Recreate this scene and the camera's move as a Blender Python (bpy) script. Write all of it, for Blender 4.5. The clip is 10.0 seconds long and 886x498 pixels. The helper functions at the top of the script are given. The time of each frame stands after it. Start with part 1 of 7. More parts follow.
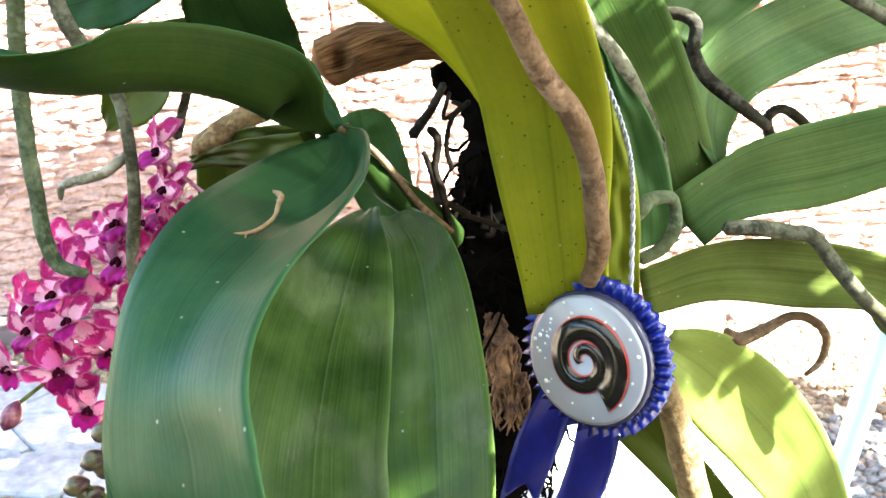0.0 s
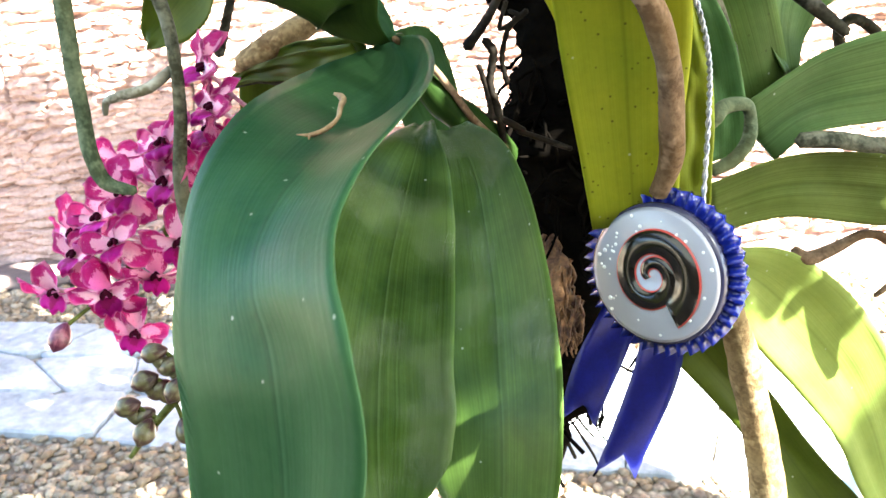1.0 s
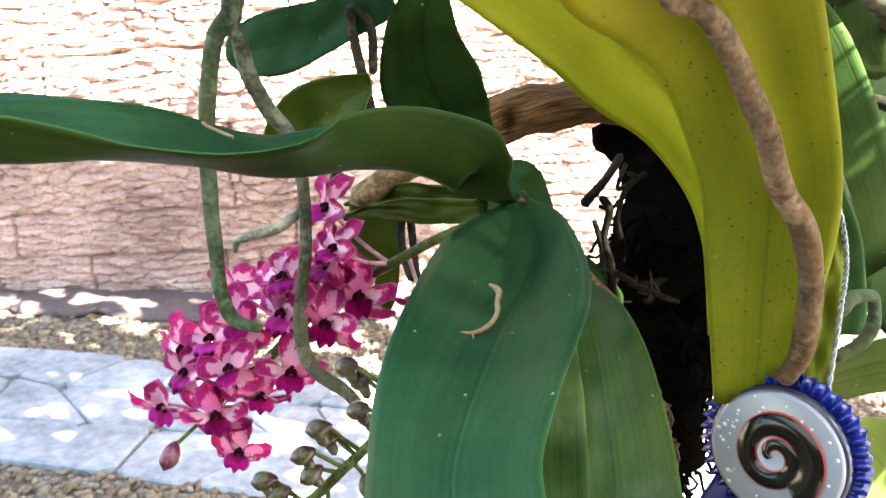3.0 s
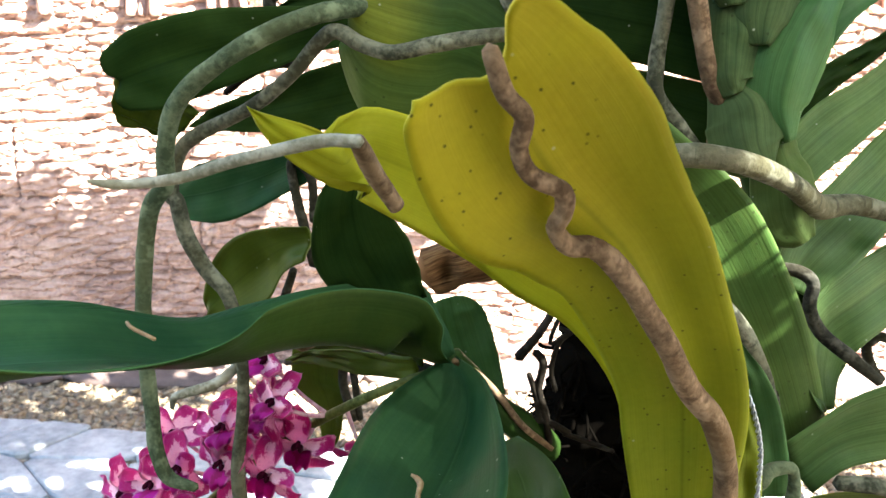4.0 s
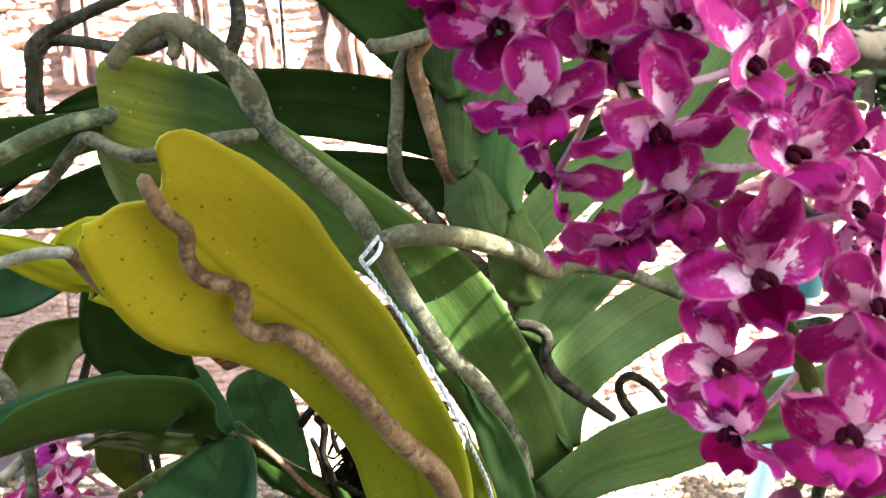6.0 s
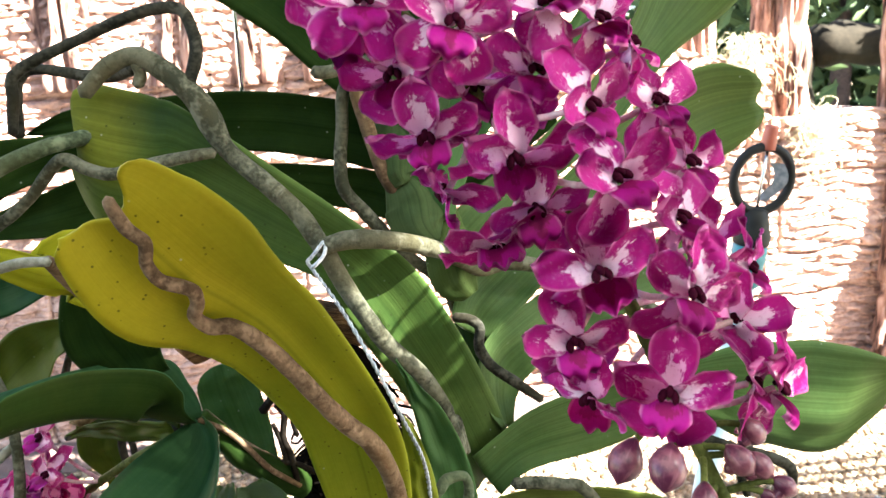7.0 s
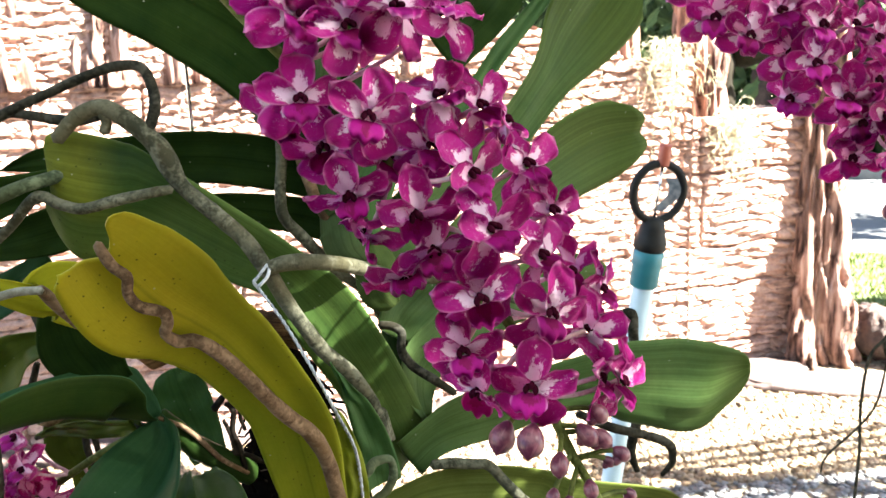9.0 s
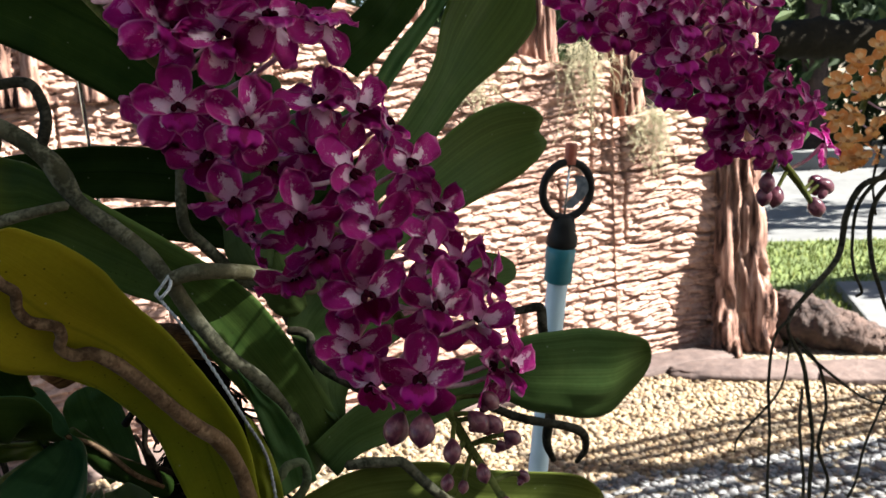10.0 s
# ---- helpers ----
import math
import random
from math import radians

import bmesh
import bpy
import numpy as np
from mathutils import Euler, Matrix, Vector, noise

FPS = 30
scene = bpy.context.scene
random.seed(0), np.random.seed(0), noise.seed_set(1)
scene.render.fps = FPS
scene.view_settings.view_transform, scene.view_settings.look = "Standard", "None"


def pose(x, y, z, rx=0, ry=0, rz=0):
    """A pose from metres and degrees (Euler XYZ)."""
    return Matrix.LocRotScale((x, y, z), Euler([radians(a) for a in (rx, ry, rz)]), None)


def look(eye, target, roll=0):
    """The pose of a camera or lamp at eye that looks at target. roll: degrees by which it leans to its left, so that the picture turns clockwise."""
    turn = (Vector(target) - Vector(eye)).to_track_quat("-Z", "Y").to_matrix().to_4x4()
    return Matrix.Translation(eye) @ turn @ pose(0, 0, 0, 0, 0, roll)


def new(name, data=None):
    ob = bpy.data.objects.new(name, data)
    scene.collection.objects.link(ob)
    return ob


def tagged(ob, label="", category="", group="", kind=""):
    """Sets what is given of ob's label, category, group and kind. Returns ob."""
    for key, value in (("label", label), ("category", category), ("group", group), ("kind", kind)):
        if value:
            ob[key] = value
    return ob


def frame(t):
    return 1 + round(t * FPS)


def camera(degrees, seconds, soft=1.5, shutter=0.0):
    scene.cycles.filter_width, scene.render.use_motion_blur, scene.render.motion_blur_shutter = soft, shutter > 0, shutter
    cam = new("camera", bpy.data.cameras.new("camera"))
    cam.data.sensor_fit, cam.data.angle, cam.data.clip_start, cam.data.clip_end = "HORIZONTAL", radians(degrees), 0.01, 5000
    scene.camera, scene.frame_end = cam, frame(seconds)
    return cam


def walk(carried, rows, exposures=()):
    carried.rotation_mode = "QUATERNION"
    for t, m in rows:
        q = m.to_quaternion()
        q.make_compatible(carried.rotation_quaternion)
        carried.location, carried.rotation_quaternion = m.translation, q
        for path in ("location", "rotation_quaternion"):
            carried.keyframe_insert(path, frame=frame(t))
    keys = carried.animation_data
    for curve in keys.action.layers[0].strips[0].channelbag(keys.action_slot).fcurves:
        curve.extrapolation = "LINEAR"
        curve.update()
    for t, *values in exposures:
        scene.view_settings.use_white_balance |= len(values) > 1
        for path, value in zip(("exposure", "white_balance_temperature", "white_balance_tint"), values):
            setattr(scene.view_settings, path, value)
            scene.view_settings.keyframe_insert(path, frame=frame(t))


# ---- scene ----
cam = camera(55.5, 10.0, soft=1.5)
cam.data.dof.use_dof, cam.data.dof.focus_distance, cam.data.dof.aperture_fstop = True, 0.335, 40.0
PATH = [
    (0, (0.0085, 0.0022, 1.4089), (-0.0099, 0.9588, 1.1180), -1.48),
    (0.5, (0.0031, 0.0084, 1.3950), (-0.0296, 0.9509, 1.0622), -1.80),
    (1, (-0.0071, 0.0084, 1.3933), (-0.0505, 0.9449, 1.0453), -1.98),
    (1.5, (-0.0363, 0.0122, 1.3928), (-0.1007, 0.9464, 1.0418), -1.71),
    (2, (-0.0525, 0.0081, 1.4029), (-0.1325, 0.9437, 1.0591), -0.77),
    (2.2, (-0.0590, 0.0061, 1.4086), (-0.1376, 0.9459, 1.0762), -0.03),
    (3.3, (-0.0454, 0.0132, 1.4582), (-0.1054, 0.9663, 1.1617), 0.19),
    (3.5, (-0.0438, 0.0149, 1.4666), (-0.1015, 0.9720, 1.1827), 0.10),
    (4, (-0.0319, 0.0180, 1.4902), (-0.0687, 0.9859, 1.2417), 0.48),
    (4.5, (-0.0096, 0.0221, 1.5084), (-0.0114, 0.9970, 1.2857), -0.48),
    (5, (0.0098, 0.0190, 1.5082), (0.0472, 0.9981, 1.3080), -1.08),
    (5.5, (0.0150, 0.0018, 1.5021), (0.0854, 0.9800, 1.3068), -1.57),
    (6, (0.0242, -0.0136, 1.5073), (0.1161, 0.9637, 1.3164), -1.80),
    (6.2, (0.0261, -0.0203, 1.5104), (0.1236, 0.9565, 1.3200), -2.01),
    (7.3, (0.0445, -0.0828, 1.5175), (0.1541, 0.8917, 1.3218), -2.73),
    (7.5, (0.0350, -0.0987, 1.5179), (0.1335, 0.8762, 1.3182), -2.46),
    (8, (0.0275, -0.1182, 1.5207), (0.1150, 0.8563, 1.3137), -1.33),
    (8.5, (0.0284, -0.1199, 1.5346), (0.1589, 0.8491, 1.3248), -1.37),
    (9, (0.0407, -0.1330, 1.5444), (0.2226, 0.8292, 1.3421), -2.46),
    (9.5, (0.0488, -0.1387, 1.5417), (0.2806, 0.8135, 1.3427), -3.50),
    (10, (0.0557, -0.1487, 1.5419), (0.3144, 0.7967, 1.3440), -4.29),
]

EXPOSURE = [(0.0, 5.6, 6200, 4), (1.0, 5.7, 6200, 4), (2.0, 5.0, 6200, 4), (3.5, 5.45, 6200, 4), (4.0, 5.05, 6200, 4), (4.5, 4.8, 6200, 4), (6.0, 5.15, 6300, 6), (8.0, 4.65, 6300, 6), (9.2, 4.5, 6300, 6), (9.5, 3.7, 6300, 8), (9.7, 3.1, 6300, 8), (10.0, 2.75, 6300, 8)]
walk(cam, [(t, look(eye, target, roll)) for t, eye, target, roll in PATH], EXPOSURE)

# ---- light ----
SUN_TO = Vector((0.67, -0.32, 0.68)).normalized()
world = bpy.data.worlds.new("world")
scene.world = world
world.use_nodes = True
wn = world.node_tree
sky = wn.nodes.new("ShaderNodeTexSky")
sky.sky_type = "NISHITA"
sky.sun_disc = False
sky.sun_elevation = math.asin(SUN_TO.z)
sky.sun_rotation = math.atan2(SUN_TO.x, SUN_TO.y)
wn.nodes["Background"].inputs["Strength"].default_value = 0.032
wn.links.new(sky.outputs[0], wn.nodes["Background"].inputs["Color"])
sun = new("sun", bpy.data.lights.new("sun", "SUN"))
sun.data.energy, sun.data.angle, sun.data.color = 5.0, radians(0.5), (1.0, 0.95, 0.87)
sun.matrix_world = look(SUN_TO * 20, (0, 0, 0))


# ---- materials ----
class Mat:
    """Short hand for a node material."""

    def __init__(self, name):
        self.m = bpy.data.materials.new(name)
        self.m.use_nodes = True
        self.t = self.m.node_tree
        self.b = self.t.nodes["Principled BSDF"]

    def node(self, kind, **values):
        n = self.t.nodes.new("ShaderNode" + kind)
        for k, v in values.items():
            if k in n.inputs:
                self.put(n.inputs[k], v)
            else:
                setattr(n, k, v)
        return n

    def put(self, socket, v):
        if isinstance(v, bpy.types.NodeSocket):
            self.t.links.new(v, socket)
        else:
            socket.default_value = v

    def coords(self, kind="Object", scale=(1, 1, 1)):
        c = self.node("TexCoord")
        m = self.node("Mapping", Scale=scale)
        self.t.links.new(c.outputs[kind], m.inputs["Vector"])
        return m.outputs[0]

    def noise(self, vec, scale, detail=3.0, rough=0.55, distort=0.0):
        return self.node("TexNoise", Vector=vec, Scale=scale, Detail=detail, Roughness=rough, Distortion=distort).outputs[0]

    def ramp(self, fac, *stops):
        r = self.node("ValToRGB", Fac=fac)
        e = r.color_ramp.elements
        while len(e) < len(stops):
            e.new(0.5)
        for el, (pos, col) in zip(e, stops):
            el.position, el.color = pos, (*col, 1) if len(col) == 3 else col
        return r.outputs[0]

    def mix(self, fac, a, b, blend="MIX"):
        n = self.node("MixRGB", blend_type=blend)
        for s, v in zip(n.inputs, (fac, a, b)):
            if isinstance(v, tuple) and len(v) == 3:
                v = (*v, 1)
            self.put(s, v)
        return n.outputs[0]

    def math(self, op, a, b=0.5):
        n = self.node("Math", operation=op)
        self.put(n.inputs[0], a)
        self.put(n.inputs[1], b)
        return n.outputs[0]

    def bump(self, height, strength=0.3, distance=0.001):
        n = self.node("Bump", Height=height, Strength=strength, Distance=distance)
        self.t.links.new(n.outputs[0], self.b.inputs["Normal"])
        return n.outputs[0]

    def set(self, **values):
        for k, v in values.items():
            k = k.replace("_", " ")
            if isinstance(v, tuple) and len(v) == 3 and k == "Base Color":
                v = (*v, 1)
            self.put(self.b.inputs[k], v)
        return self

    def translucent(self, colour, amount):
        """Light that comes through a thin sheet."""
        tr = self.node("BsdfTranslucent")
        self.put(tr.inputs["Color"], colour if isinstance(colour, bpy.types.NodeSocket) else (*colour, 1))
        mx = self.node("MixShader")
        mx.inputs[0].default_value = amount
        self.t.links.new(self.b.outputs[0], mx.inputs[1])
        self.t.links.new(tr.outputs[0], mx.inputs[2])
        self.t.links.new(mx.outputs[0], self.t.nodes["Material Output"].inputs["Surface"])
        return self


def leaf_material(name, dark, light, glow, amount=0.25, rough=0.42, specks=0.25, scratches=0.0, spot=(0.02, 0.025, 0.01), tip=None, gate_at=0.55, rib=0.09, sheen=0.07, tip_from=(0.68, 0.92), spot_size=0.09, pale_rib=0.0, tip_lit_side=False):
    m = Mat(name)
    uv = m.coords("UV")
    ob = m.coords("Object")
    streak = m.noise(m.coords("UV", (0.5, 8.0, 1.0)), 3.0, 3.0)
    blotch = m.noise(ob, 16.0, 3.0)
    mottle = m.noise(ob, 55.0, 3.0, 0.6)
    fac = m.math("ADD", m.math("MULTIPLY", streak, 0.3), m.math("ADD", m.math("MULTIPLY", blotch, 0.55), m.math("MULTIPLY", mottle, 0.3)))
    col = m.ramp(fac, (0.42, dark), (0.72, light))
    if tip:
        along = m.node("SeparateXYZ", Vector=uv).outputs[0]
        tip_run = m.math("ADD", along, m.math("MULTIPLY", m.math("SUBTRACT", blotch, 0.5), 0.25))
        share = m.ramp(tip_run, (tip_from[0], (0, 0, 0)), (tip_from[1], (1, 1, 1)))
        # keeps the tip colour to the upper lobe, as if lit from above
        if tip_lit_side:
            share = m.math("MULTIPLY", share, m.ramp(m.node("SeparateXYZ", Vector=uv).outputs[1], (0.36, (0.15, 0.15, 0.15)), (0.56, (1, 1, 1))))
        col = m.mix(share, col, tip)
    ribs = m.noise(m.coords("UV", (0.25, 34.0, 1.0)), 2.0, 2.0)
    col = m.mix(rib, col, m.ramp(ribs, (0.35, (0.0, 0.0, 0.0)), (0.7, (1.0, 1.0, 1.0))), "SOFT_LIGHT")
    veins = m.noise(m.coords("UV", (0.12, 8.0, 1.0)), 2.0, 2.0, 0.5)
    col = m.mix(min(0.4, rib * 1.3), col, m.ramp(veins, (0.32, (0.2, 0.2, 0.2)), (0.68, (0.85, 0.85, 0.85))), "SOFT_LIGHT")
    off = m.math("ABSOLUTE", m.math("SUBTRACT", m.node("SeparateXYZ", Vector=uv).outputs[1], 0.5))
    midrib = m.ramp(off, (0.006, (1, 1, 1)), (0.022, (0, 0, 0)))
    col = m.mix(m.math("MULTIPLY", midrib, 0.45), col, tuple(c * 0.55 for c in dark))
    if pale_rib:
        ridge = m.ramp(m.math("ABSOLUTE", m.math("SUBTRACT", m.node("SeparateXYZ", Vector=uv).outputs[1], 0.515)), (0.003, (1, 1, 1)), (0.012, (0, 0, 0)))
        second = m.ramp(m.math("ABSOLUTE", m.math("SUBTRACT", off, 0.235)), (0.002, (1, 1, 1)), (0.016, (0, 0, 0)))
        ridge = m.math("ADD", ridge, m.math("MULTIPLY", second, 0.3))
        col = m.mix(m.math("MULTIPLY", ridge, pale_rib), col, tuple(min(0.5, c * 2.2 + 0.03) for c in light))
    margin = m.ramp(off, (0.482, (0, 0, 0)), (0.494, (1, 1, 1)))
    col = m.mix(m.math("MULTIPLY", margin, 0.35), col, tuple(min(0.5, c * 1.9 + 0.01) for c in light))
    fine = m.noise(ob, 420.0, 2.0)
    col = m.mix(0.10, col, m.ramp(fine, (0.3, (0.25, 0.25, 0.25)), (0.7, (0.8, 0.8, 0.8))), "OVERLAY")
    vor = m.node("TexVoronoi", Vector=ob, Scale=230.0, Randomness=1.0)
    gate = m.ramp(m.noise(ob, 22.0, 1.0), (gate_at, (0, 0, 0)), (gate_at + 0.07, (1, 1, 1)))
    dots = m.math("MULTIPLY", m.ramp(vor.outputs["Distance"], (spot_size, (1, 1, 1)), (spot_size + 0.06, (0, 0, 0))), gate)
    col = m.mix(m.math("MULTIPLY", dots, specks), col, spot)
    dust = m.node("TexVoronoi", Vector=ob, Scale=95.0, Randomness=1.0)
    pale = m.math("MULTIPLY", m.ramp(dust.outputs["Distance"], (0.03, (1, 1, 1)), (0.06, (0, 0, 0))), 0.45)
    col = m.mix(pale, col, (0.5, 0.52, 0.42))
    if scratches:
        sc = m.noise(m.coords("UV", (14.0, 40.0, 1.0)), 9.0, 2.0, 0.6, 3.0)
        area = m.ramp(m.noise(ob, 28.0, 2.0), (0.5, (0, 0, 0)), (0.62, (1, 1, 1)))
        lines = m.ramp(sc, (0.490, (0, 0, 0)), (0.500, (1, 1, 1)), (0.510, (0, 0, 0)))
        col = m.mix(m.math("MULTIPLY", m.math("MULTIPLY", lines, area), scratches), col, (0.55, 0.58, 0.45))
    m.set(Base_Color=col, Roughness=m.ramp(blotch, (0.3, (rough - 0.08,) * 3), (0.7, (rough + 0.12,) * 3)), Specular_IOR_Level=sheen)
    m.bump(m.math("ADD", m.math("MULTIPLY", ribs, 0.6), m.math("MULTIPLY", fine, 0.3)), 0.35, 0.0006)
    m.translucent(glow, amount)
    return m.m


leaf_green = leaf_material("leaf_green", (0.024, 0.070, 0.022), (0.064, 0.128, 0.040), (0.12, 0.22, 0.02), 0.2, rib=0.2)
leaf_blue = leaf_material("leaf_blue", (0.011, 0.040, 0.016), (0.030, 0.074, 0.027), (0.06, 0.13, 0.02), 0.14, rib=0.06, sheen=0.06, pale_rib=0.18)
# darkened leaf green: shade on the rear leaves and stems put into the colour
leaf_shaded = leaf_material("leaf_shaded", (0.007, 0.018, 0.004), (0.022, 0.042, 0.009), (0.04, 0.07, 0.01), 0.12, sheen=0.02)
leaf_scratched = leaf_material("leaf_scratched", (0.012, 0.030, 0.006), (0.056, 0.096, 0.019), (0.12, 0.19, 0.015), 0.14, 0.36, 0.2, 1.0, rib=0.16, pale_rib=0.2)
leaf_olive = leaf_material("leaf_olive", (0.030, 0.050, 0.005), (0.065, 0.086, 0.010), (0.14, 0.18, 0.012), 0.18)
# yellowed tip; the lit upper and dark lower lobe are painted in
leaf_tipped = leaf_material("leaf_tipped", (0.027, 0.058, 0.014), (0.070, 0.110, 0.026), (0.14, 0.22, 0.02), 0.2, specks=0.8, gate_at=0.5, tip=(0.115, 0.130, 0.016), tip_from=(0.72, 0.90), rib=0.2, tip_lit_side=True)
leaf_pale = leaf_material("leaf_pale", (0.060, 0.085, 0.016), (0.125, 0.155, 0.036), (0.2, 0.24, 0.03), 0.2, tip=(0.15, 0.15, 0.02), rib=0.3)
leaf_edged = leaf_material("leaf_edged", (0.032, 0.070, 0.020), (0.082, 0.130, 0.040), (0.14, 0.2, 0.02), 0.2, tip=(0.055, 0.085, 0.018), rib=0.24)
leaf_yellow = leaf_material("leaf_yellow", (0.135, 0.165, 0.010), (0.235, 0.255, 0.016), (0.37, 0.36, 0.02), 0.25, 0.45, 0.95, 0.0, (0.025, 0.02, 0.006), (0.32, 0.270, 0.014), 0.41, 0.04, 0.06, (0.30, 0.68), 0.075)
leaf_lime = leaf_material("leaf_lime", (0.10, 0.135, 0.010), (0.17, 0.20, 0.014), (0.35, 0.36, 0.015), 0.2, 0.45, 0.6, 0.0, (0.025, 0.02, 0.006), (0.24, 0.24, 0.01), 0.5, 0.12, 0.12, (0.5, 0.8))
leaf_yellow_under = leaf_material("leaf_yellow_under", (0.17, 0.19, 0.007), (0.27, 0.27, 0.012), (0.5, 0.46, 0.015), 0.3, rib=0.08)
# underside of the reaching leaf, its shade from above painted as darker green
leaf_under_shaded = leaf_material("leaf_under_shaded", (0.013, 0.032, 0.007), (0.036, 0.060, 0.012), (0.06, 0.1, 0.01), 0.14, sheen=0.04)
# lighter copy of the leaf colours: part of the sunlight is painted in
leaf_sunlit = leaf_material("leaf_sunlit", (0.12, 0.168, 0.032), (0.208, 0.256, 0.064), (0.32, 0.368, 0.048), 0.3)


def root_material(name, dark, light, rough=0.75):
    m = Mat(name)
    ob = m.coords("Object")
    a = m.noise(ob, 60.0, 4.0)
    b = m.noise(ob, 380.0, 3.0, 0.65)
    fac = m.math("ADD", m.math("MULTIPLY", a, 0.6), m.math("MULTIPLY", b, 0.45))
    col = m.ramp(fac, (0.44, dark), (0.62, light))
    moss = m.ramp(m.noise(ob, 24.0, 2.0), (0.5, (0, 0, 0)), (0.66, (1, 1, 1)))
    col = m.mix(m.math("MULTIPLY", moss, 0.6), col, (light[0] * 0.62, light[1] * 0.55, light[2] * 0.40))
    lichen = m.ramp(m.noise(ob, 95.0, 3.0, 0.6), (0.54, (0, 0, 0)), (0.64, (1, 1, 1)))
    col = m.mix(m.math("MULTIPLY", lichen, 0.42), col, tuple(min(0.5, c * 1.7 + 0.02) for c in light))
    rings = m.noise(m.coords("UV", (300.0, 2.0, 1.0)), 1.0, 2.0)
    col = m.mix(m.math("MULTIPLY", m.ramp(rings, (0.62, (0, 0, 0)), (0.7, (1, 1, 1))), 0.45), col, tuple(c * 0.45 for c in dark))
    m.set(Base_Color=col, Roughness=rough, Specular_IOR_Level=0.05)
    m.bump(m.math("ADD", b, m.math("MULTIPLY", rings, 0.6)), 0.6, 0.0008)
    return m.m


root_grey = root_material("root_grey", (0.034, 0.036, 0.024), (0.120, 0.118, 0.084))
root_pale = root_material("root_pale", (0.13, 0.13, 0.10), (0.30, 0.29, 0.25))
root_brown = root_material("root_brown", (0.070, 0.044, 0.026), (0.175, 0.118, 0.074))
root_tan = root_material("root_tan", (0.095, 0.062, 0.030), (0.20, 0.145, 0.075))
root_dark = root_material("root_dark", (0.012, 0.012, 0.009), (0.045, 0.042, 0.031))
root_green = root_material("root_green", (0.036, 0.050, 0.028), (0.098, 0.118, 0.070))
root_black = root_material("root_black", (0.006, 0.005, 0.004), (0.018, 0.014, 0.010))
rachis_green = root_material("rachis_green", (0.040, 0.048, 0.012), (0.10, 0.115, 0.032), 0.5)
pedicel_pink = root_material("pedicel_pink", (0.45, 0.20, 0.30), (0.70, 0.48, 0.55), 0.5)


def petal_material(name, edge, inner, glow, spread=0.5):
    m = Mat(name)
    uvn = m.node("UVMap")
    sep = m.node("SeparateXYZ", Vector=uvn.outputs[0])
    ob = m.node("TexCoord")
    info = m.node("ObjectInfo")
    shift = m.node("VectorMath", operation="ADD")
    m.t.links.new(ob.outputs["Object"], shift.inputs[0])
    m.t.links.new(info.outputs["Random"], shift.inputs[1])
    n = m.noise(shift.outputs[0], 190.0, 3.0, 0.6)
    across = m.math("ABSOLUTE", m.math("SUBTRACT", sep.outputs[1], 0.5))
    rim = m.math("ADD", m.math("MULTIPLY", sep.outputs[0], 0.85), m.math("MULTIPLY", across, 0.9))
    f = m.math("ADD", rim, m.math("MULTIPLY", m.math("SUBTRACT", n, 0.5), 1.1))
    ray = m.noise(m.node("Mapping", Vector=uvn.outputs[0], Scale=(1.6, 15.0, 1.0)).outputs[0], 2.2, 3.0, 0.6, 0.4)
    f = m.math("ADD", f, m.math("MULTIPLY", m.math("SUBTRACT", ray, 0.5), 0.55))
    col = m.ramp(f, (spread - 0.015, inner), (spread + 0.015, edge))
    fleck = m.ramp(m.noise(shift.outputs[0], 620.0, 2.0), (0.66, (0, 0, 0)), (0.70, (0.7, 0.7, 0.7)))
    col = m.mix(m.math("MULTIPLY", fleck, m.ramp(f, (spread - 0.1, (1, 1, 1)), (spread + 0.35, (0, 0, 0)))), col, tuple(0.5 * (p + q) for p, q in zip(edge, inner)))
    lip_edge = m.ramp(m.math("MAXIMUM", sep.outputs[0], m.math("MULTIPLY", across, 2.0)), (0.86, (0, 0, 0)), (0.96, (1, 1, 1)))
    col = m.mix(m.math("MULTIPLY", lip_edge, 0.5), col, tuple(min(1.0, c * 1.2 + 0.38) for c in edge))
    fine = m.noise(ob.outputs["Object"], 900.0, 2.0)
    col = m.mix(0.15, col, m.ramp(fine, (0.3, (0.3, 0.3, 0.3)), (0.7, (0.75, 0.75, 0.75))), "OVERLAY")
    m.set(Base_Color=col, Roughness=0.5, Specular_IOR_Level=0.15)
    m.bump(fine, 0.2, 0.0003)
    m.translucent(glow, 0.22)
    return m.m


petal_magenta = petal_material("petal_magenta", (0.36, 0.006, 0.18), (0.85, 0.67, 0.80), (0.63, 0.03, 0.36), 0.49)
petal_rose = petal_material("petal_rose", (0.38, 0.010, 0.15), (0.82, 0.54, 0.66), (0.70, 0.06, 0.32), 0.62)
petal_back = petal_material("petal_back", (0.42, 0.085, 0.32), (0.66, 0.34, 0.56), (0.60, 0.10, 0.34), 0.7)
petal_lip = petal_material("petal_lip", (0.40, 0.008, 0.24), (0.24, 0.005, 0.09), (0.5, 0.02, 0.3), 0.35)
petal_cream = petal_material("petal_cream", (0.78, 0.42, 0.17), (0.85, 0.66, 0.42), (0.8, 0.55, 0.25))
petal_cream_lip = petal_material("petal_cream_lip", (0.75, 0.40, 0.12), (0.80, 0.50, 0.2), (0.8, 0.5, 0.2))


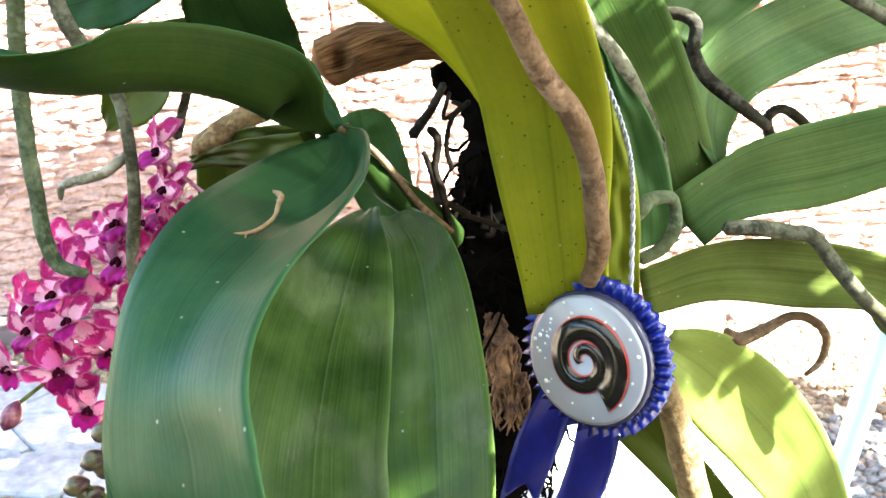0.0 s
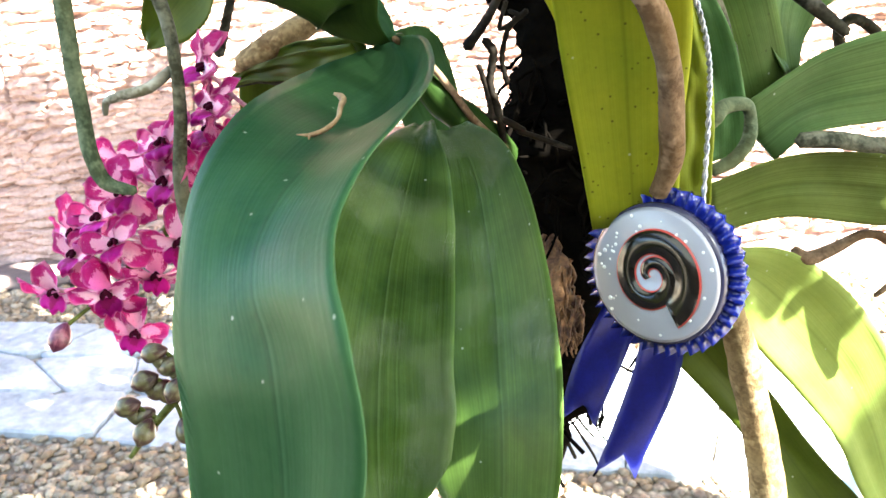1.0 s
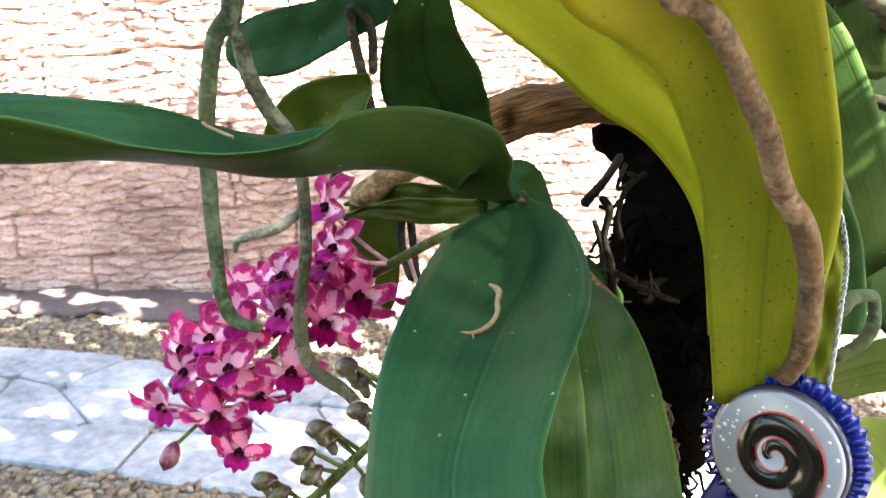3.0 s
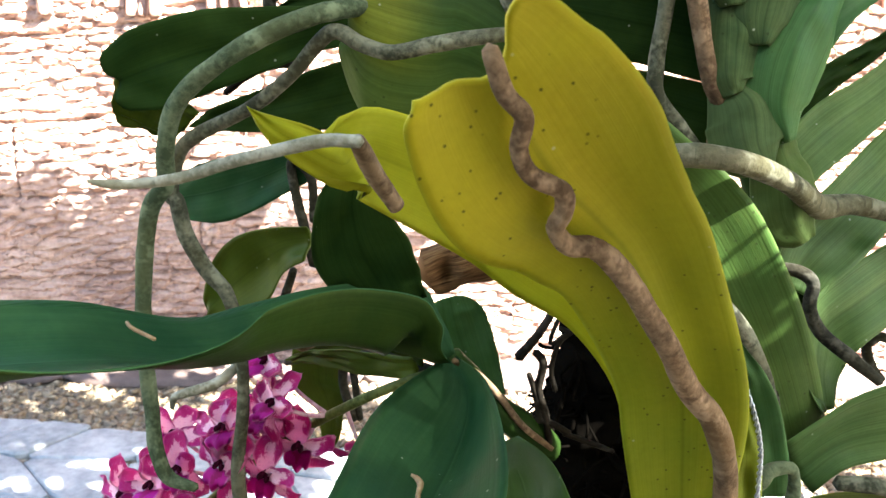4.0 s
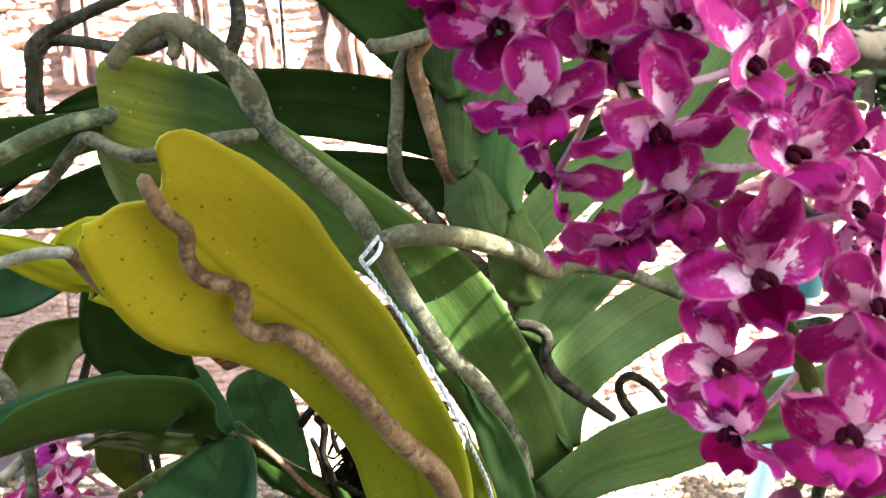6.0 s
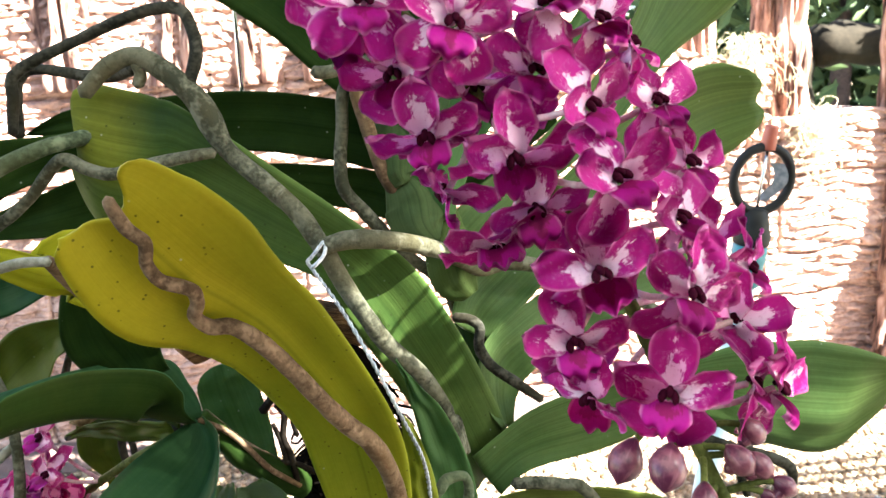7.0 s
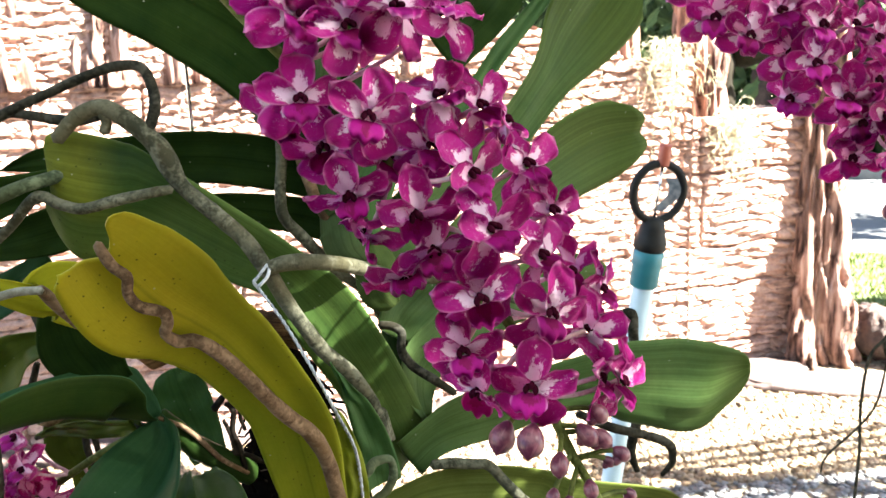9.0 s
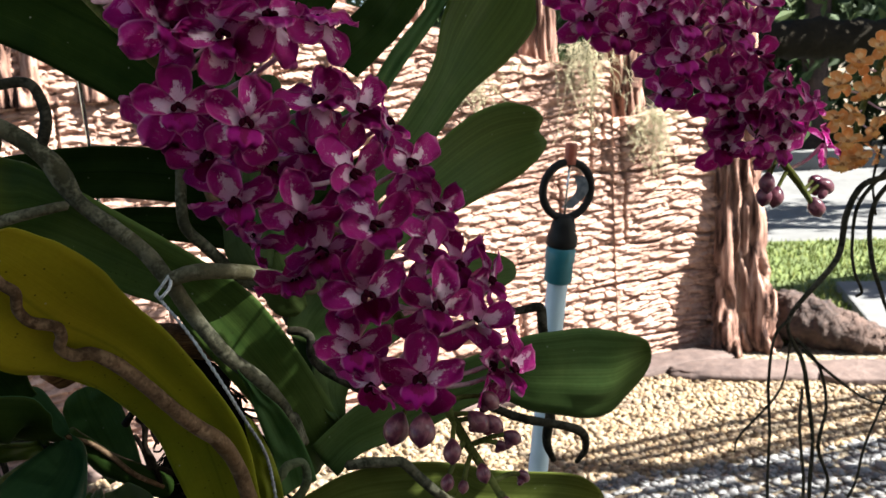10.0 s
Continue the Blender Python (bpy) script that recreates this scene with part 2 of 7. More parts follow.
def plain(name, col, col2=None, scale=120.0, rough=0.5, metal=0.0, bump=0.2, dist=0.0005, spec=0.5):
    m = Mat(name)
    ob = m.coords("Object")
    n = m.noise(ob, scale, 4.0, 0.6)
    big = m.noise(ob, scale * 0.12, 2.0)
    col2 = col2 or tuple(c * 0.75 for c in col)
    f = m.math("ADD", m.math("MULTIPLY", n, 0.5), m.math("MULTIPLY", big, 0.5))
    m.set(Base_Color=m.ramp(f, (0.35, col2), (0.65, col)), Roughness=rough, Metallic=metal, Specular_IOR_Level=spec)
    m.bump(n, bump, dist)
    return m.m


column_dark = plain("column_dark", (0.05, 0.003, 0.016), (0.014, 0.001, 0.005), 600.0, 0.8, 0.0, 0.2, 0.0005, 0.03)
column_cream = plain("column_cream", (0.5, 0.25, 0.08), (0.35, 0.15, 0.05), 600.0)


def bud_material(name, base, tip, gloss):
    """A bud's skin: one colour at the stalk, another at the tip, with pale veins."""
    m = Mat(name)
    run = m.node("SeparateXYZ", Vector=m.coords("UV")).outputs[0]
    n = m.noise(m.coords("Object"), 260.0, 3.0, 0.6)
    vein = m.noise(m.coords("UV", (60.0, 9.0, 1.0)), 1.5, 2.0)
    f = m.math("ADD", m.math("MULTIPLY", run, 80.0), m.math("MULTIPLY", m.math("SUBTRACT", n, 0.5), 1.4))
    col = m.ramp(f, (0.10, tip), (0.42, base), (0.85, tip))
    col = m.mix(m.math("MULTIPLY", m.ramp(vein, (0.56, (0, 0, 0)), (0.66, (1, 1, 1))), 0.35), col, tuple(min(0.6, c * 1.6 + 0.06) for c in base))
    m.set(Base_Color=col, Roughness=gloss, Specular_IOR_Level=0.4)
    m.bump(n, 0.3, 0.0005)
    return m.m


bud_skin = bud_material("bud_skin", (0.19, 0.065, 0.088), (0.075, 0.014, 0.036), 0.3)
bud_brown = bud_material("bud_brown", (0.085, 0.080, 0.034), (0.040, 0.016, 0.016), 0.3)
ribbon_blue = plain("ribbon_blue", (0.011, 0.014, 0.17), (0.006, 0.008, 0.10), 900.0, 0.32, 0.0, 0.15, 0.0002)
ruffle_blue = plain("ruffle_blue", (0.009, 0.020, 0.28), (0.005, 0.010, 0.15), 700.0, 0.22, 0.0, 0.2, 0.0002)
badge_white = plain("badge_white", (0.33, 0.34, 0.40), (0.28, 0.29, 0.35), 60.0, 0.22, 0.0, 0.02)
badge_black = plain("badge_black", (0.012, 0.010, 0.008), (0.008, 0.006, 0.006), 200.0, 0.2)
badge_red = plain("badge_red", (0.45, 0.05, 0.04), None, 200.0, 0.3)
badge_edge = plain("badge_edge", (0.03, 0.03, 0.07), None, 200.0, 0.25)
drop_clear = plain("drop_clear", (0.80, 0.82, 0.86), None, 900.0, 0.08, 0.0, 0.0)
string_white = plain("string_white", (0.66, 0.70, 0.76), (0.14, 0.15, 0.18), 1400.0, 0.35, 0.4)
dry_tan = plain("dry_tan", (0.30, 0.20, 0.10), (0.16, 0.085, 0.035), 500.0, 0.7)
pvc_blue = plain("pvc_blue", (0.50, 0.66, 0.78), (0.42, 0.56, 0.68), 40.0, 0.4, 0.0, 0.1)
teal_plastic = plain("teal_plastic", (0.03, 0.20, 0.26), (0.02, 0.15, 0.20), 60.0, 0.45)
black_plastic = plain("black_plastic", (0.010, 0.010, 0.012), (0.018, 0.018, 0.018), 90.0, 0.5, 0.0, 0.1, 0.0005, 0.15)
red_plastic = plain("red_plastic", (0.34, 0.085, 0.055), (0.25, 0.06, 0.04), 90.0, 0.5)
steel = plain("steel", (0.75, 0.78, 0.82), (0.5, 0.55, 0.62), 200.0, 0.12, 1.0, 0.1)


def grain_wood():
    m = Mat("log_wood")
    streak = m.noise(m.coords("UV", (9.0, 9.0, 1.0)), 4.0, 5.0, 0.65, 0.6)
    fine = m.noise(m.coords("UV", (30.0, 60.0, 1.0)), 3.0, 3.0)
    patch = m.noise(m.coords("Object"), 45.0, 3.0)
    col = m.ramp(m.math("ADD", m.math("MULTIPLY", streak, 0.55), m.math("MULTIPLY", fine, 0.45)), (0.38, (0.035, 0.018, 0.009)), (0.50, (0.17, 0.085, 0.035)), (0.64, (0.32, 0.19, 0.085)))
    col = m.mix(m.ramp(patch, (0.52, (0, 0, 0)), (0.68, (0.75, 0.75, 0.75))), col, (0.020, 0.012, 0.007))
    m.set(Base_Color=col, Roughness=0.85, Specular_IOR_Level=0.08)
    m.bump(m.math("ADD", streak, fine), 0.9, 0.003)
    return m.m


# blue-white glint of the clear blade, painted as its colour
blade_glint = plain("blade_glint", (0.66, 0.76, 0.88), (0.20, 0.28, 0.38), 160.0, 0.15, 0.0, 0.1)
log_wood = grain_wood()
rot_wood = plain("rot_wood", (0.42, 0.22, 0.09), (0.050, 0.020, 0.009), 170.0, 0.85, 0.0, 0.8, 0.002)
# dark old roots taken to near black: the hollow's shade is in the colour
fibre_shade_black = plain("fibre_shade_black", (0.005, 0.004, 0.003), (0.0022, 0.002, 0.0018), 300.0, 1.0, 0.0, 0.3, 0.001, 0.0)
sheath_green = leaf_material("sheath_green", (0.024, 0.048, 0.012), (0.070, 0.095, 0.030), (0.12, 0.16, 0.02), 0.08, 0.5, 0.6, sheen=0.02)
sheath_dull = leaf_material("sheath_dull", (0.016, 0.034, 0.012), (0.058, 0.084, 0.034), (0.05, 0.08, 0.01), 0.05, 0.55, 0.6, sheen=0.02)


def shade_net(name, gaps):
    """Woven shade net: dark thread, a little light through the thread, and open gaps."""
    m = Mat(name)
    m.set(Base_Color=(0.05, 0.055, 0.05), Roughness=0.9).translucent((0.15, 0.16, 0.15), 0.5)
    clear = m.node("BsdfTransparent")
    weave = m.node("MixShader")
    weave.inputs[0].default_value = gaps
    m.t.links.new(m.t.nodes["Mix Shader"].outputs[0], weave.inputs[1])
    m.t.links.new(clear.outputs[0], weave.inputs[2])
    m.t.links.new(weave.outputs[0], m.t.nodes["Material Output"].inputs["Surface"])
    return m.m


cloth_net = shade_net("cloth_net", 0.008)
# thinner net for the cells that let chosen sun patches through
cloth_sun_gap = shade_net("cloth_sun_gap", 0.30)


def stone_wall_material():
    m = Mat("carved_concrete")
    ob = m.coords("Object")
    a = m.noise(ob, 2.2, 4.0)
    b = m.noise(m.coords("Object", (1.0, 1.0, 6.0)), 7.0, 5.0, 0.6)
    c = m.noise(ob, 60.0, 4.0, 0.65)
    # mottled stone; the sunken streaks of b are darkened too, as crevice shade
    col = m.ramp(m.math("ADD", m.math("MULTIPLY", a, 0.45), m.math("MULTIPLY", b, 0.55)), (0.34, (0.17, 0.093, 0.072)), (0.5, (0.35, 0.220, 0.172)), (0.68, (0.49, 0.342, 0.278)))
    col = m.mix(0.35, col, m.ramp(c, (0.3, (0.12, 0.12, 0.12)), (0.7, (0.9, 0.9, 0.9))), "OVERLAY")
    m.set(Base_Color=col, Roughness=0.85, Specular_IOR_Level=0.2)
    m.bump(m.math("ADD", m.math("MULTIPLY", b, 1.0), m.math("MULTIPLY", c, 0.35)), 0.7, 0.012)
    return m.m


wall_stone = stone_wall_material()


def bark_material():
    m = Mat("carved_bark")
    ob = m.coords("Object", (1.0, 1.0, 0.12))
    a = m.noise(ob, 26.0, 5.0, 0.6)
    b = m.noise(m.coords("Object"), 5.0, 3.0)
    # the bump's low grooves also go near black: groove shade painted in
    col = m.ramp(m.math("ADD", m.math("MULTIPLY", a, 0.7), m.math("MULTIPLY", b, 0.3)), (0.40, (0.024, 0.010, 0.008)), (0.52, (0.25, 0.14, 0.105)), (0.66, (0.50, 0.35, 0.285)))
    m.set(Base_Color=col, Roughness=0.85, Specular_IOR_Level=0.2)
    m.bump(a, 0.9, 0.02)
    return m.m


carved_bark = bark_material()


def ground_material():
    m = Mat("gravel_bed")
    ob = m.coords("Object")
    a = m.noise(ob, 1.3, 4.0)
    vor = m.node("TexVoronoi", Vector=ob, Scale=42.0)
    col = m.mix(m.ramp(vor.outputs["Distance"], (0.2, (0, 0, 0)), (0.7, (1, 1, 1))), m.ramp(a, (0.35, (0.28, 0.23, 0.16)), (0.65, (0.36, 0.31, 0.23))), (0.10, 0.075, 0.05))
    m.set(Base_Color=col, Roughness=0.9, Specular_IOR_Level=0.2)
    m.bump(vor.outputs["Distance"], 0.8, 0.012)
    return m.m


def stone_piece_material(name, *stops):
    m = Mat(name)
    geo = m.node("NewGeometry")
    n = m.noise(m.coords("Object"), 90.0, 3.0)
    col = m.ramp(geo.outputs["Random Per Island"], *stops)
    col = m.mix(0.4, col, m.ramp(n, (0.3, (0.15, 0.15, 0.15)), (0.7, (0.85, 0.85, 0.85))), "OVERLAY")
    m.set(Base_Color=col, Roughness=0.75, Specular_IOR_Level=0.3)
    m.bump(n, 0.3, 0.002)
    return m.m


gravel_ground = ground_material()
gravel_stone = stone_piece_material("gravel_stone", (0.0, (0.24, 0.165, 0.09)), (0.3, (0.13, 0.085, 0.048)), (0.55, (0.31, 0.24, 0.155)), (0.8, (0.18, 0.138, 0.095)), (1.0, (0.09, 0.06, 0.04)))
slate_stone = stone_piece_material("slate_stone", (0.0, (0.115, 0.112, 0.112)), (0.5, (0.20, 0.20, 0.20)), (1.0, (0.07, 0.068, 0.068)))
# brown rock, darkened further for the trunk's shade on the kerb
kerb_rock = plain("kerb_rock", (0.125, 0.085, 0.072), (0.050, 0.032, 0.028), 16.0, 0.85, 0.0, 0.9, 0.012)
soil_dark = plain("soil_dark", (0.045, 0.035, 0.025), (0.02, 0.016, 0.012), 30.0, 0.95, 0.0, 0.8, 0.01)
paving_stone = plain("paving_stone", (0.42, 0.425, 0.42), (0.16, 0.168, 0.175), 26.0, 0.85, 0.0, 0.6, 0.006)
# grey concrete, lowered to include the tree shade that lies on it
concrete_grey = plain("concrete_grey", (0.14, 0.14, 0.138), (0.085, 0.085, 0.083), 9.0, 0.85, 0.0, 0.4, 0.004)
grass_green = stone_piece_material("grass_green", (0.0, (0.085, 0.115, 0.02)), (0.5, (0.13, 0.165, 0.035)), (1.0, (0.20, 0.21, 0.06)))
lawn_ground = plain("lawn_ground", (0.09, 0.12, 0.03), (0.06, 0.08, 0.02), 20.0, 0.9)
moss_hair = plain("moss_hair", (0.44, 0.40, 0.26), (0.26, 0.24, 0.15), 80.0, 0.9)
# wood set very dark so that the rail looks shaded
fence_wood = plain("fence_wood", (0.020, 0.016, 0.011), (0.008, 0.007, 0.005), 30.0, 0.9, 0.0, 0.5, 0.004, 0.05)
stump_bark = plain("stump_bark", (0.085, 0.050, 0.038), (0.014, 0.009, 0.008), 40.0, 0.9, 0.0, 0.9, 0.02)
hedge_leaf = stone_piece_material("hedge_leaf", (0.0, (0.015, 0.03, 0.008)), (0.5, (0.035, 0.06, 0.016)), (1.0, (0.06, 0.085, 0.025)))


# ---- mesh helpers ----
def finish(name, bm, material, parent=None, label="", smooth=True):
    me = bpy.data.meshes.new(name)
    bm.to_mesh(me)
    bm.free()
    for mt in material if isinstance(material, (list, tuple)) else [material]:
        me.materials.append(mt)
    if smooth:
        me.polygons.foreach_set("use_smooth", [True] * len(me.polygons))
    ob = new(name, me)
    ob.parent = parent
    if label:
        ob["label"] = label
    return ob


def part(name, bm, material, parent, label="", smooth=True):
    return finish(name, bm, material, parent, label, smooth)


def thing(name, label, category, group="", kind="", at=(0, 0, 0)):
    ob = new(name)
    ob.location = at
    ob.empty_display_size = 0.02
    return tagged(ob, label, category, group, kind)


def catmull(rows, n):
    """Smooth rows of numbers along a row of knots; returns places and slopes."""
    r = np.array(rows, float)
    r = np.vstack([2 * r[0] - r[1], r, 2 * r[-1] - r[-2]])
    k = len(rows) - 1
    s = np.linspace(0, k, n)
    i = np.minimum(s.astype(int), k - 1)
    f = (s - i)[:, None]
    a, b, c, d = r[i], r[i + 1], r[i + 2], r[i + 3]
    val = 0.5 * (2 * b + (c - a) * f + (2 * a - 5 * b + 4 * c - d) * f**2 + (3 * b - a - 3 * c + d) * f**3)
    der = 0.5 * ((c - a) + 2 * (2 * a - 5 * b + 4 * c - d) * f + 3 * (3 * b - a - 3 * c + d) * f**2)
    return val, der


def leaf(parent, name, face, rows, fold, cap, notch, material, under=None, label="", wave=0.0, thick=0.0017, ends=None, skew=0.0):
    """A strap leaf. rows, from base to tip: place of the midrib, half width and turn about it, and
    how deep it folds there; or the places of both edges and the fold. fold: depth of its channel by its half
    width. cap: how round the tip is, notch: how deep its cleft. ends: how far the blade reaches, from one edge to the other, where
    its tip is lobed; skew: how far its midrib lies off the middle."""
    nu, nv = 44, 16
    face = np.array(face)
    val, der = catmull(rows, nu + 1)
    seg = np.linalg.norm(np.diff(val[:, :3], axis=0), axis=1)
    length = np.concatenate([[0], np.cumsum(seg)])
    total = length[-1]
    bm = bmesh.new()
    uvl = bm.loops.layers.uv.new("UVMap")
    seed = sum(ord(ch) for ch in name) + rows[0][0] * 97 + rows[-1][2] * 31

    def at(u):
        x = u * nu
        i = min(int(x), nu - 1)
        f = x - i
        return val[i] * (1 - f) + val[i + 1] * f, der[i] * (1 - f) + der[i + 1] * f

    grids = []
    for side in (1, -1):
        grid = []
        for a in range(nu + 1):
            line = []
            for b in range(nv + 1):
                v = b / nv * 2 - 1
                end = 1 - cap * (1 - math.sqrt(max(0.0, 1 - abs(v) ** 2.6))) - notch * math.exp(-((v / 0.28) ** 2))
                if ends:
                    end = float(np.interp(v, [e[0] for e in ends], [e[1] for e in ends]))
                u = a / nu * end
                p, d = at(u)
                if len(p) == 7:
                    across, t = p[3:6] - p[:3], d[:3] + d[3:6]
                    w = max(np.linalg.norm(across) / 2, 0.0004)
                    s = across / (2 * w)
                    n = np.cross(s, t)
                    n /= np.linalg.norm(n) + 1e-9
                    centre, deep = (p[:3] + p[3:6]) / 2, p[6]
                else:
                    t = d[:3] / (np.linalg.norm(d[:3]) + 1e-9)
                    s0 = np.cross(t, face)
                    s0 /= np.linalg.norm(s0) + 1e-9
                    n0 = np.cross(s0, t)
                    r = radians(p[4])
                    s = math.cos(r) * s0 + math.sin(r) * n0
                    n = np.cross(s, t)
                    w = max(p[3], 0.0004)
                    centre, deep = p[:3], p[5] if len(p) > 5 else 1.0
                w *= 1 + 0.03 * noise.noise((u * 7 + seed, v, seed))
                q = centre + s * ((v + skew * (1 - abs(v) if len(p) == 7 else abs(v))) * w) + n * (fold * deep * w * (1 - abs(v) ** 1.5))
                q = q + n * (0.0025 * noise.noise((u * 6, v * 1.5 + seed, seed * 0.37)) + wave * w * v * math.sin(u * 14 + seed))
                th = thick * (0.35 + 0.65 * (1 - abs(v) ** 3)) * 0.5
                line.append(bm.verts.new(q + n * (th * side)))
            grid.append(line)
        grids.append(grid)

    def face_of(vs, uvs, slot):
        f = bm.faces.new(vs)
        f.material_index = slot
        for lp, uv in zip(f.loops, uvs):
            lp[uvl].uv = uv

    up = 1 if face[2] > 0 else -1
    for k, grid in enumerate(grids):
        slot = 0 if (1 if k == 0 else -1) == up else 1
        for a in range(nu):
            for b in range(nv):
                uvs = [((a + i) / nu * total * 4, (b + j) / nv) for i, j in ((0, 0), (0, 1), (1, 1), (1, 0))]
                vs = [grid[a + i][b + j] for i, j in ((0, 0), (0, 1), (1, 1), (1, 0))]
                if k == 0:
                    vs, uvs = vs[::-1], uvs[::-1]
                face_of(vs, uvs, slot)
    g, h = grids
    rim = [(a, 0) for a in range(nu)] + [(nu, b) for b in range(nv)] + [(a, nv) for a in range(nu, 0, -1)] + [(0, b) for b in range(nv, 0, -1)]
    for (a, b), (c, d) in zip(rim, rim[1:] + rim[:1]):
        face_of([g[a][b], h[a][b], h[c][d], g[c][d]], [(a / nu * total * 4, b / nv)] * 4, 0)
    bmesh.ops.recalc_face_normals(bm, faces=bm.faces)
    return part(name, bm, [material, under or material], parent, label)


def tube(bm, rows, sides=10, rough=0.12, steps=6, seed=0.0, uvl=None, closed=True):
    """A bent rod with an uneven skin into bm. rows: place and radius."""
    n = (len(rows) - 1) * steps + 1
    val, der = catmull(rows, n)
    t0 = Vector(der[0][:3]).normalized()
    side = t0.orthogonal().normalized()
    rings, run = [], 0.0
    for i in range(n):
        p, t = Vector(val[i][:3]), Vector(der[i][:3]).normalized()
        side = (side - t * side.dot(t)).normalized()
        other = t.cross(side)
        if i:
            run += (p - Vector(val[i - 1][:3])).length
        r = max(val[i][3], 0.0003)
        ring = []
        for j in range(sides):
            a = j / sides * math.tau
            d = side * math.cos(a) + other * math.sin(a)
            k = 1 + rough * (noise.noise(p * 55 + d * 0.9 + Vector((seed, 0, 0))) + 0.5 * noise.noise(p * 190 + d * 1.3))
            ring.append(bm.verts.new(p + d * (r * k)))
        rings.append((ring, run))
    for (ra, ua), (rb, ub) in zip(rings, rings[1:]):
        for j in range(sides):
            f = bm.faces.new((ra[j], ra[(j + 1) % sides], rb[(j + 1) % sides], rb[j]))
            if uvl:
                for lp, uv in zip(f.loops, ((ua, j / sides), (ua, (j + 1) / sides), (ub, (j + 1) / sides), (ub, j / sides))):
                    lp[uvl].uv = uv
    if closed:
        for (ring, _), flip, k in ((rings[0], 1, 0), (rings[-1], 0, -1)):
            r = max(val[k][3], 0.0003)
            tip = bm.verts.new(Vector(val[k][:3]) + Vector(der[k][:3]).normalized() * (r * 0.7 * (-1 if flip else 1)))
            for j in range(sides):
                a, b = ring[j], ring[(j + 1) % sides]
                bm.faces.new((b, a, tip) if flip else (a, b, tip))


def root(parent, name, rows, material, rough=0.12, label=""):
    bm = bmesh.new()
    uvl = bm.loops.layers.uv.new("UVMap")
    tube(bm, rows, 12, rough, 7, rows[0][0] * 50, uvl)
    return part(name, bm, material, parent, label)


def box(bm, size, m=Matrix(), bevel=0.0):
    made = bmesh.ops.create_cube(bm, size=1.0, matrix=m @ Matrix.Diagonal((*size, 1)))["verts"]
    if bevel:
        edges = list({e for v in made for e in v.link_edges})
        bmesh.ops.bevel(bm, geom=edges, offset=bevel, segments=2, affect="EDGES", profile=0.6)


def lathe(bm, profile, sides=24, m=Matrix()):
    """profile: rows of radius and height."""
    rings = [[bm.verts.new(m @ Vector((r * math.cos(a), r * math.sin(a), z))) for a in (k / sides * math.tau for k in range(sides))] for r, z in profile]
    for ra, rb in zip(rings, rings[1:]):
        for j in range(sides):
            bm.faces.new((ra[j], ra[(j + 1) % sides], rb[(j + 1) % sides], rb[j]))
    bm.faces.new(rings[0][::-1])
    bm.faces.new(rings[-1])


def pebbles(name, places, sizes, material, label, category, flat=0.6, seed=1):
    """Many small rounded stones as one mesh."""
    rng = np.random.default_rng(seed)
    bm = bmesh.new()
    bmesh.ops.create_icosphere(bm, subdivisions=1, radius=1.0)
    base = np.array([v.co[:] for v in bm.verts])
    tris = np.array([[v.index for v in f.verts] for f in bm.faces])
    bm.free()
    n = len(places)
    turn = rng.uniform(0, math.tau, n)
    sx = sizes * rng.uniform(0.8, 1.3, n)
    sy = sizes * rng.uniform(0.6, 1.0, n)
    sz = sizes * flat * rng.uniform(0.7, 1.2, n)
    lump = rng.uniform(0.82, 1.18, (n, len(base), 1))
    v = base[None] * lump * np.stack([sx, sy, sz], -1)[:, None]
    c, s = np.cos(turn)[:, None], np.sin(turn)[:, None]
    v = np.stack([v[..., 0] * c - v[..., 1] * s, v[..., 0] * s + v[..., 1] * c, v[..., 2]], -1)
    lean = rng.uniform(-0.35, 0.35, (n, 1))
    v[..., 2] += v[..., 0] * lean
    v += places[:, None]
    f = tris[None] + (np.arange(n) * len(base))[:, None, None]
    me = bpy.data.meshes.new(name)
    me.vertices.add(v.shape[0] * v.shape[1])
    me.vertices.foreach_set("co", v.ravel())
    f = f.reshape(-1, 3)
    me.loops.add(f.size)
    me.loops.foreach_set("vertex_index", f.ravel())
    me.polygons.add(len(f))
    me.polygons.foreach_set("loop_start", np.arange(len(f)) * 3)
    me.update(calc_edges=True)
    me.polygons.foreach_set("use_smooth", [True] * len(f))
    me.materials.append(material)
    return tagged(new(name, me), label, category, kind="stuff")


# ---- ground and wall ----
GRADE = 0.02


def wall_y(x):
    return 3.63 + GRADE * x


bm = bmesh.new()
n = 40
span = 60.0
grid = [[bm.verts.new((x, y, 0.0)) for x in np.linspace(-span, span, n)] for y in np.linspace(-20, 100, n)]
for a in range(n - 1):
    for b in range(n - 1):
        bm.faces.new((grid[a][b], grid[a][b + 1], grid[a + 1][b + 1], grid[a + 1][b]))
tagged(finish("ground", bm, gravel_ground, smooth=False), "pale gravel ground in sun and shade", "ground", kind="structure")

# carved concrete wall
rng = np.random.default_rng(5)
bm = bmesh.new()
nx, nz = 820, 250
x0, x1 = -3.8, 2.74


def wall_top(x):
    return min(2.3, 1.61 - 0.32 * min(0.0, x - 1.7)) if x < 2.0 else 1.33


courses = [0.0, 0.31, 0.52, 0.90, 1.22, 1.58]
joints = [sorted(rng.uniform(x0, x1, 7)) for _ in courses]


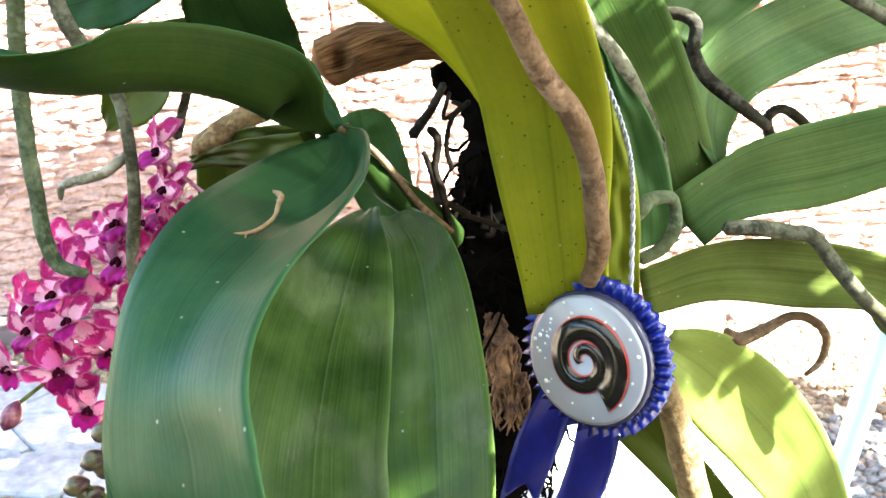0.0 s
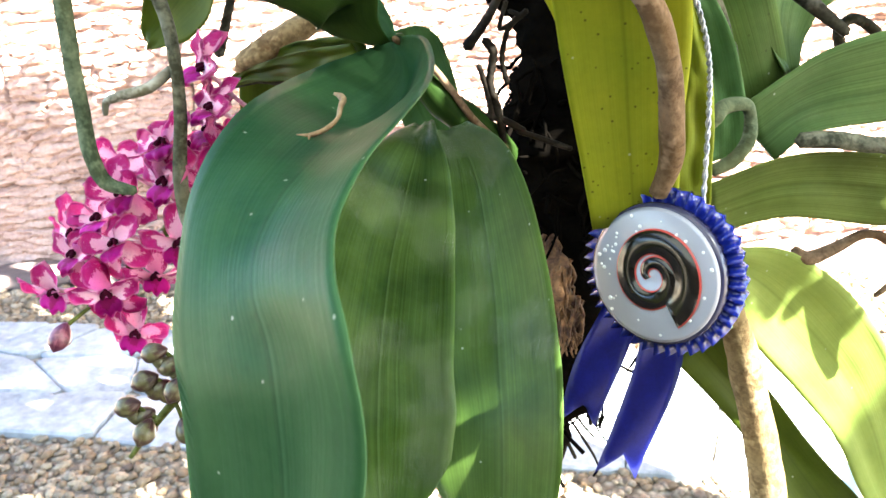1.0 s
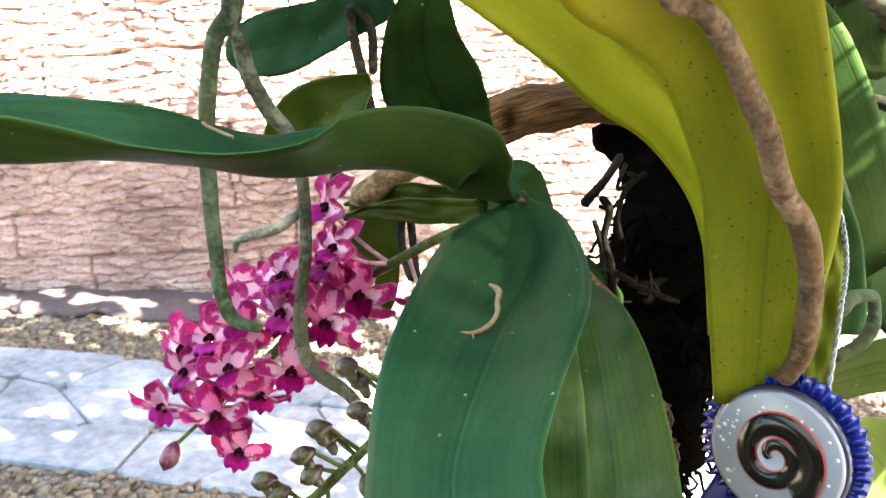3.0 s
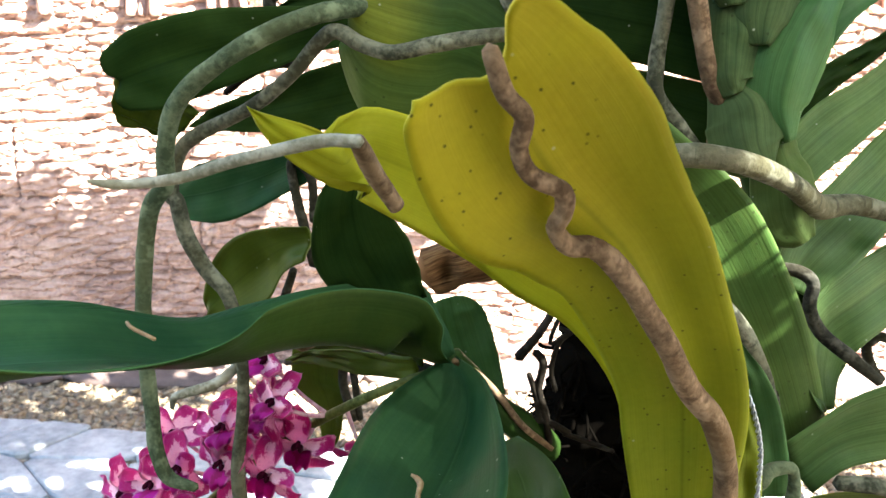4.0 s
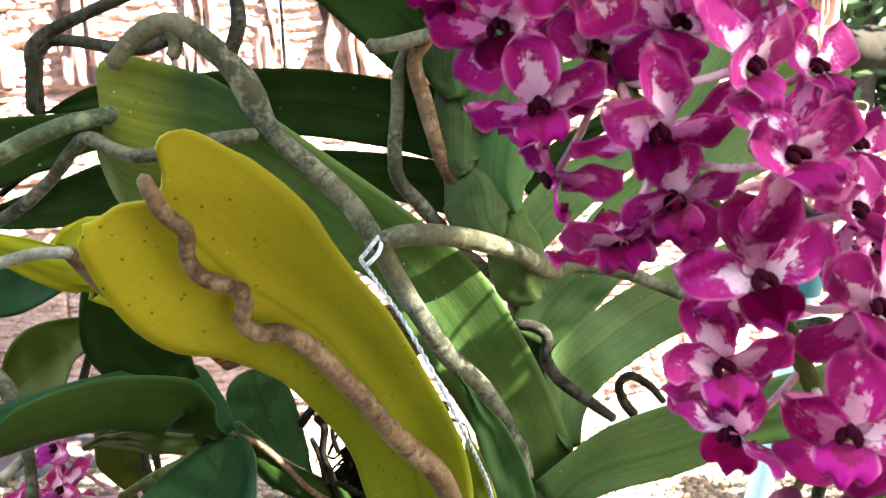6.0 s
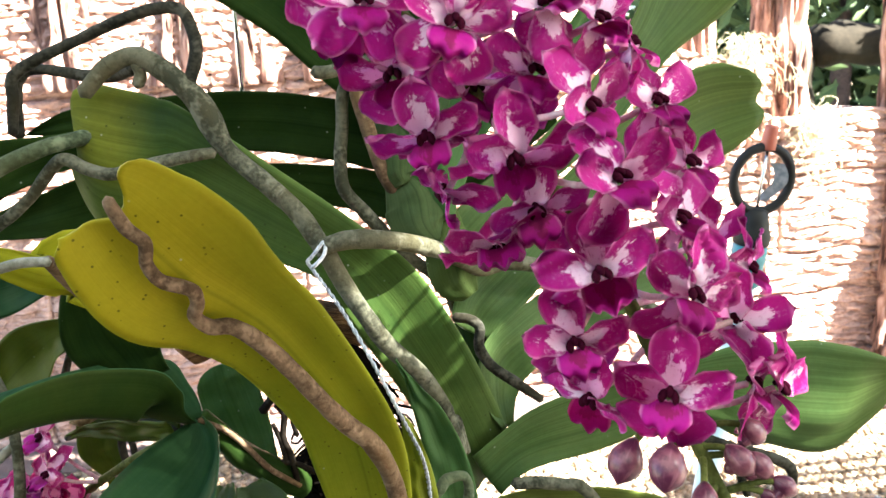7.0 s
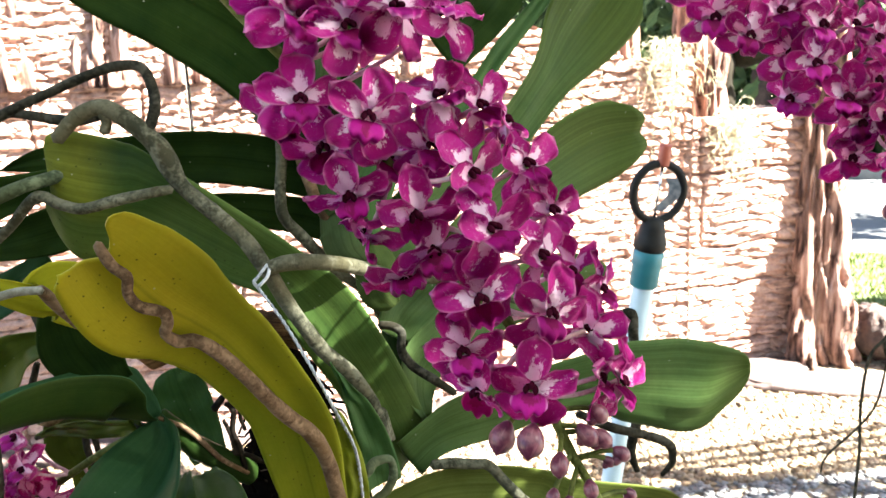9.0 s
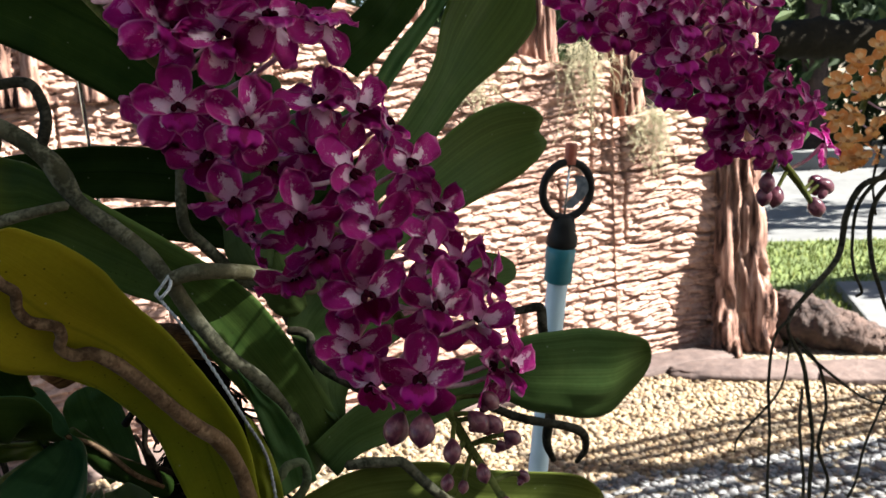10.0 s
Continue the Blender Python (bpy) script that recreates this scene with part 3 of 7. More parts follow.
def relief(x, z):
    """Stacked thin stones with undercut edges, in courses with a few upright joints."""
    wob = 0.05 * noise.noise((x * 0.7, 0, z * 0.6))
    zz = z + wob - 0.05 * x
    warp = noise.noise((x * 2.3, 5.0, z * 5.0))
    warp += 0.5 * noise.noise((x * 6.0, 7.0, z * 14.0))
    key = Vector((x * 8.0 + warp * 0.9, 1.5, (zz + 0.025 * warp) * 27.0))
    near, spots = noise.voronoi(key)
    sag = max(-1.0, min(1.0, (spots[0].z - key.z) * 1.6))
    d = 0.035 * noise.noise((x * 1.1, 2.0, z * 1.6))
    d += 0.008 * sag + 0.019 * (0.6 + 0.9 * noise.noise((x * 1.7, 8.0, z * 3.0))) * min(1.0, (near[1] - near[0]) * 6.0) + 0.004 * (0.5 - near[0])
    d += 0.010 * noise.fractal((x * 11.0, 3.0, z * 38.0), 0.8, 2.0, 3)
    for k, c in enumerate(courses):
        g = abs(zz - c + 0.02 * noise.noise((x * 5, c, 0)) + 0.008 * noise.noise((x * 17, c, 3)))
        if g < 0.011:
            d -= 0.026 * (1 - g / 0.011)
        if k + 1 < len(courses) and courses[k] <= zz < courses[k + 1]:
            for j in joints[k]:
                h = abs(x - j + 0.02 * noise.noise((z * 9, j, 0)))
                if h < 0.011:
                    d -= 0.026 * (1 - h / 0.011)
    return d


along = Vector((1, GRADE, 0)).normalized()
out = Vector((along.y, -along.x, 0))
front = []
for a in range(nz + 1):
    row = []
    for b in range(nx + 1):
        x = x0 + (x1 - x0) * b / nx
        z = wall_top(x) * a / nz - 0.03
        base = Vector((x, wall_y(x), z + 0.03 * noise.noise((x * 2.2, 9, 0)) * a / nz))
        row.append(bm.verts.new(base + out * relief(x, z)))
    front.append(row)
for a in range(nz):
    for b in range(nx):
        bm.faces.new((front[a][b], front[a][b + 1], front[a + 1][b + 1], front[a + 1][b]))
back = [bm.verts.new(v.co - out * 0.35) for v in front[-1]]
foot = [bm.verts.new(Vector((v.co.x, v.co.y, -0.05))) for v in back]
for b in range(nx):
    bm.faces.new((front[-1][b], front[-1][b + 1], back[b + 1], back[b]))
    bm.faces.new((back[b], back[b + 1], foot[b + 1], foot[b]))
tagged(finish("wall_garden", bm, wall_stone, smooth=False), "sunlit pinkish carved concrete garden wall", "wall", kind="structure")


def bark_post(x, y, z0, z1, r, flare, label, seed):
    bm = bmesh.new()
    sides, steps = 90, 90
    rings = []
    for a in range(steps + 1):
        u = a / steps
        z = z0 + (z1 - z0) * u
        ring = []
        for j in range(sides):
            an = j / sides * math.tau
            d = Vector((math.cos(an), math.sin(an), 0))
            k = r * (1 + flare * (1 - u) ** 5 * (1 + 0.5 * math.sin(an * 5 + seed)))
            k *= 1 + 0.16 * noise.noise((d.x * 3 + seed, d.y * 3, z * 1.6)) + 0.22 * noise.noise((d.x * 5 + seed, d.y * 5, z * 4.5)) - 0.34 * max(0.0, 0.25 - abs(noise.noise((d.x * 3.2 + seed + 0.5 * noise.noise((z * 5, seed, 0)), d.y * 3.2 + 3, z * 2.2)))) / 0.25
            ring.append(bm.verts.new(Vector((x, y, z)) + d * k))
        rings.append(ring)
    for ra, rb in zip(rings, rings[1:]):
        for j in range(sides):
            bm.faces.new((ra[j], ra[(j + 1) % sides], rb[(j + 1) % sides], rb[j]))
    bm.faces.new(rings[-1])
    bm.faces.new(rings[0][::-1])
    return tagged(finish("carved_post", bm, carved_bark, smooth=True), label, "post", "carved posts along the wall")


bark_post(2.732, 3.72, 0.0, 2.9, 0.124, 1.0, "brown carved concrete tree trunk at the end of the wall", 1.0)
for px, pr, ps in [(2.13, 0.12, 4), (1.68, 0.085, 8), (1.03, 0.085, 12), (0.62, 0.12, 27), (0.33, 0.13, 41), (0.02, 0.15, 31), (-0.30, 0.12, 43), (-0.62, 0.15, 15), (-1.05, 0.15, 19), (-1.42, 0.13, 47), (-1.85, 0.11, 23), (-2.7, 0.12, 33)]:
    bark_post(px, wall_y(px) + (0.17 if px > 1.9 else 0.105), min(wall_top(px) - 0.1, 1.55), 3.0, pr, 0.15, "brown carved concrete post along the top of the wall", ps)


# ---- ground cover ----
BEYOND = pose(0, 0, 0, 0, 0, -30)


def beyond(u, d, z=0.0):
    """A place in the garden behind: u along its edges, d away from the wall."""
    return BEYOND @ Vector((u, d, z))


def keep(n, seed, xs, ys, test):
    rng = np.random.default_rng(seed)
    p = np.stack([rng.uniform(*xs, n), rng.uniform(*ys, n)], -1)
    return p[[test(x, y) for x, y in p]]


def path_far(x):
    return 2.74 - 0.12 * x


def path_near(x):
    return path_far(x) - 0.75


def on_gravel(x, y):
    return y < min(wall_y(x) - 0.02, 4.82 - 0.58 * x) and not path_near(x) + 0.02 < y < path_far(x) - 0.02


g = np.vstack([keep(16000, 31, (-2.8, 0.6), (1.0, 3.66), on_gravel), keep(26000, 32, (0.6, 3.9), (1.5, 3.7), on_gravel)])
g = np.column_stack([g, np.random.default_rng(33).uniform(0.0, 0.008, len(g))])
pebbles("gravel", g, np.random.default_rng(34).uniform(0.011, 0.022, len(g)), gravel_stone, "pale tan rounded garden gravel", "gravel", 0.6, 35)
g = keep(10000, 36, (0.9, 4.2), (1.3, 3.2), lambda x, y: path_near(x) < y < path_far(x))
g = np.column_stack([g, np.random.default_rng(37).uniform(0.0, 0.006, len(g))])
pebbles("slate_chips", g, np.random.default_rng(38).uniform(0.012, 0.028, len(g)), slate_stone, "grey flat slate chips on the path", "stones", 0.3, 39)

# unseen dark soil under the plants, added to reduce bounce from below
bm = bmesh.new()
box(bm, (5.4, 4.9, 0.03), pose(-0.2, -1.0, 0.0))
tagged(finish("soil_bed", bm, soil_dark, smooth=False), "unseen dark soil added to cut light bounced from the ground", "soil", kind="structure")

# crazy paving of the garden path
paving = thing("pavement_path", "pale grey crazy paving stones of a garden path", "path", kind="structure")
rng = np.random.default_rng(45)
cols, lanes = 13, 3
knots = [[(-3.1 + 0.31 * i + rng.normal(0, 0.045) + 0.12 * (j % 2), j / lanes + (rng.normal(0, 0.06) if 0 < j < lanes else rng.normal(0, 0.015))) for j in range(lanes + 1)] for i in range(cols + 1)]
for i in range(cols):
    for j in range(lanes):
        around = [knots[i][j], knots[i + 1][j], knots[i + 1][j + 1], knots[i][j + 1]]
        around = [Vector((x, path_near(x) + (path_far(x) - path_near(x)) * v, 0)) for x, v in around]
        mid = sum(around, Vector()) / 4
        ring = []
        for q in range(4):
            p, w = around[q], around[(q + 1) % 4]
            ring += [mid + (p.lerp(w, 0.10) - mid) * 0.982, mid + (p.lerp(w, 0.5 + rng.normal(0, 0.05)) - mid) * rng.uniform(0.965, 0.992), mid + (p.lerp(w, 0.90) - mid) * 0.982]
        bm = bmesh.new()
        lift = rng.normal(0, 0.003)
        low = [bm.verts.new((p.x, p.y, -0.02)) for p in ring]
        rim = [bm.verts.new((p.x, p.y, 0.013 + lift)) for p in ring]
        top = [bm.verts.new((mid.x + (p.x - mid.x) * 0.95, mid.y + (p.y - mid.y) * 0.95, 0.02 + lift + rng.normal(0, 0.0015))) for p in ring]
        peak = bm.verts.new((mid.x, mid.y, 0.021 + lift))
        for q in range(12):
            w = (q + 1) % 12
            bm.faces.new((low[q], low[w], rim[w], rim[q]))
            bm.faces.new((rim[q], rim[w], top[w], top[q]))
            bm.faces.new((top[q], top[w], peak))
        part("paving_stone", bm, paving_stone, paving, smooth=False)

# kerb of rounded stones at the foot of the wall
kerb = thing("kerb", "low flat pinkish-brown stone kerb along the gravel", "kerb", kind="structure")
rng = np.random.default_rng(41)
runs = [(lambda q: Vector((q, wall_y(q) - 0.13, 0.02)), -3.0, 2.3, 1), (lambda q: beyond(q, 4.08, 0.02), 0.15, 2.6, -30)]
for spot, q, end, turn in runs:
    while q < end:
        w = rng.uniform(0.35, 0.8)
        bm = bmesh.new()
        bmesh.ops.create_icosphere(bm, subdivisions=4, radius=1.0)
        for v in bm.verts:
            f = v.co.copy()
            v.co = Vector([math.copysign(abs(e) ** 0.62, e) for e in f]) * (1 + 0.12 * noise.noise(f * 1.5 + Vector((q * 7, 0, 0))) + 0.05 * noise.noise(f * 5 + Vector((q * 7, 0, 0))))
        bm.transform(Matrix.Translation(spot(q + w / 2)) @ pose(0, 0, 0, 0, 0, turn) @ Matrix.Diagonal((w * 0.53, 0.13 + 0.02 * rng.normal(), 0.030, 1)))
        part("kerb_stone", bm, kerb_rock, kerb)
        q += w

# fallen log end beside the trunk
bm = bmesh.new()
tube(bm, [(2.94, 3.66, 0.15, 0.11), (2.99, 3.60, 0.15, 0.135), (3.10, 3.47, 0.11, 0.13), (3.23, 3.33, 0.05, 0.11), (3.35, 3.22, 0.0, 0.07)], 40, 0.0, 14, 4.0)
for v in bm.verts:
    v.co += noise.noise_vector(v.co * 8) * 0.025 + noise.noise_vector(v.co * 24) * 0.022 + noise.noise_vector(v.co * 60) * 0.012
tagged(finish("fallen_log", bm, stump_bark), "short rough log lying on the lawn's edge", "log")

# ---- garden beyond ----
bm = bmesh.new()
box(bm, (9.0, 2.6, 0.02), BEYOND @ pose(5.05, 5.88, 0.012))
tagged(finish("lawn", bm, lawn_ground, smooth=False), "short sunlit green lawn", "lawn", kind="structure")
rng = np.random.default_rng(51)
bm = bmesh.new()
for k in range(16000):
    p = beyond(rng.uniform(0.6, 4.6), rng.uniform(4.56, 7.15), 0.02)
    a = rng.uniform(0, math.tau)
    s = Vector((math.cos(a), math.sin(a), 0)) * 0.007
    h = rng.uniform(0.02, 0.05)
    tip = p + Vector((rng.normal(0, 0.015), rng.normal(0, 0.015), h))
    bm.faces.new([bm.verts.new(q) for q in (p - s, p + s, tip)])
tagged(finish("grass", bm, grass_green, smooth=False), "short green grass blades", "grass", kind="stuff")
bm = bmesh.new()
box(bm, (30.0, 4.5, 0.03), BEYOND @ pose(6.0, 9.45, 0.0))
tagged(finish("road", bm, concrete_grey, smooth=False), "pale grey concrete path beyond the lawn", "path", kind="structure")
bm = bmesh.new()
box(bm, (2.2, 1.15, 0.12), BEYOND @ pose(2.32, 5.03, 0.02), 0.008)
tagged(finish("pavement", bm, concrete_grey, smooth=False), "pale concrete slab beside the lawn", "slab", kind="structure")
bm = bmesh.new()
tube(bm, [(3.564, 6, 1.673, 0.15), (4.773, 6, 1.646, 0.16), (5.851, 6, 1.611, 0.16), (7.047, 6, 1.572, 0.15)], 20, 0.3, 12, 9.0)
rail = tagged(finish("rail_log", bm, fence_wood), "mossy log rail across two posts, painted dark for its shade", "log")
for k, (fx, fy) in enumerate(((3.45, 6.0), (7.4, 6.0))):
    bm = bmesh.new()
    tube(bm, [(fx, fy, 0.0, 0.12), (fx, fy, 0.8, 0.11), (fx, fy, 1.62, 0.11)], 16, 0.25, 10, 2.0 + k)
    part("post", bm, fence_wood, rail)
bm = bmesh.new()
box(bm, (30.0, 0.25, 0.26), BEYOND @ pose(6.0, 11.85, 0.13), 0.01)
tagged(finish("garden_edge", bm, concrete_grey), "low pale concrete edging at the far side", "edging")


def wood_edge(name, label, xs, ys, zs, n, seed, size):
    """A dark edge of woodland: leaves in uneven clumps with gaps."""
    rng = np.random.default_rng(seed)
    clumps = np.stack([rng.uniform(*xs, 260), rng.uniform(*ys, 260), rng.uniform(*zs, 260)], -1)
    bm = bmesh.new()
    for k in range(n):
        c = clumps[int(rng.integers(0, len(clumps)))]
        p = BEYOND @ Vector(c + rng.normal(0, 1, 3) * np.array((0.55, 0.4, 0.4)))
        if p.z < 0.02:
            continue
        m = Matrix.Translation(p) @ pose(0, 0, 0, rng.uniform(0, 360), rng.uniform(0, 360), 0)
        l = rng.uniform(0.5, 1.0) * size
        bm.faces.new([bm.verts.new(m @ Vector(q)) for q in ((-l, 0, 0), (0, -l * 0.35, 0.02), (l, 0, 0), (0, l * 0.35, 0.02))])
    return tagged(finish(name, bm, hedge_leaf, smooth=False), label, "bushes", kind="stuff")


wood_edge("far_bushes", "dark green bushes at the far edge of the garden", (-4.5, 16), (12.6, 15.5), (0.1, 5.5), 36000, 61, 0.24)
for k, (tx, ty, tr) in enumerate(((2.2, 12.6, 0.16), (0.4, 12.9, 0.13), (4.2, 12.7, 0.15), (-2.0, 12.8, 0.18))):
    tx, ty, _ = beyond(tx, ty)
    bm = bmesh.new()
    tube(bm, [(tx, ty, 0.0, tr * 1.2), (tx + 0.1, ty, 2.5, tr), (tx + 0.05, ty, 5.0, tr * 0.9), (tx + 0.2, ty, 8.0, tr * 0.7)], 14, 0.25, 8, 3.0 + k)
    for j in range(5):
        z = 3.5 + 0.9 * j
        an = j * 2.1 + k
        d = Vector((math.cos(an), math.sin(an), 0.5))
        tube(bm, [(tx + 0.1, ty, z, tr * 0.4), (*(Vector((tx + 0.1, ty, z)) + d * 0.9), tr * 0.25), (*(Vector((tx + 0.1, ty, z)) + d * 1.9), tr * 0.1)], 8, 0.2, 5, 1.0)
    tagged(finish("far_trunk", bm, stump_bark), "far brown tree trunk with bare limbs", "tree trunk", "trunks at the far edge")


# grey moss hanging on the wall
def hanging_moss(name, x, z, w, h, n, seed):
    rng = np.random.default_rng(seed)
    bm = bmesh.new()
    for k in range(n):
        a = rng.normal(0, w)
        p = Vector((x + a, wall_y(x + a) - 0.06 - abs(rng.normal(0, 0.02)), z - abs(rng.normal(0, 0.05))))
        rows = []
        length = h * rng.uniform(0.3, 1.0) * math.exp(-((a / w) ** 2) * 0.3)
        for q in range(9):
            rows.append((*p, 0.0013))
            p = p + Vector((rng.normal(0, 0.022), rng.normal(0, 0.012), -length / 8 + rng.normal(0, 0.022)))
        tube(bm, rows, 4, 0.0, 2, 0.0, None, False)
    return tagged(finish(name, bm, moss_hair), "pale grey-green moss hanging down the wall", "moss", kind="stuff")


hanging_moss("hanging_moss", 2.20, 1.33, 0.045, 0.34, 90, 71)
hanging_moss("hanging_moss", 1.84, 1.68, 0.055, 0.42, 90, 72)
hanging_moss("hanging_moss", 1.30, 1.60, 0.05, 0.25, 40, 73)

# ---- the orchids ----
low_orchid = thing("low_orchid", "hanging orchid with broad drooping green leaves and grey roots", "orchid", at=(-0.03, 0.36, 1.34))
tall_orchid = thing("tall_orchid", "tall orchid with strap leaves on one stem and magenta flowers", "orchid", at=(0.11, 0.36, 1.30))
hanging_log = thing("hanging_log", "weathered log with a black mass of old roots", "log", at=(0.02, 0.41, 1.36))
neighbour_orchid = thing("neighbour_orchid", "neighbouring orchid with cream flowers and thin hanging roots", "orchid", at=(0.42, 0.62, 1.62))


# leaves of the tall orchid
leaf(tall_orchid, "yellow_leaf", (0.116, -0.906, -0.408), [(0.0496, 0.302, 1.2928, 0.0153, 4.9), (0.0442, 0.291, 1.3295, 0.0181, 4.1), (0.0395, 0.28, 1.3596, 0.0202, 10.8), (0.0325, 0.266, 1.3875, 0.0205, 12.5), (0.0132, 0.242, 1.4273, 0.0216, 1.6), (0.0008, 0.231, 1.442, 0.0248, 1.8), (-0.0109, 0.2195, 1.454, 0.0289, -6.2), (-0.0199, 0.2115, 1.4674, 0.0282, -8.1), (-0.026, 0.2065, 1.4776, 0.025, -8.7), (-0.0295, 0.2025, 1.4842, 0.0204, -8.9), (-0.034, 0.1985, 1.4899, 0.0154, -7.2)], -0.1, 0.03, 0.06, leaf_yellow, under=leaf_yellow, label="yellowing leaf with dark specks and an uneven two-lobed tip", ends=[(-1, 0.945), (-0.95, 0.935), (-0.8, 0.922), (-0.6, 0.905), (-0.45, 0.9), (-0.3, 0.868), (-0.1, 0.84), (0.05, 0.848), (0.2, 0.885), (0.35, 0.93), (0.5, 0.965), (0.7, 0.99), (0.85, 0.985), (0.95, 0.97), (1, 0.955)])
leaf(tall_orchid, "yellow_leaf", (0.224, -0.971, -0.088), [(0.0387, 0.298, 1.3215, 0.0105, 12.3), (0.0362, 0.298, 1.3425, 0.0108, 12.8), (0.0338, 0.299, 1.3602, 0.0119, 12.7), (0.0273, 0.301, 1.3787, 0.013, 9.1), (0.0128, 0.302, 1.4009, 0.0165, 7.5), (-0.005, 0.298, 1.4178, 0.0203, 6.1), (-0.0236, 0.29, 1.4329, 0.0195, 6.3), (-0.0589, 0.272, 1.4526, 0.015, -10.1), (-0.0671, 0.265, 1.455, 0.0128, -2.3), (-0.0711, 0.262, 1.4526, 0.0076, -7), (-0.0818, 0.254, 1.4597, 0.0056, -10.4), (-0.0882, 0.25, 1.4642, 0.0036, -9.3), (-0.0942, 0.247, 1.4703, 0.0004, -4.9)], -0.15, 0.1, 0, leaf_lime, under=leaf_yellow_under, label="small yellow-green leaf")
leaf(tall_orchid, "yellow_leaf", (-0.028, -0.986, -0.163), [(0.0705, 0.302, 1.2968, 0.0059, -2.2), (0.0679, 0.297, 1.3322, 0.0061, -2.2), (0.0644, 0.293, 1.3547, 0.0044, 0.8), (0.0599, 0.29, 1.3731, 0.0015, 3.8)], -0.2, 0.1, 0, leaf_lime, label="narrow yellow-green leaf strip")
leaf(tall_orchid, "leaf", (0.0, -1.0, 0.1), [(0.0939, 0.343, 1.3051, 0.1181, 0.355, 1.3155, -0.4), (0.0844, 0.3361, 1.3209, 0.1174, 0.3509, 1.3365, -0.4), (0.0675, 0.3385, 1.3571, 0.1027, 0.3375, 1.3735, -0.4), (0.0516, 0.3345, 1.3854, 0.0872, 0.3335, 1.4054, -0.4), (0.0377, 0.3332, 1.4079, 0.0707, 0.3328, 1.4319, -0.4), (0.0262, 0.3319, 1.4279, 0.0478, 0.3341, 1.4521, -0.4), (0.0081, 0.3374, 1.4364, 0.0235, 0.3386, 1.471, -0.2), (-0.0351, 0.352, 1.4553, -0.0299, 0.352, 1.5091, 0.1), (-0.0499, 0.355, 1.451, -0.044, 0.355, 1.5156, 0.45), (-0.0638, 0.357, 1.4503, -0.0577, 0.357, 1.5208, 0.8), (-0.0746, 0.357, 1.4546, -0.07, 0.357, 1.5238, 0.9), (-0.0819, 0.357, 1.466, -0.0781, 0.357, 1.5226, 0.8), (-0.0867, 0.356, 1.4827, -0.0841, 0.356, 1.5193, 0.5)], 0.3, 0.06, 0.02, leaf_tipped, under=leaf_olive, label="long green leaf with a sunlit band and a yellowed lobed tip, painted brighter on its upper lobe", ends=[(-1, 0.995), (-0.85, 1.0), (-0.6, 0.985), (-0.4, 0.958), (-0.25, 0.945), (0, 0.955), (0.3, 0.968), (0.6, 0.98), (0.85, 0.985), (1, 0.965)], skew=-0.15)
leaf(tall_orchid, "leaf", (0.008, -0.986, -0.168), [(0.0864, 0.325, 1.3094, 0.0111, -13.5), (0.0823, 0.322, 1.3342, 0.0097, -6.7), (0.0739, 0.317, 1.3609, 0.0072, -2.9), (0.065, 0.314, 1.38, 0.0021, 6.8), (0.0591, 0.312, 1.3927, 0.0005, 16.7)], -0.25, 0.2, 0, leaf_green, under=leaf_green)
leaf(tall_orchid, "leaf", (-0.029, -1.0, -0.001), [(0.084, 0.392, 1.4845, 0.0178, 1.2), (0.0608, 0.395, 1.4897, 0.0174, 1.2), (0.0388, 0.397, 1.4946, 0.0165, 0.7), (0.0067, 0.4, 1.5003, 0.0162, 0), (-0.0255, 0.4, 1.5023, 0.0155, -0.1), (-0.0553, 0.4, 1.5028, 0.0134, -0.2), (-0.0849, 0.4, 1.5055, 0.0085, -0.1), (-0.1036, 0.4, 1.5041, 0.0061, 0.2), (-0.1219, 0.4, 1.4998, 0.0003, 0.3)], -0.2, 0.15, 0, leaf_shaded)
leaf(tall_orchid, "leaf", (-0.184, -0.983, -0.019), [(0.092, 0.388, 1.4505, 0.0135, 2.2), (0.0727, 0.392, 1.4554, 0.013, 2.2), (0.0436, 0.4, 1.4629, 0.0116, 0.6), (0.0083, 0.405, 1.4681, 0.0099, -0.3), (-0.0317, 0.41, 1.4688, 0.0084, -1.3)], -0.2, 0.15, 0, leaf_shaded)
leaf(tall_orchid, "leaf", (0.162, -0.977, -0.14), [(0.0712, 0.385, 1.5245, 0.0294, 0.3), (0.0317, 0.375, 1.5669, 0.0325, 0.3), (-0.0056, 0.365, 1.5922, 0.031, 0.2), (-0.0434, 0.355, 1.613, 0.0285, -0.1), (-0.0799, 0.345, 1.6311, 0.0183, 0.5)], -0.25, 0.2, 0, leaf_shaded)
leaf(tall_orchid, "leaf", (-0.192, 0.981, -0.03), [(0.0937, 0.33, 1.2653, 0.0078, -2.6), (0.1124, 0.334, 1.2519, 0.0183, -3.3), (0.1346, 0.3395, 1.2297, 0.022, -2.2), (0.1562, 0.345, 1.2036, 0.0208, 0.2), (0.1727, 0.349, 1.1747, 0.0182, 3.4), (0.1852, 0.352, 1.1441, 0.0152, 6.8), (0.1953, 0.3535, 1.1149, 0.0077, 9.3)], 0.18, 0.12, 0, leaf_sunlit, under=leaf_sunlit, label="leaf lit by the sun, its colour also painted paler")
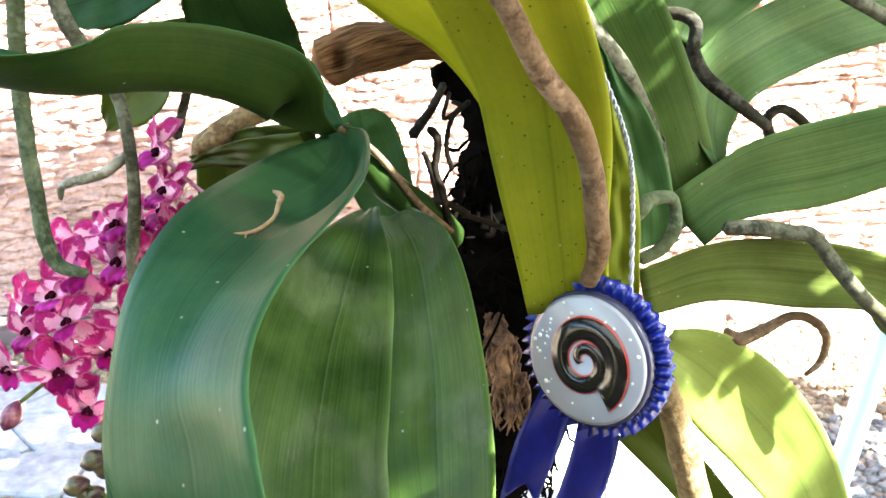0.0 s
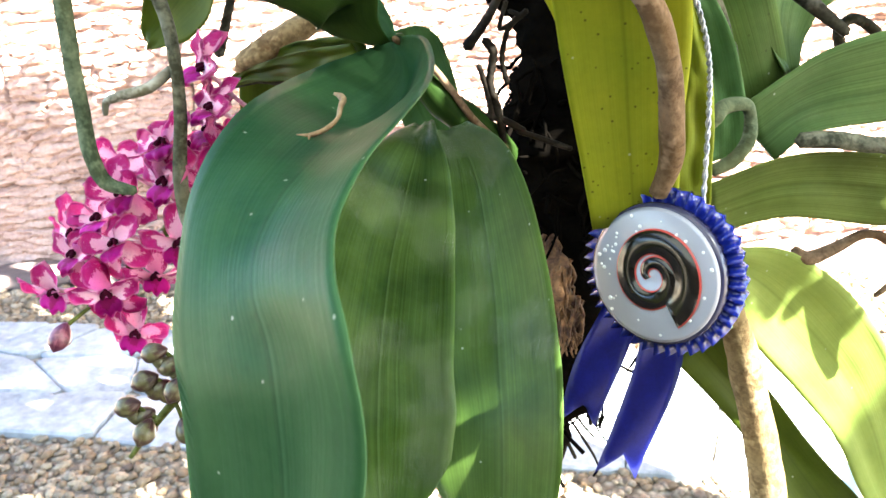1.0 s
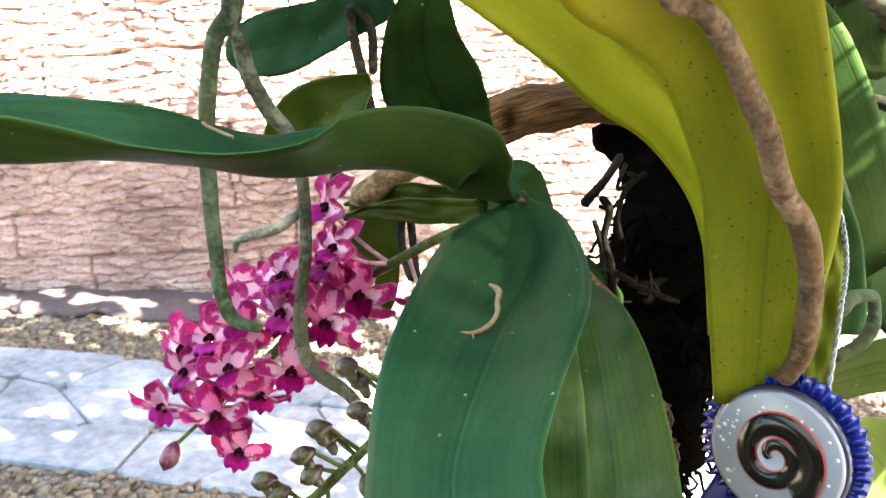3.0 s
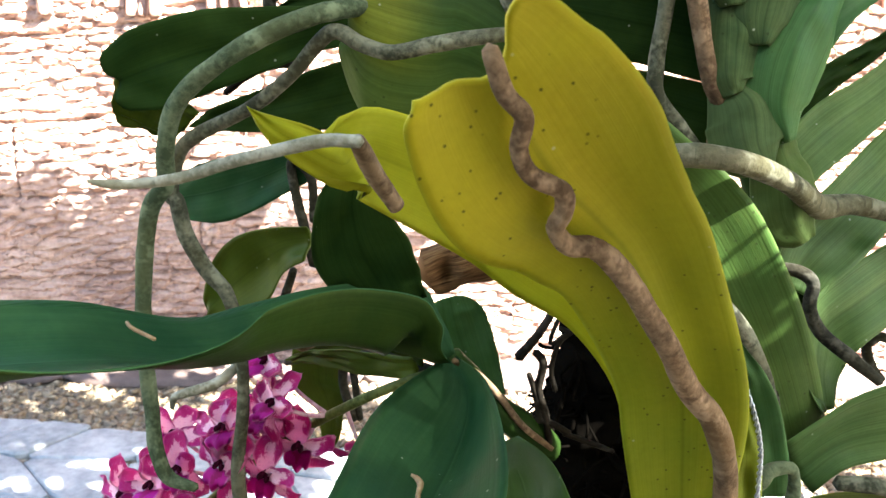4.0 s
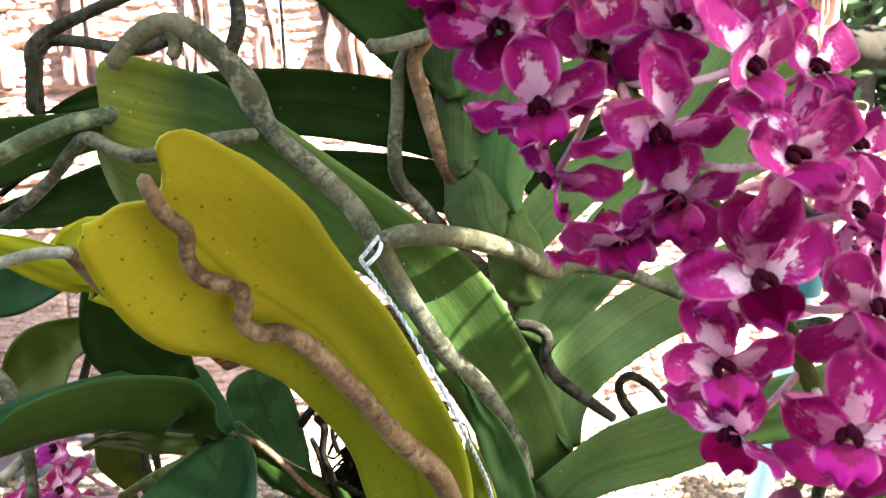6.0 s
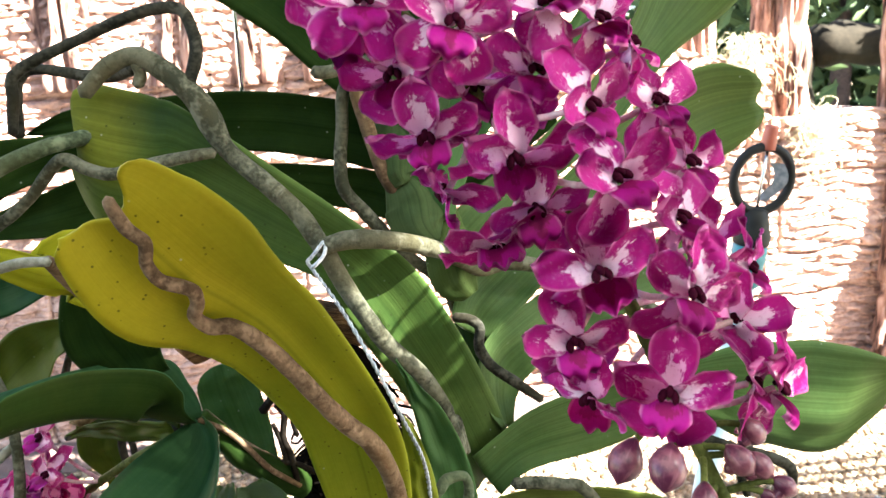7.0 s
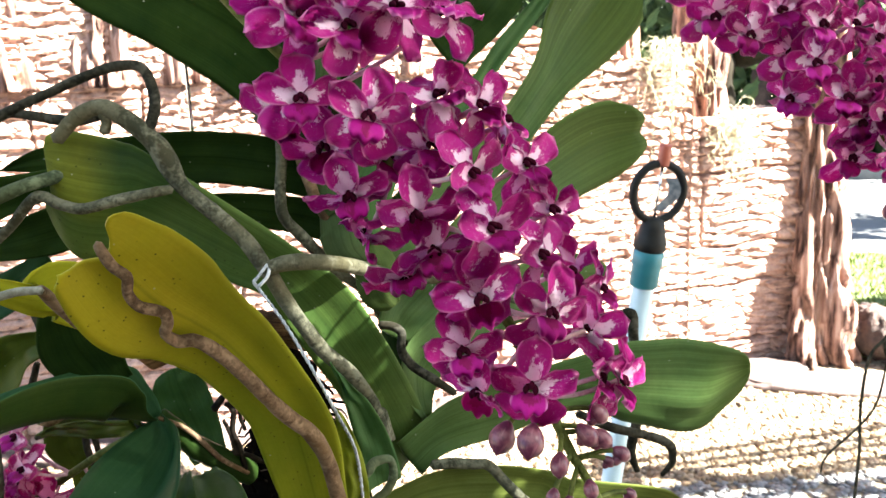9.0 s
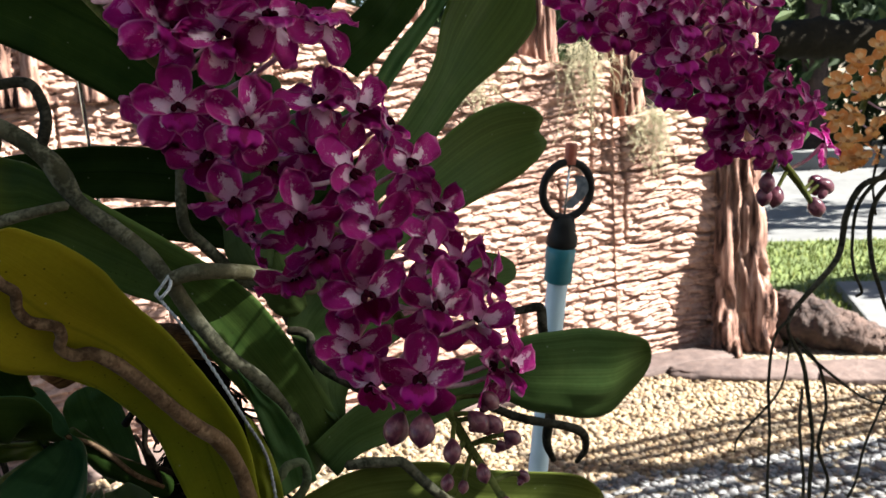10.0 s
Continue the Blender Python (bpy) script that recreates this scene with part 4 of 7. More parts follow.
leaf(tall_orchid, "leaf", (-0.052, 0.996, 0.073), [(0.0888, 0.345, 1.2204, 0.0124, 0.1), (0.1184, 0.35, 1.1834, 0.0112, -1.9), (0.1404, 0.352, 1.1526, 0.0119, 0.3), (0.1674, 0.355, 1.1159, 0.0153, 0.5), (0.1945, 0.36, 1.0803, 0.0103, 0.9)], 0.3, 0.2, 0, leaf_olive, label="olive leaf curling back")
leaf(tall_orchid, "leaf", (-0.014, 1.0, -0.002), [(0.0844, 0.33, 1.2884, 0.0106, 0.3), (0.1151, 0.333, 1.2963, 0.0126, -0.9), (0.1508, 0.335, 1.2938, 0.0148, 0.2), (0.1859, 0.335, 1.2882, 0.0127, -1.4), (0.2013, 0.333, 1.2773, 0.0166, -1.6), (0.2562, 0.332, 1.2623, 0.0182, -0.4), (0.2874, 0.332, 1.252, 0.0102, -0.3)], 0.2, 0.12, 0, leaf_pale, under=leaf_olive)
leaf(tall_orchid, "leaf", (-0.023, 1.0, -0.02), [(0.1106, 0.3384, 1.3058, 0.0962, 0.3376, 1.329, -1.6), (0.1231, 0.3434, 1.3142, 0.1119, 0.3426, 1.3384, -1.2), (0.1384, 0.3482, 1.3163, 0.131, 0.3478, 1.3481, -0.7), (0.1682, 0.3522, 1.319, 0.1636, 0.3518, 1.3562, -0.3), (0.2166, 0.351, 1.3336, 0.2205, 0.351, 1.3671, 0.6), (0.2435, 0.35, 1.3199, 0.2444, 0.35, 1.3725, 1), (0.265, 0.349, 1.3131, 0.2651, 0.349, 1.3732, 1), (0.2848, 0.348, 1.3082, 0.2823, 0.348, 1.3726, 1), (0.3006, 0.347, 1.3098, 0.3017, 0.347, 1.368, 1), (0.3132, 0.346, 1.3195, 0.3157, 0.346, 1.3644, 0.9), (0.3258, 0.346, 1.3305, 0.327, 0.346, 1.3595, 0.6), (0.333, 0.345, 1.3414, 0.3326, 0.345, 1.3541, 0.3)], -0.22, 0.03, 0, leaf_edged, under=leaf_olive, label="broad green leaf with a folded olive lower edge", skew=-0.35)
leaf(tall_orchid, "leaf", (-0.419, 0.903, -0.094), [(0.1173, 0.348, 1.3385, 0.0045, -7.5, 2), (0.1147, 0.352, 1.3545, 0.0121, -4.1, 2.2), (0.1181, 0.357, 1.3702, 0.0157, 7.6, 1.8), (0.1326, 0.365, 1.3804, 0.0157, 10, 1.2), (0.1588, 0.381, 1.3896, 0.0166, 9.1, 1), (0.1906, 0.3965, 1.3981, 0.018, 5.4, 1), (0.229, 0.4115, 1.4031, 0.0176, 3.6, 1), (0.2673, 0.422, 1.4001, 0.012, 5.5, 1)], 0.15, 0.12, 0, leaf_edged, under=leaf_olive)
leaf(tall_orchid, "leaf", (-0.27, 0.948, -0.17), [(0.1023, 0.358, 1.3889, 0.0123, 0.3, 2.2), (0.109, 0.364, 1.4013, 0.0153, 6.8, 1.6), (0.127, 0.3765, 1.4139, 0.0165, 8.6, 1.1), (0.1473, 0.3915, 1.4275, 0.0172, 6.9, 1), (0.1725, 0.4065, 1.4467, 0.0157, 6.9, 1), (0.2591, 0.445, 1.4878, 0.0297, -5.7, 1), (0.3124, 0.456, 1.4978, 0.0209, -10.5, 1)], 0.15, 0.1, 0.02, leaf_edged, under=leaf_olive)
leaf(tall_orchid, "leaf", (-0.245, 0.951, -0.187), [(0.0967, 0.372, 1.4321, 0.0108, 5.5, 1.8), (0.1099, 0.381, 1.4438, 0.0119, 9.3, 1.4), (0.1255, 0.3915, 1.4539, 0.0125, 11.4, 1), (0.1506, 0.4065, 1.4674, 0.0111, 6.1, 1), (0.1912, 0.425, 1.4974, 0.0139, 3.6, 1), (0.2304, 0.445, 1.5373, 0.0171, -4.7, 1), (0.2589, 0.46, 1.5698, 0.0305, 0.8, 1), (0.2868, 0.47, 1.6002, 0.0344, 2, 1), (0.3032, 0.475, 1.6189, 0.0195, 2, 1)], 0.2, 0.12, 0, leaf_edged, under=leaf_olive)
leaf(tall_orchid, "leaf", (-0.327, 0.928, -0.181), [(0.1043, 0.4, 1.456, 0.006, -2.8), (0.1251, 0.41, 1.4715, 0.0061, 5.1), (0.1468, 0.42, 1.4831, 0.0048, -0), (0.1678, 0.43, 1.4953, 0.0043, -2.2)], 0.2, 0.2, 0, leaf_shaded)
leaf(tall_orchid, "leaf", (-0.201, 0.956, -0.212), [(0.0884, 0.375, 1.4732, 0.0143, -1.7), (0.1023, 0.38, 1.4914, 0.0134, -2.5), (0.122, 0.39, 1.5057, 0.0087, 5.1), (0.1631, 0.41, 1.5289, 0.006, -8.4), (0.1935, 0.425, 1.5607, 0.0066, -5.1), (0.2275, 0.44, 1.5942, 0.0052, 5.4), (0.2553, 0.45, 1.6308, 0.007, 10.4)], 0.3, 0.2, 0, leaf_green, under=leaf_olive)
leaf(tall_orchid, "leaf", (-0.157, 0.966, -0.205), [(0.1466, 0.4, 1.5588, 0.016, 0.7), (0.1765, 0.41, 1.5809, 0.0153, -2.6), (0.2023, 0.42, 1.6078, 0.0159, 0.1), (0.231, 0.43, 1.6357, 0.015, 1.8)], 0.2, 0.2, 0, leaf_shaded)
leaf(tall_orchid, "leaf", (0.0, 1.0, 0.0), [(0.1167, 0.39, 1.5758, 0.0137, 0), (0.1378, 0.39, 1.61, 0.0158, 0), (0.1569, 0.39, 1.6441, 0.0167, 0)], 0.2, 0.2, 0, leaf_shaded)

# stem and its sheaths
leaf(tall_orchid, "leaf_sheath", (0.089, -0.949, 0.302), [(0.0926, 0.362, 1.4487, 0.0038, 9.8), (0.0876, 0.364, 1.4619, 0.0129, 6.1), (0.0897, 0.368, 1.4773, 0.0162, 3.9), (0.0958, 0.374, 1.4909, 0.0156, 3), (0.1031, 0.38, 1.5026, 0.0127, 0.2), (0.1101, 0.386, 1.5147, 0.0112, -3.5), (0.1169, 0.392, 1.5273, 0.0096, -7.2)], 0.5, 0.12, 0, leaf_green, under=leaf_olive)
leaf(tall_orchid, "leaf_sheath", (0.074, -0.945, 0.32), [(0.0794, 0.365, 1.4861, 0.0038, 2.5), (0.0799, 0.368, 1.4961, 0.0129, 1.8), (0.0833, 0.373, 1.5103, 0.0145, 1.6), (0.0882, 0.379, 1.5224, 0.0132, 1.3), (0.0955, 0.386, 1.5354, 0.0113, -3.2), (0.101, 0.39, 1.5507, 0.0081, -2.6)], 0.5, 0.12, 0, sheath_dull, under=leaf_olive)
leaf(tall_orchid, "leaf_sheath", (0.02, -0.973, 0.23), [(0.0676, 0.366, 1.5014, 0.0045, 2.1), (0.0655, 0.368, 1.5132, 0.0113, 1.2), (0.0675, 0.372, 1.5259, 0.0126, -0.5), (0.0691, 0.376, 1.5417, 0.0107, -0.7), (0.0714, 0.38, 1.5577, 0.0087, -1.1)], 0.5, 0.12, 0, sheath_dull, under=leaf_olive)
leaf(tall_orchid, "leaf_sheath", (0.051, -0.944, 0.326), [(0.0713, 0.363, 1.4673, 0.0039, 1.6), (0.0688, 0.365, 1.4726, 0.0105, 0.8), (0.0694, 0.369, 1.4853, 0.0131, -0.3), (0.0695, 0.373, 1.4979, 0.0113, -0.9), (0.0701, 0.378, 1.5118, 0.0087, -2.1)], 0.5, 0.12, 0, sheath_dull, under=leaf_olive)
leaf(tall_orchid, "leaf_sheath", (0.043, -0.922, 0.384), [(0.0855, 0.358, 1.4377, 0.004, 9.7), (0.0792, 0.36, 1.4456, 0.0152, 4.7), (0.077, 0.365, 1.4573, 0.0172, 0.7), (0.0716, 0.37, 1.4689, 0.011, -3.5), (0.0695, 0.376, 1.4799, 0.0077, -8)], 0.5, 0.12, 0, sheath_dull, under=leaf_olive)
leaf(tall_orchid, "leaf_sheath", (0.036, -0.929, 0.368), [(0.1013, 0.354, 1.4096, 0.0048, 12.4), (0.0952, 0.356, 1.4177, 0.0128, 4.4), (0.0928, 0.36, 1.4306, 0.0135, -0.3), (0.0906, 0.366, 1.4436, 0.0106, -4.7), (0.0915, 0.372, 1.4529, 0.0076, -3.8)], 0.5, 0.12, 0, sheath_green, under=leaf_olive)
STEM = [(0.1088, 0.361, 1.3171, 0.01139), (0.1082, 0.373, 1.359, 0.010268), (0.1036, 0.384, 1.3967, 0.0101575), (0.0943, 0.394, 1.4351, 0.0105315), (0.0832, 0.397, 1.4744, 0.0103785), (0.0779, 0.399, 1.5102, 0.0099195), (0.0815, 0.404, 1.545, 0.0096815), (0.0893, 0.409, 1.5814, 0.0090695)]
bm = bmesh.new()
uvl = bm.loops.layers.uv.new("UVMap")
tube(bm, STEM, 18, 0.12, 8, 3.0, uvl)
part("stem", bm, leaf_shaded, tall_orchid)


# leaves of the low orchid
leaf(low_orchid, "leaf", (0.311, 0.119, 0.943), [(-0.0401, 0.356, 1.3549, 0.004, 24.6, 1.8), (-0.0448, 0.3555, 1.367, 0.0119, 22, 2.1), (-0.0488, 0.353, 1.379, 0.0141, 16.5, 1.9), (-0.061, 0.3455, 1.3882, 0.0156, -6.8, 1.7), (-0.0841, 0.325, 1.3948, 0.0159, -18.8, 1.35), (-0.1015, 0.3075, 1.3953, 0.0191, -24.8, 0.95), (-0.1147, 0.2915, 1.3949, 0.0204, -23.8, 0.75), (-0.1265, 0.277, 1.3952, 0.022, -7.5, 0.55), (-0.1452, 0.26, 1.3998, 0.0251, 1, 0.4), (-0.1656, 0.2415, 1.4052, 0.0279, -0.6, 0.4), (-0.1775, 0.226, 1.4101, 0.0282, -5.5, 0.5), (-0.1904, 0.21, 1.4163, 0.0288, -8.6, 0.5), (-0.1971, 0.1975, 1.4207, 0.0254, -10, 0.3)], -1.0, 0.12, 0, leaf_blue, under=leaf_under_shaded, label="broad leaf reaching outwards, channelled along its midrib")
leaf(low_orchid, "leaf", (-0.075, 0.774, -0.629), [(-0.0423, 0.356, 1.3543, -0.0384, 0.356, 1.3559, 0.8), (-0.0501, 0.352, 1.3509, -0.0261, 0.325, 1.3588, 0.85), (-0.0689, 0.319, 1.3482, -0.0207, 0.285, 1.3577, 0.7), (-0.0758, 0.262, 1.3487, -0.0205, 0.252, 1.3534, 0.45), (-0.08, 0.235, 1.3418, -0.0257, 0.225, 1.3484, 0.3), (-0.082, 0.217, 1.3327, -0.0334, 0.198, 1.3445, 0.2), (-0.0818, 0.203, 1.3222, -0.0383, 0.18, 1.3377, 0.15), (-0.0812, 0.193, 1.3111, -0.036, 0.158, 1.3336, 0.12), (-0.0802, 0.187, 1.3017, -0.0313, 0.147, 1.3262, 0.12), (-0.0779, 0.18, 1.293, -0.0291, 0.143, 1.3166, 0.12), (-0.0779, 0.177, 1.2778, -0.0289, 0.142, 1.3035, 0.12), (-0.0778, 0.176, 1.2602, -0.0307, 0.142, 1.2888, 0.12), (-0.0754, 0.176, 1.2408, -0.0361, 0.144, 1.2715, 0.12), (-0.0668, 0.176, 1.226, -0.0511, 0.16, 1.2427, 0.12)], 1.0, 0.1, 0, leaf_blue, under=leaf_olive, label="broad blue-green hanging leaf")
leaf(low_orchid, "leaf", (0.005, 0.947, -0.32), [(-0.028, 0.345, 1.3233, 0.0041, -22.4), (-0.0298, 0.3275, 1.321, 0.0099, -0.2), (-0.0311, 0.3075, 1.313, 0.0177, 20.6), (-0.0327, 0.2875, 1.3044, 0.022, 22.9), (-0.0348, 0.266, 1.2934, 0.0245, 22.5), (-0.0364, 0.245, 1.2795, 0.0258, 21.8), (-0.0373, 0.234, 1.2672, 0.0268, 21.8), (-0.0372, 0.225, 1.2549, 0.0271, 22.9), (-0.0375, 0.22, 1.2383, 0.0239, 22.3), (-0.0361, 0.215, 1.2259, 0.0164, 32.8)], 0.3, 0.15, 0, leaf_scratched, under=leaf_olive, label="green hanging leaf with pale scratches", skew=-0.13)
leaf(low_orchid, "leaf", (-0.014, 0.952, -0.307), [(-0.0178, 0.35, 1.3202, 0.007, 13.1), (-0.0117, 0.3375, 1.31, 0.016, -14.1), (-0.0093, 0.326, 1.2979, 0.0225, -29.8), (-0.0075, 0.3075, 1.2809, 0.0271, -34), (-0.0063, 0.2885, 1.2659, 0.0282, -32.5), (-0.0056, 0.274, 1.2505, 0.029, -33), (-0.0049, 0.26, 1.2373, 0.0288, -35.5), (-0.0046, 0.2525, 1.2206, 0.0262, -34.1), (-0.004, 0.249, 1.2009, 0.021, -38.3), (-0.0039, 0.249, 1.1864, 0.0133, -59.3)], 0.3, 0.15, 0, leaf_scratched, under=leaf_olive, label="green hanging leaf with sun flecks")
leaf(low_orchid, "leaf", (0.064, -0.94, 0.335), [(-0.0233, 0.44, 1.2877, 0.0118, -4.3), (-0.0328, 0.45, 1.3112, 0.0169, -1.4), (-0.041, 0.455, 1.3339, 0.0182, 2.2), (-0.0452, 0.46, 1.3496, 0.0144, 3.3)], -0.2, 0.2, 0, leaf_green)
leaf(low_orchid, "leaf", (0.059, -0.953, -0.298), [(-0.0605, 0.352, 1.3769, 0.0121, -1.6), (-0.0694, 0.348, 1.3878, 0.0183, -0.3), (-0.0769, 0.342, 1.405, 0.0198, 0.6), (-0.0795, 0.335, 1.4238, 0.014, -0.1), (-0.0755, 0.33, 1.4421, 0.0092, 2.1)], -0.15, 0.2, 0, leaf_shaded, label="green leaf standing up, coloured dark as in shade")
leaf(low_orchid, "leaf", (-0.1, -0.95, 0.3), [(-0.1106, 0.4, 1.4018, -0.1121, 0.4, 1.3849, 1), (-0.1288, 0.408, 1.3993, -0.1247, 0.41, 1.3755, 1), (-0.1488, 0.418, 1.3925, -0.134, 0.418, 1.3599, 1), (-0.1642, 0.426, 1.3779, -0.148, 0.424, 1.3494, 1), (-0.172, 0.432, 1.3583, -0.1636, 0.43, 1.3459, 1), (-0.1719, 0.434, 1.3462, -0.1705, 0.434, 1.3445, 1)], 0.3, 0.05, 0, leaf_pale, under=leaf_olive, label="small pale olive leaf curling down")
leaf(low_orchid, "leaf", (0.178, -0.984, 0.003), [(-0.0735, 0.375, 1.4948, 0.0088, -2.1), (-0.0981, 0.37, 1.4915, 0.0091, 1.3), (-0.1211, 0.365, 1.4868, 0.0133, 0.7), (-0.1413, 0.36, 1.4822, 0.016, 1.5), (-0.1627, 0.357, 1.4753, 0.0166, -0.6), (-0.1795, 0.355, 1.4688, 0.0113, -1.7)], -0.15, 0.04, 0.05, leaf_shaded)
leaf(low_orchid, "leaf", (-0.056, -0.998, -0.002), [(-0.0852, 0.41, 1.4644, 0.0151, 0.6), (-0.105, 0.41, 1.4596, 0.0138, 0.8), (-0.1309, 0.412, 1.454, 0.01, 1.1), (-0.1537, 0.414, 1.45, 0.0058, 0.8), (-0.1678, 0.415, 1.4462, 0.0011, -3.3)], -0.2, 0.2, 0, leaf_shaded)
leaf(low_orchid, "leaf", (-0.176, -0.984, 0.002), [(-0.1034, 0.42, 1.4379, 0.0118, -0.4), (-0.1324, 0.425, 1.4225, 0.0122, -0.1), (-0.1606, 0.43, 1.4123, 0.0157, 1), (-0.1879, 0.435, 1.4065, 0.0133, -0.5)], -0.15, 0.25, 0, leaf_blue)
leaf(low_orchid, "leaf", (-0.583, -0.797, -0.155), [(-0.0563, 0.37, 1.3505, 0.0064, 23.9), (-0.0837, 0.4, 1.3433, 0.0081, 10.2), (-0.1059, 0.42, 1.3384, 0.0047, -8.5), (-0.1289, 0.43, 1.3306, 0.0018, -24.8)], -0.3, 0.2, 0, leaf_olive)
leaf(low_orchid, "leaf", (-0.55, -0.823, -0.141), [(-0.0572, 0.36, 1.3482, 0.0053, -0.2), (-0.0825, 0.38, 1.342, 0.0065, 5.3), (-0.1079, 0.4, 1.3366, 0.0038, 3.1), (-0.1253, 0.41, 1.3301, 0.0021, -7.7)], -0.3, 0.2, 0, leaf_olive)
leaf(low_orchid, "leaf", (0.002, -0.978, -0.211), [(-0.1126, 0.43, 1.3341, 0.0133, 0.1), (-0.114, 0.435, 1.3089, 0.0135, -1.3), (-0.109, 0.44, 1.2893, 0.0075, -5.3), (-0.1103, 0.445, 1.2644, 0.0047, 6.4)], -0.2, 0.2, 0, leaf_olive)
leaf(low_orchid, "leaf", (0.019, -0.843, -0.537), [(-0.161, 0.36, 1.4662, 0.0177, -6.4), (-0.169, 0.365, 1.4537, 0.0141, 1), (-0.1729, 0.37, 1.4485, 0.0084, 5)], -0.2, 0.2, 0, leaf_olive)

CROWN = [(-0.0404, 0.362, 1.3543, 0.00394), (-0.0329, 0.365, 1.3421, 0.00598), (-0.0214, 0.368, 1.3273, 0.00706), (-0.0095, 0.375, 1.3149, 0.00723), (0.0055, 0.39, 1.2968, 0.00813)]
bm = bmesh.new()
uvl = bm.loops.layers.uv.new("UVMap")
tube(bm, CROWN, 14, 0.2, 6, 1.0, uvl)
part("stem", bm, leaf_shaded, low_orchid)

# log and root mass
LOG = [(-0.0529, 0.408, 1.3785, 0.01105), (-0.0351, 0.408, 1.3844, 0.01207), (-0.0138, 0.41, 1.3879, 0.01098), (0.0075, 0.415, 1.3876, 0.01109), (0.0346, 0.42, 1.3814, 0.01126), (0.0516, 0.425, 1.3725, 0.00973)]
bm = bmesh.new()
uvl = bm.loops.layers.uv.new("UVMap")
tube(bm, LOG, 36, 0.12, 14, 5.0, uvl)
hollow = Vector(LOG[0][:3]) * 0.72 + Vector(LOG[1][:3]) * 0.28 + Vector((0.003, -0.0105, 0.0005))
for v in bm.verts:
    q = v.co - hollow
    near = math.exp(-((q.x / 0.0045) ** 2 + (q.z / 0.0065) ** 2)) if q.y < 0.01 else 0.0
    v.co += Vector((0, 0.010 * near, 0)) + noise.noise_vector(v.co * 60) * 0.0022
part("branch_stub", bm, log_wood, hanging_log, "sawn brown branch stub")
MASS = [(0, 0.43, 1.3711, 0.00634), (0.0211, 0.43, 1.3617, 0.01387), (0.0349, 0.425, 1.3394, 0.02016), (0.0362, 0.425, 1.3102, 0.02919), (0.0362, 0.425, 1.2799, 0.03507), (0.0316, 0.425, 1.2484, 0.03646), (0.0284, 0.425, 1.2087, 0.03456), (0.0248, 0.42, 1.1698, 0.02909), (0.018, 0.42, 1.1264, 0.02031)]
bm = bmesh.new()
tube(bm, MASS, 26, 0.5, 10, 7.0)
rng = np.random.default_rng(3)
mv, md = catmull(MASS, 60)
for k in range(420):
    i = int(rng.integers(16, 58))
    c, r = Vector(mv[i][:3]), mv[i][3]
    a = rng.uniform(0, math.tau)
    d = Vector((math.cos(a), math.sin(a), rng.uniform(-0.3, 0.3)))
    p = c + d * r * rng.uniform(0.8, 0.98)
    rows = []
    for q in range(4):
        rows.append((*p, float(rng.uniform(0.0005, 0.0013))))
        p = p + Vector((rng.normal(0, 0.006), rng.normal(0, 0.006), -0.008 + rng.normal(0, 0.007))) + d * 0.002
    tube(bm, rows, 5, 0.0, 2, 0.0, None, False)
part("root_mass", bm, fibre_shade_black, hanging_log, "black matted old roots, the hollow's shade in their colour")["kind"] = "stuff"
BARK = [(0.0253, 0.385, 1.2533, 0.00388), (0.0286, 0.381, 1.2401, 0.00669), (0.0324, 0.38, 1.2223, 0.00736), (0.0314, 0.384, 1.2047, 0.00378)]
bm = bmesh.new()
tube(bm, BARK, 22, 0.55, 10, 2.0)
for v in bm.verts:
    v.co += noise.noise_vector(v.co * 130) * 0.003
part("rotten_wood", bm, rot_wood, hanging_log, "splintered orange-brown rotten wood")
bm = bmesh.new()
for k in range(90):
    i = int(rng.integers(0, 3))
    c, r = Vector(BARK[i][:3]), BARK[i][3]
    a = rng.uniform(math.pi, math.tau)
    p = c + Vector((math.cos(a), math.sin(a), 0)) * r * 1.02 + Vector((0, 0, rng.uniform(-0.004, 0.008)))
    rows = [(*(p + Vector((rng.normal(0, 0.0016), -0.0007 * q, -0.006 * q + rng.normal(0, 0.001)))), 0.0012 - 0.00025 * q) for q in range(4)]
    tube(bm, rows, 5, 0.2, 2, 0.0, None, False)
part("wood_fibre", bm, rot_wood, hanging_log, "thin loose wood splinters")["kind"] = "stuff"

leaf(low_orchid, "leaf", (0.0, -1.0, 0.1), [(-0.1108, 0.37, 1.1909, -0.1019, 0.37, 1.1865, 1), (-0.1118, 0.372, 1.1686, -0.1044, 0.372, 1.1672, 1), (-0.1175, 0.375, 1.1461, -0.1066, 0.375, 1.1448, 1), (-0.1279, 0.378, 1.1223, -0.1113, 0.378, 1.1195, 1), (-0.1405, 0.38, 1.0942, -0.1189, 0.38, 1.0878, 1)], 0.2, 0.1, 0, leaf_pale, under=leaf_pale, label="narrow pale yellow leaf")
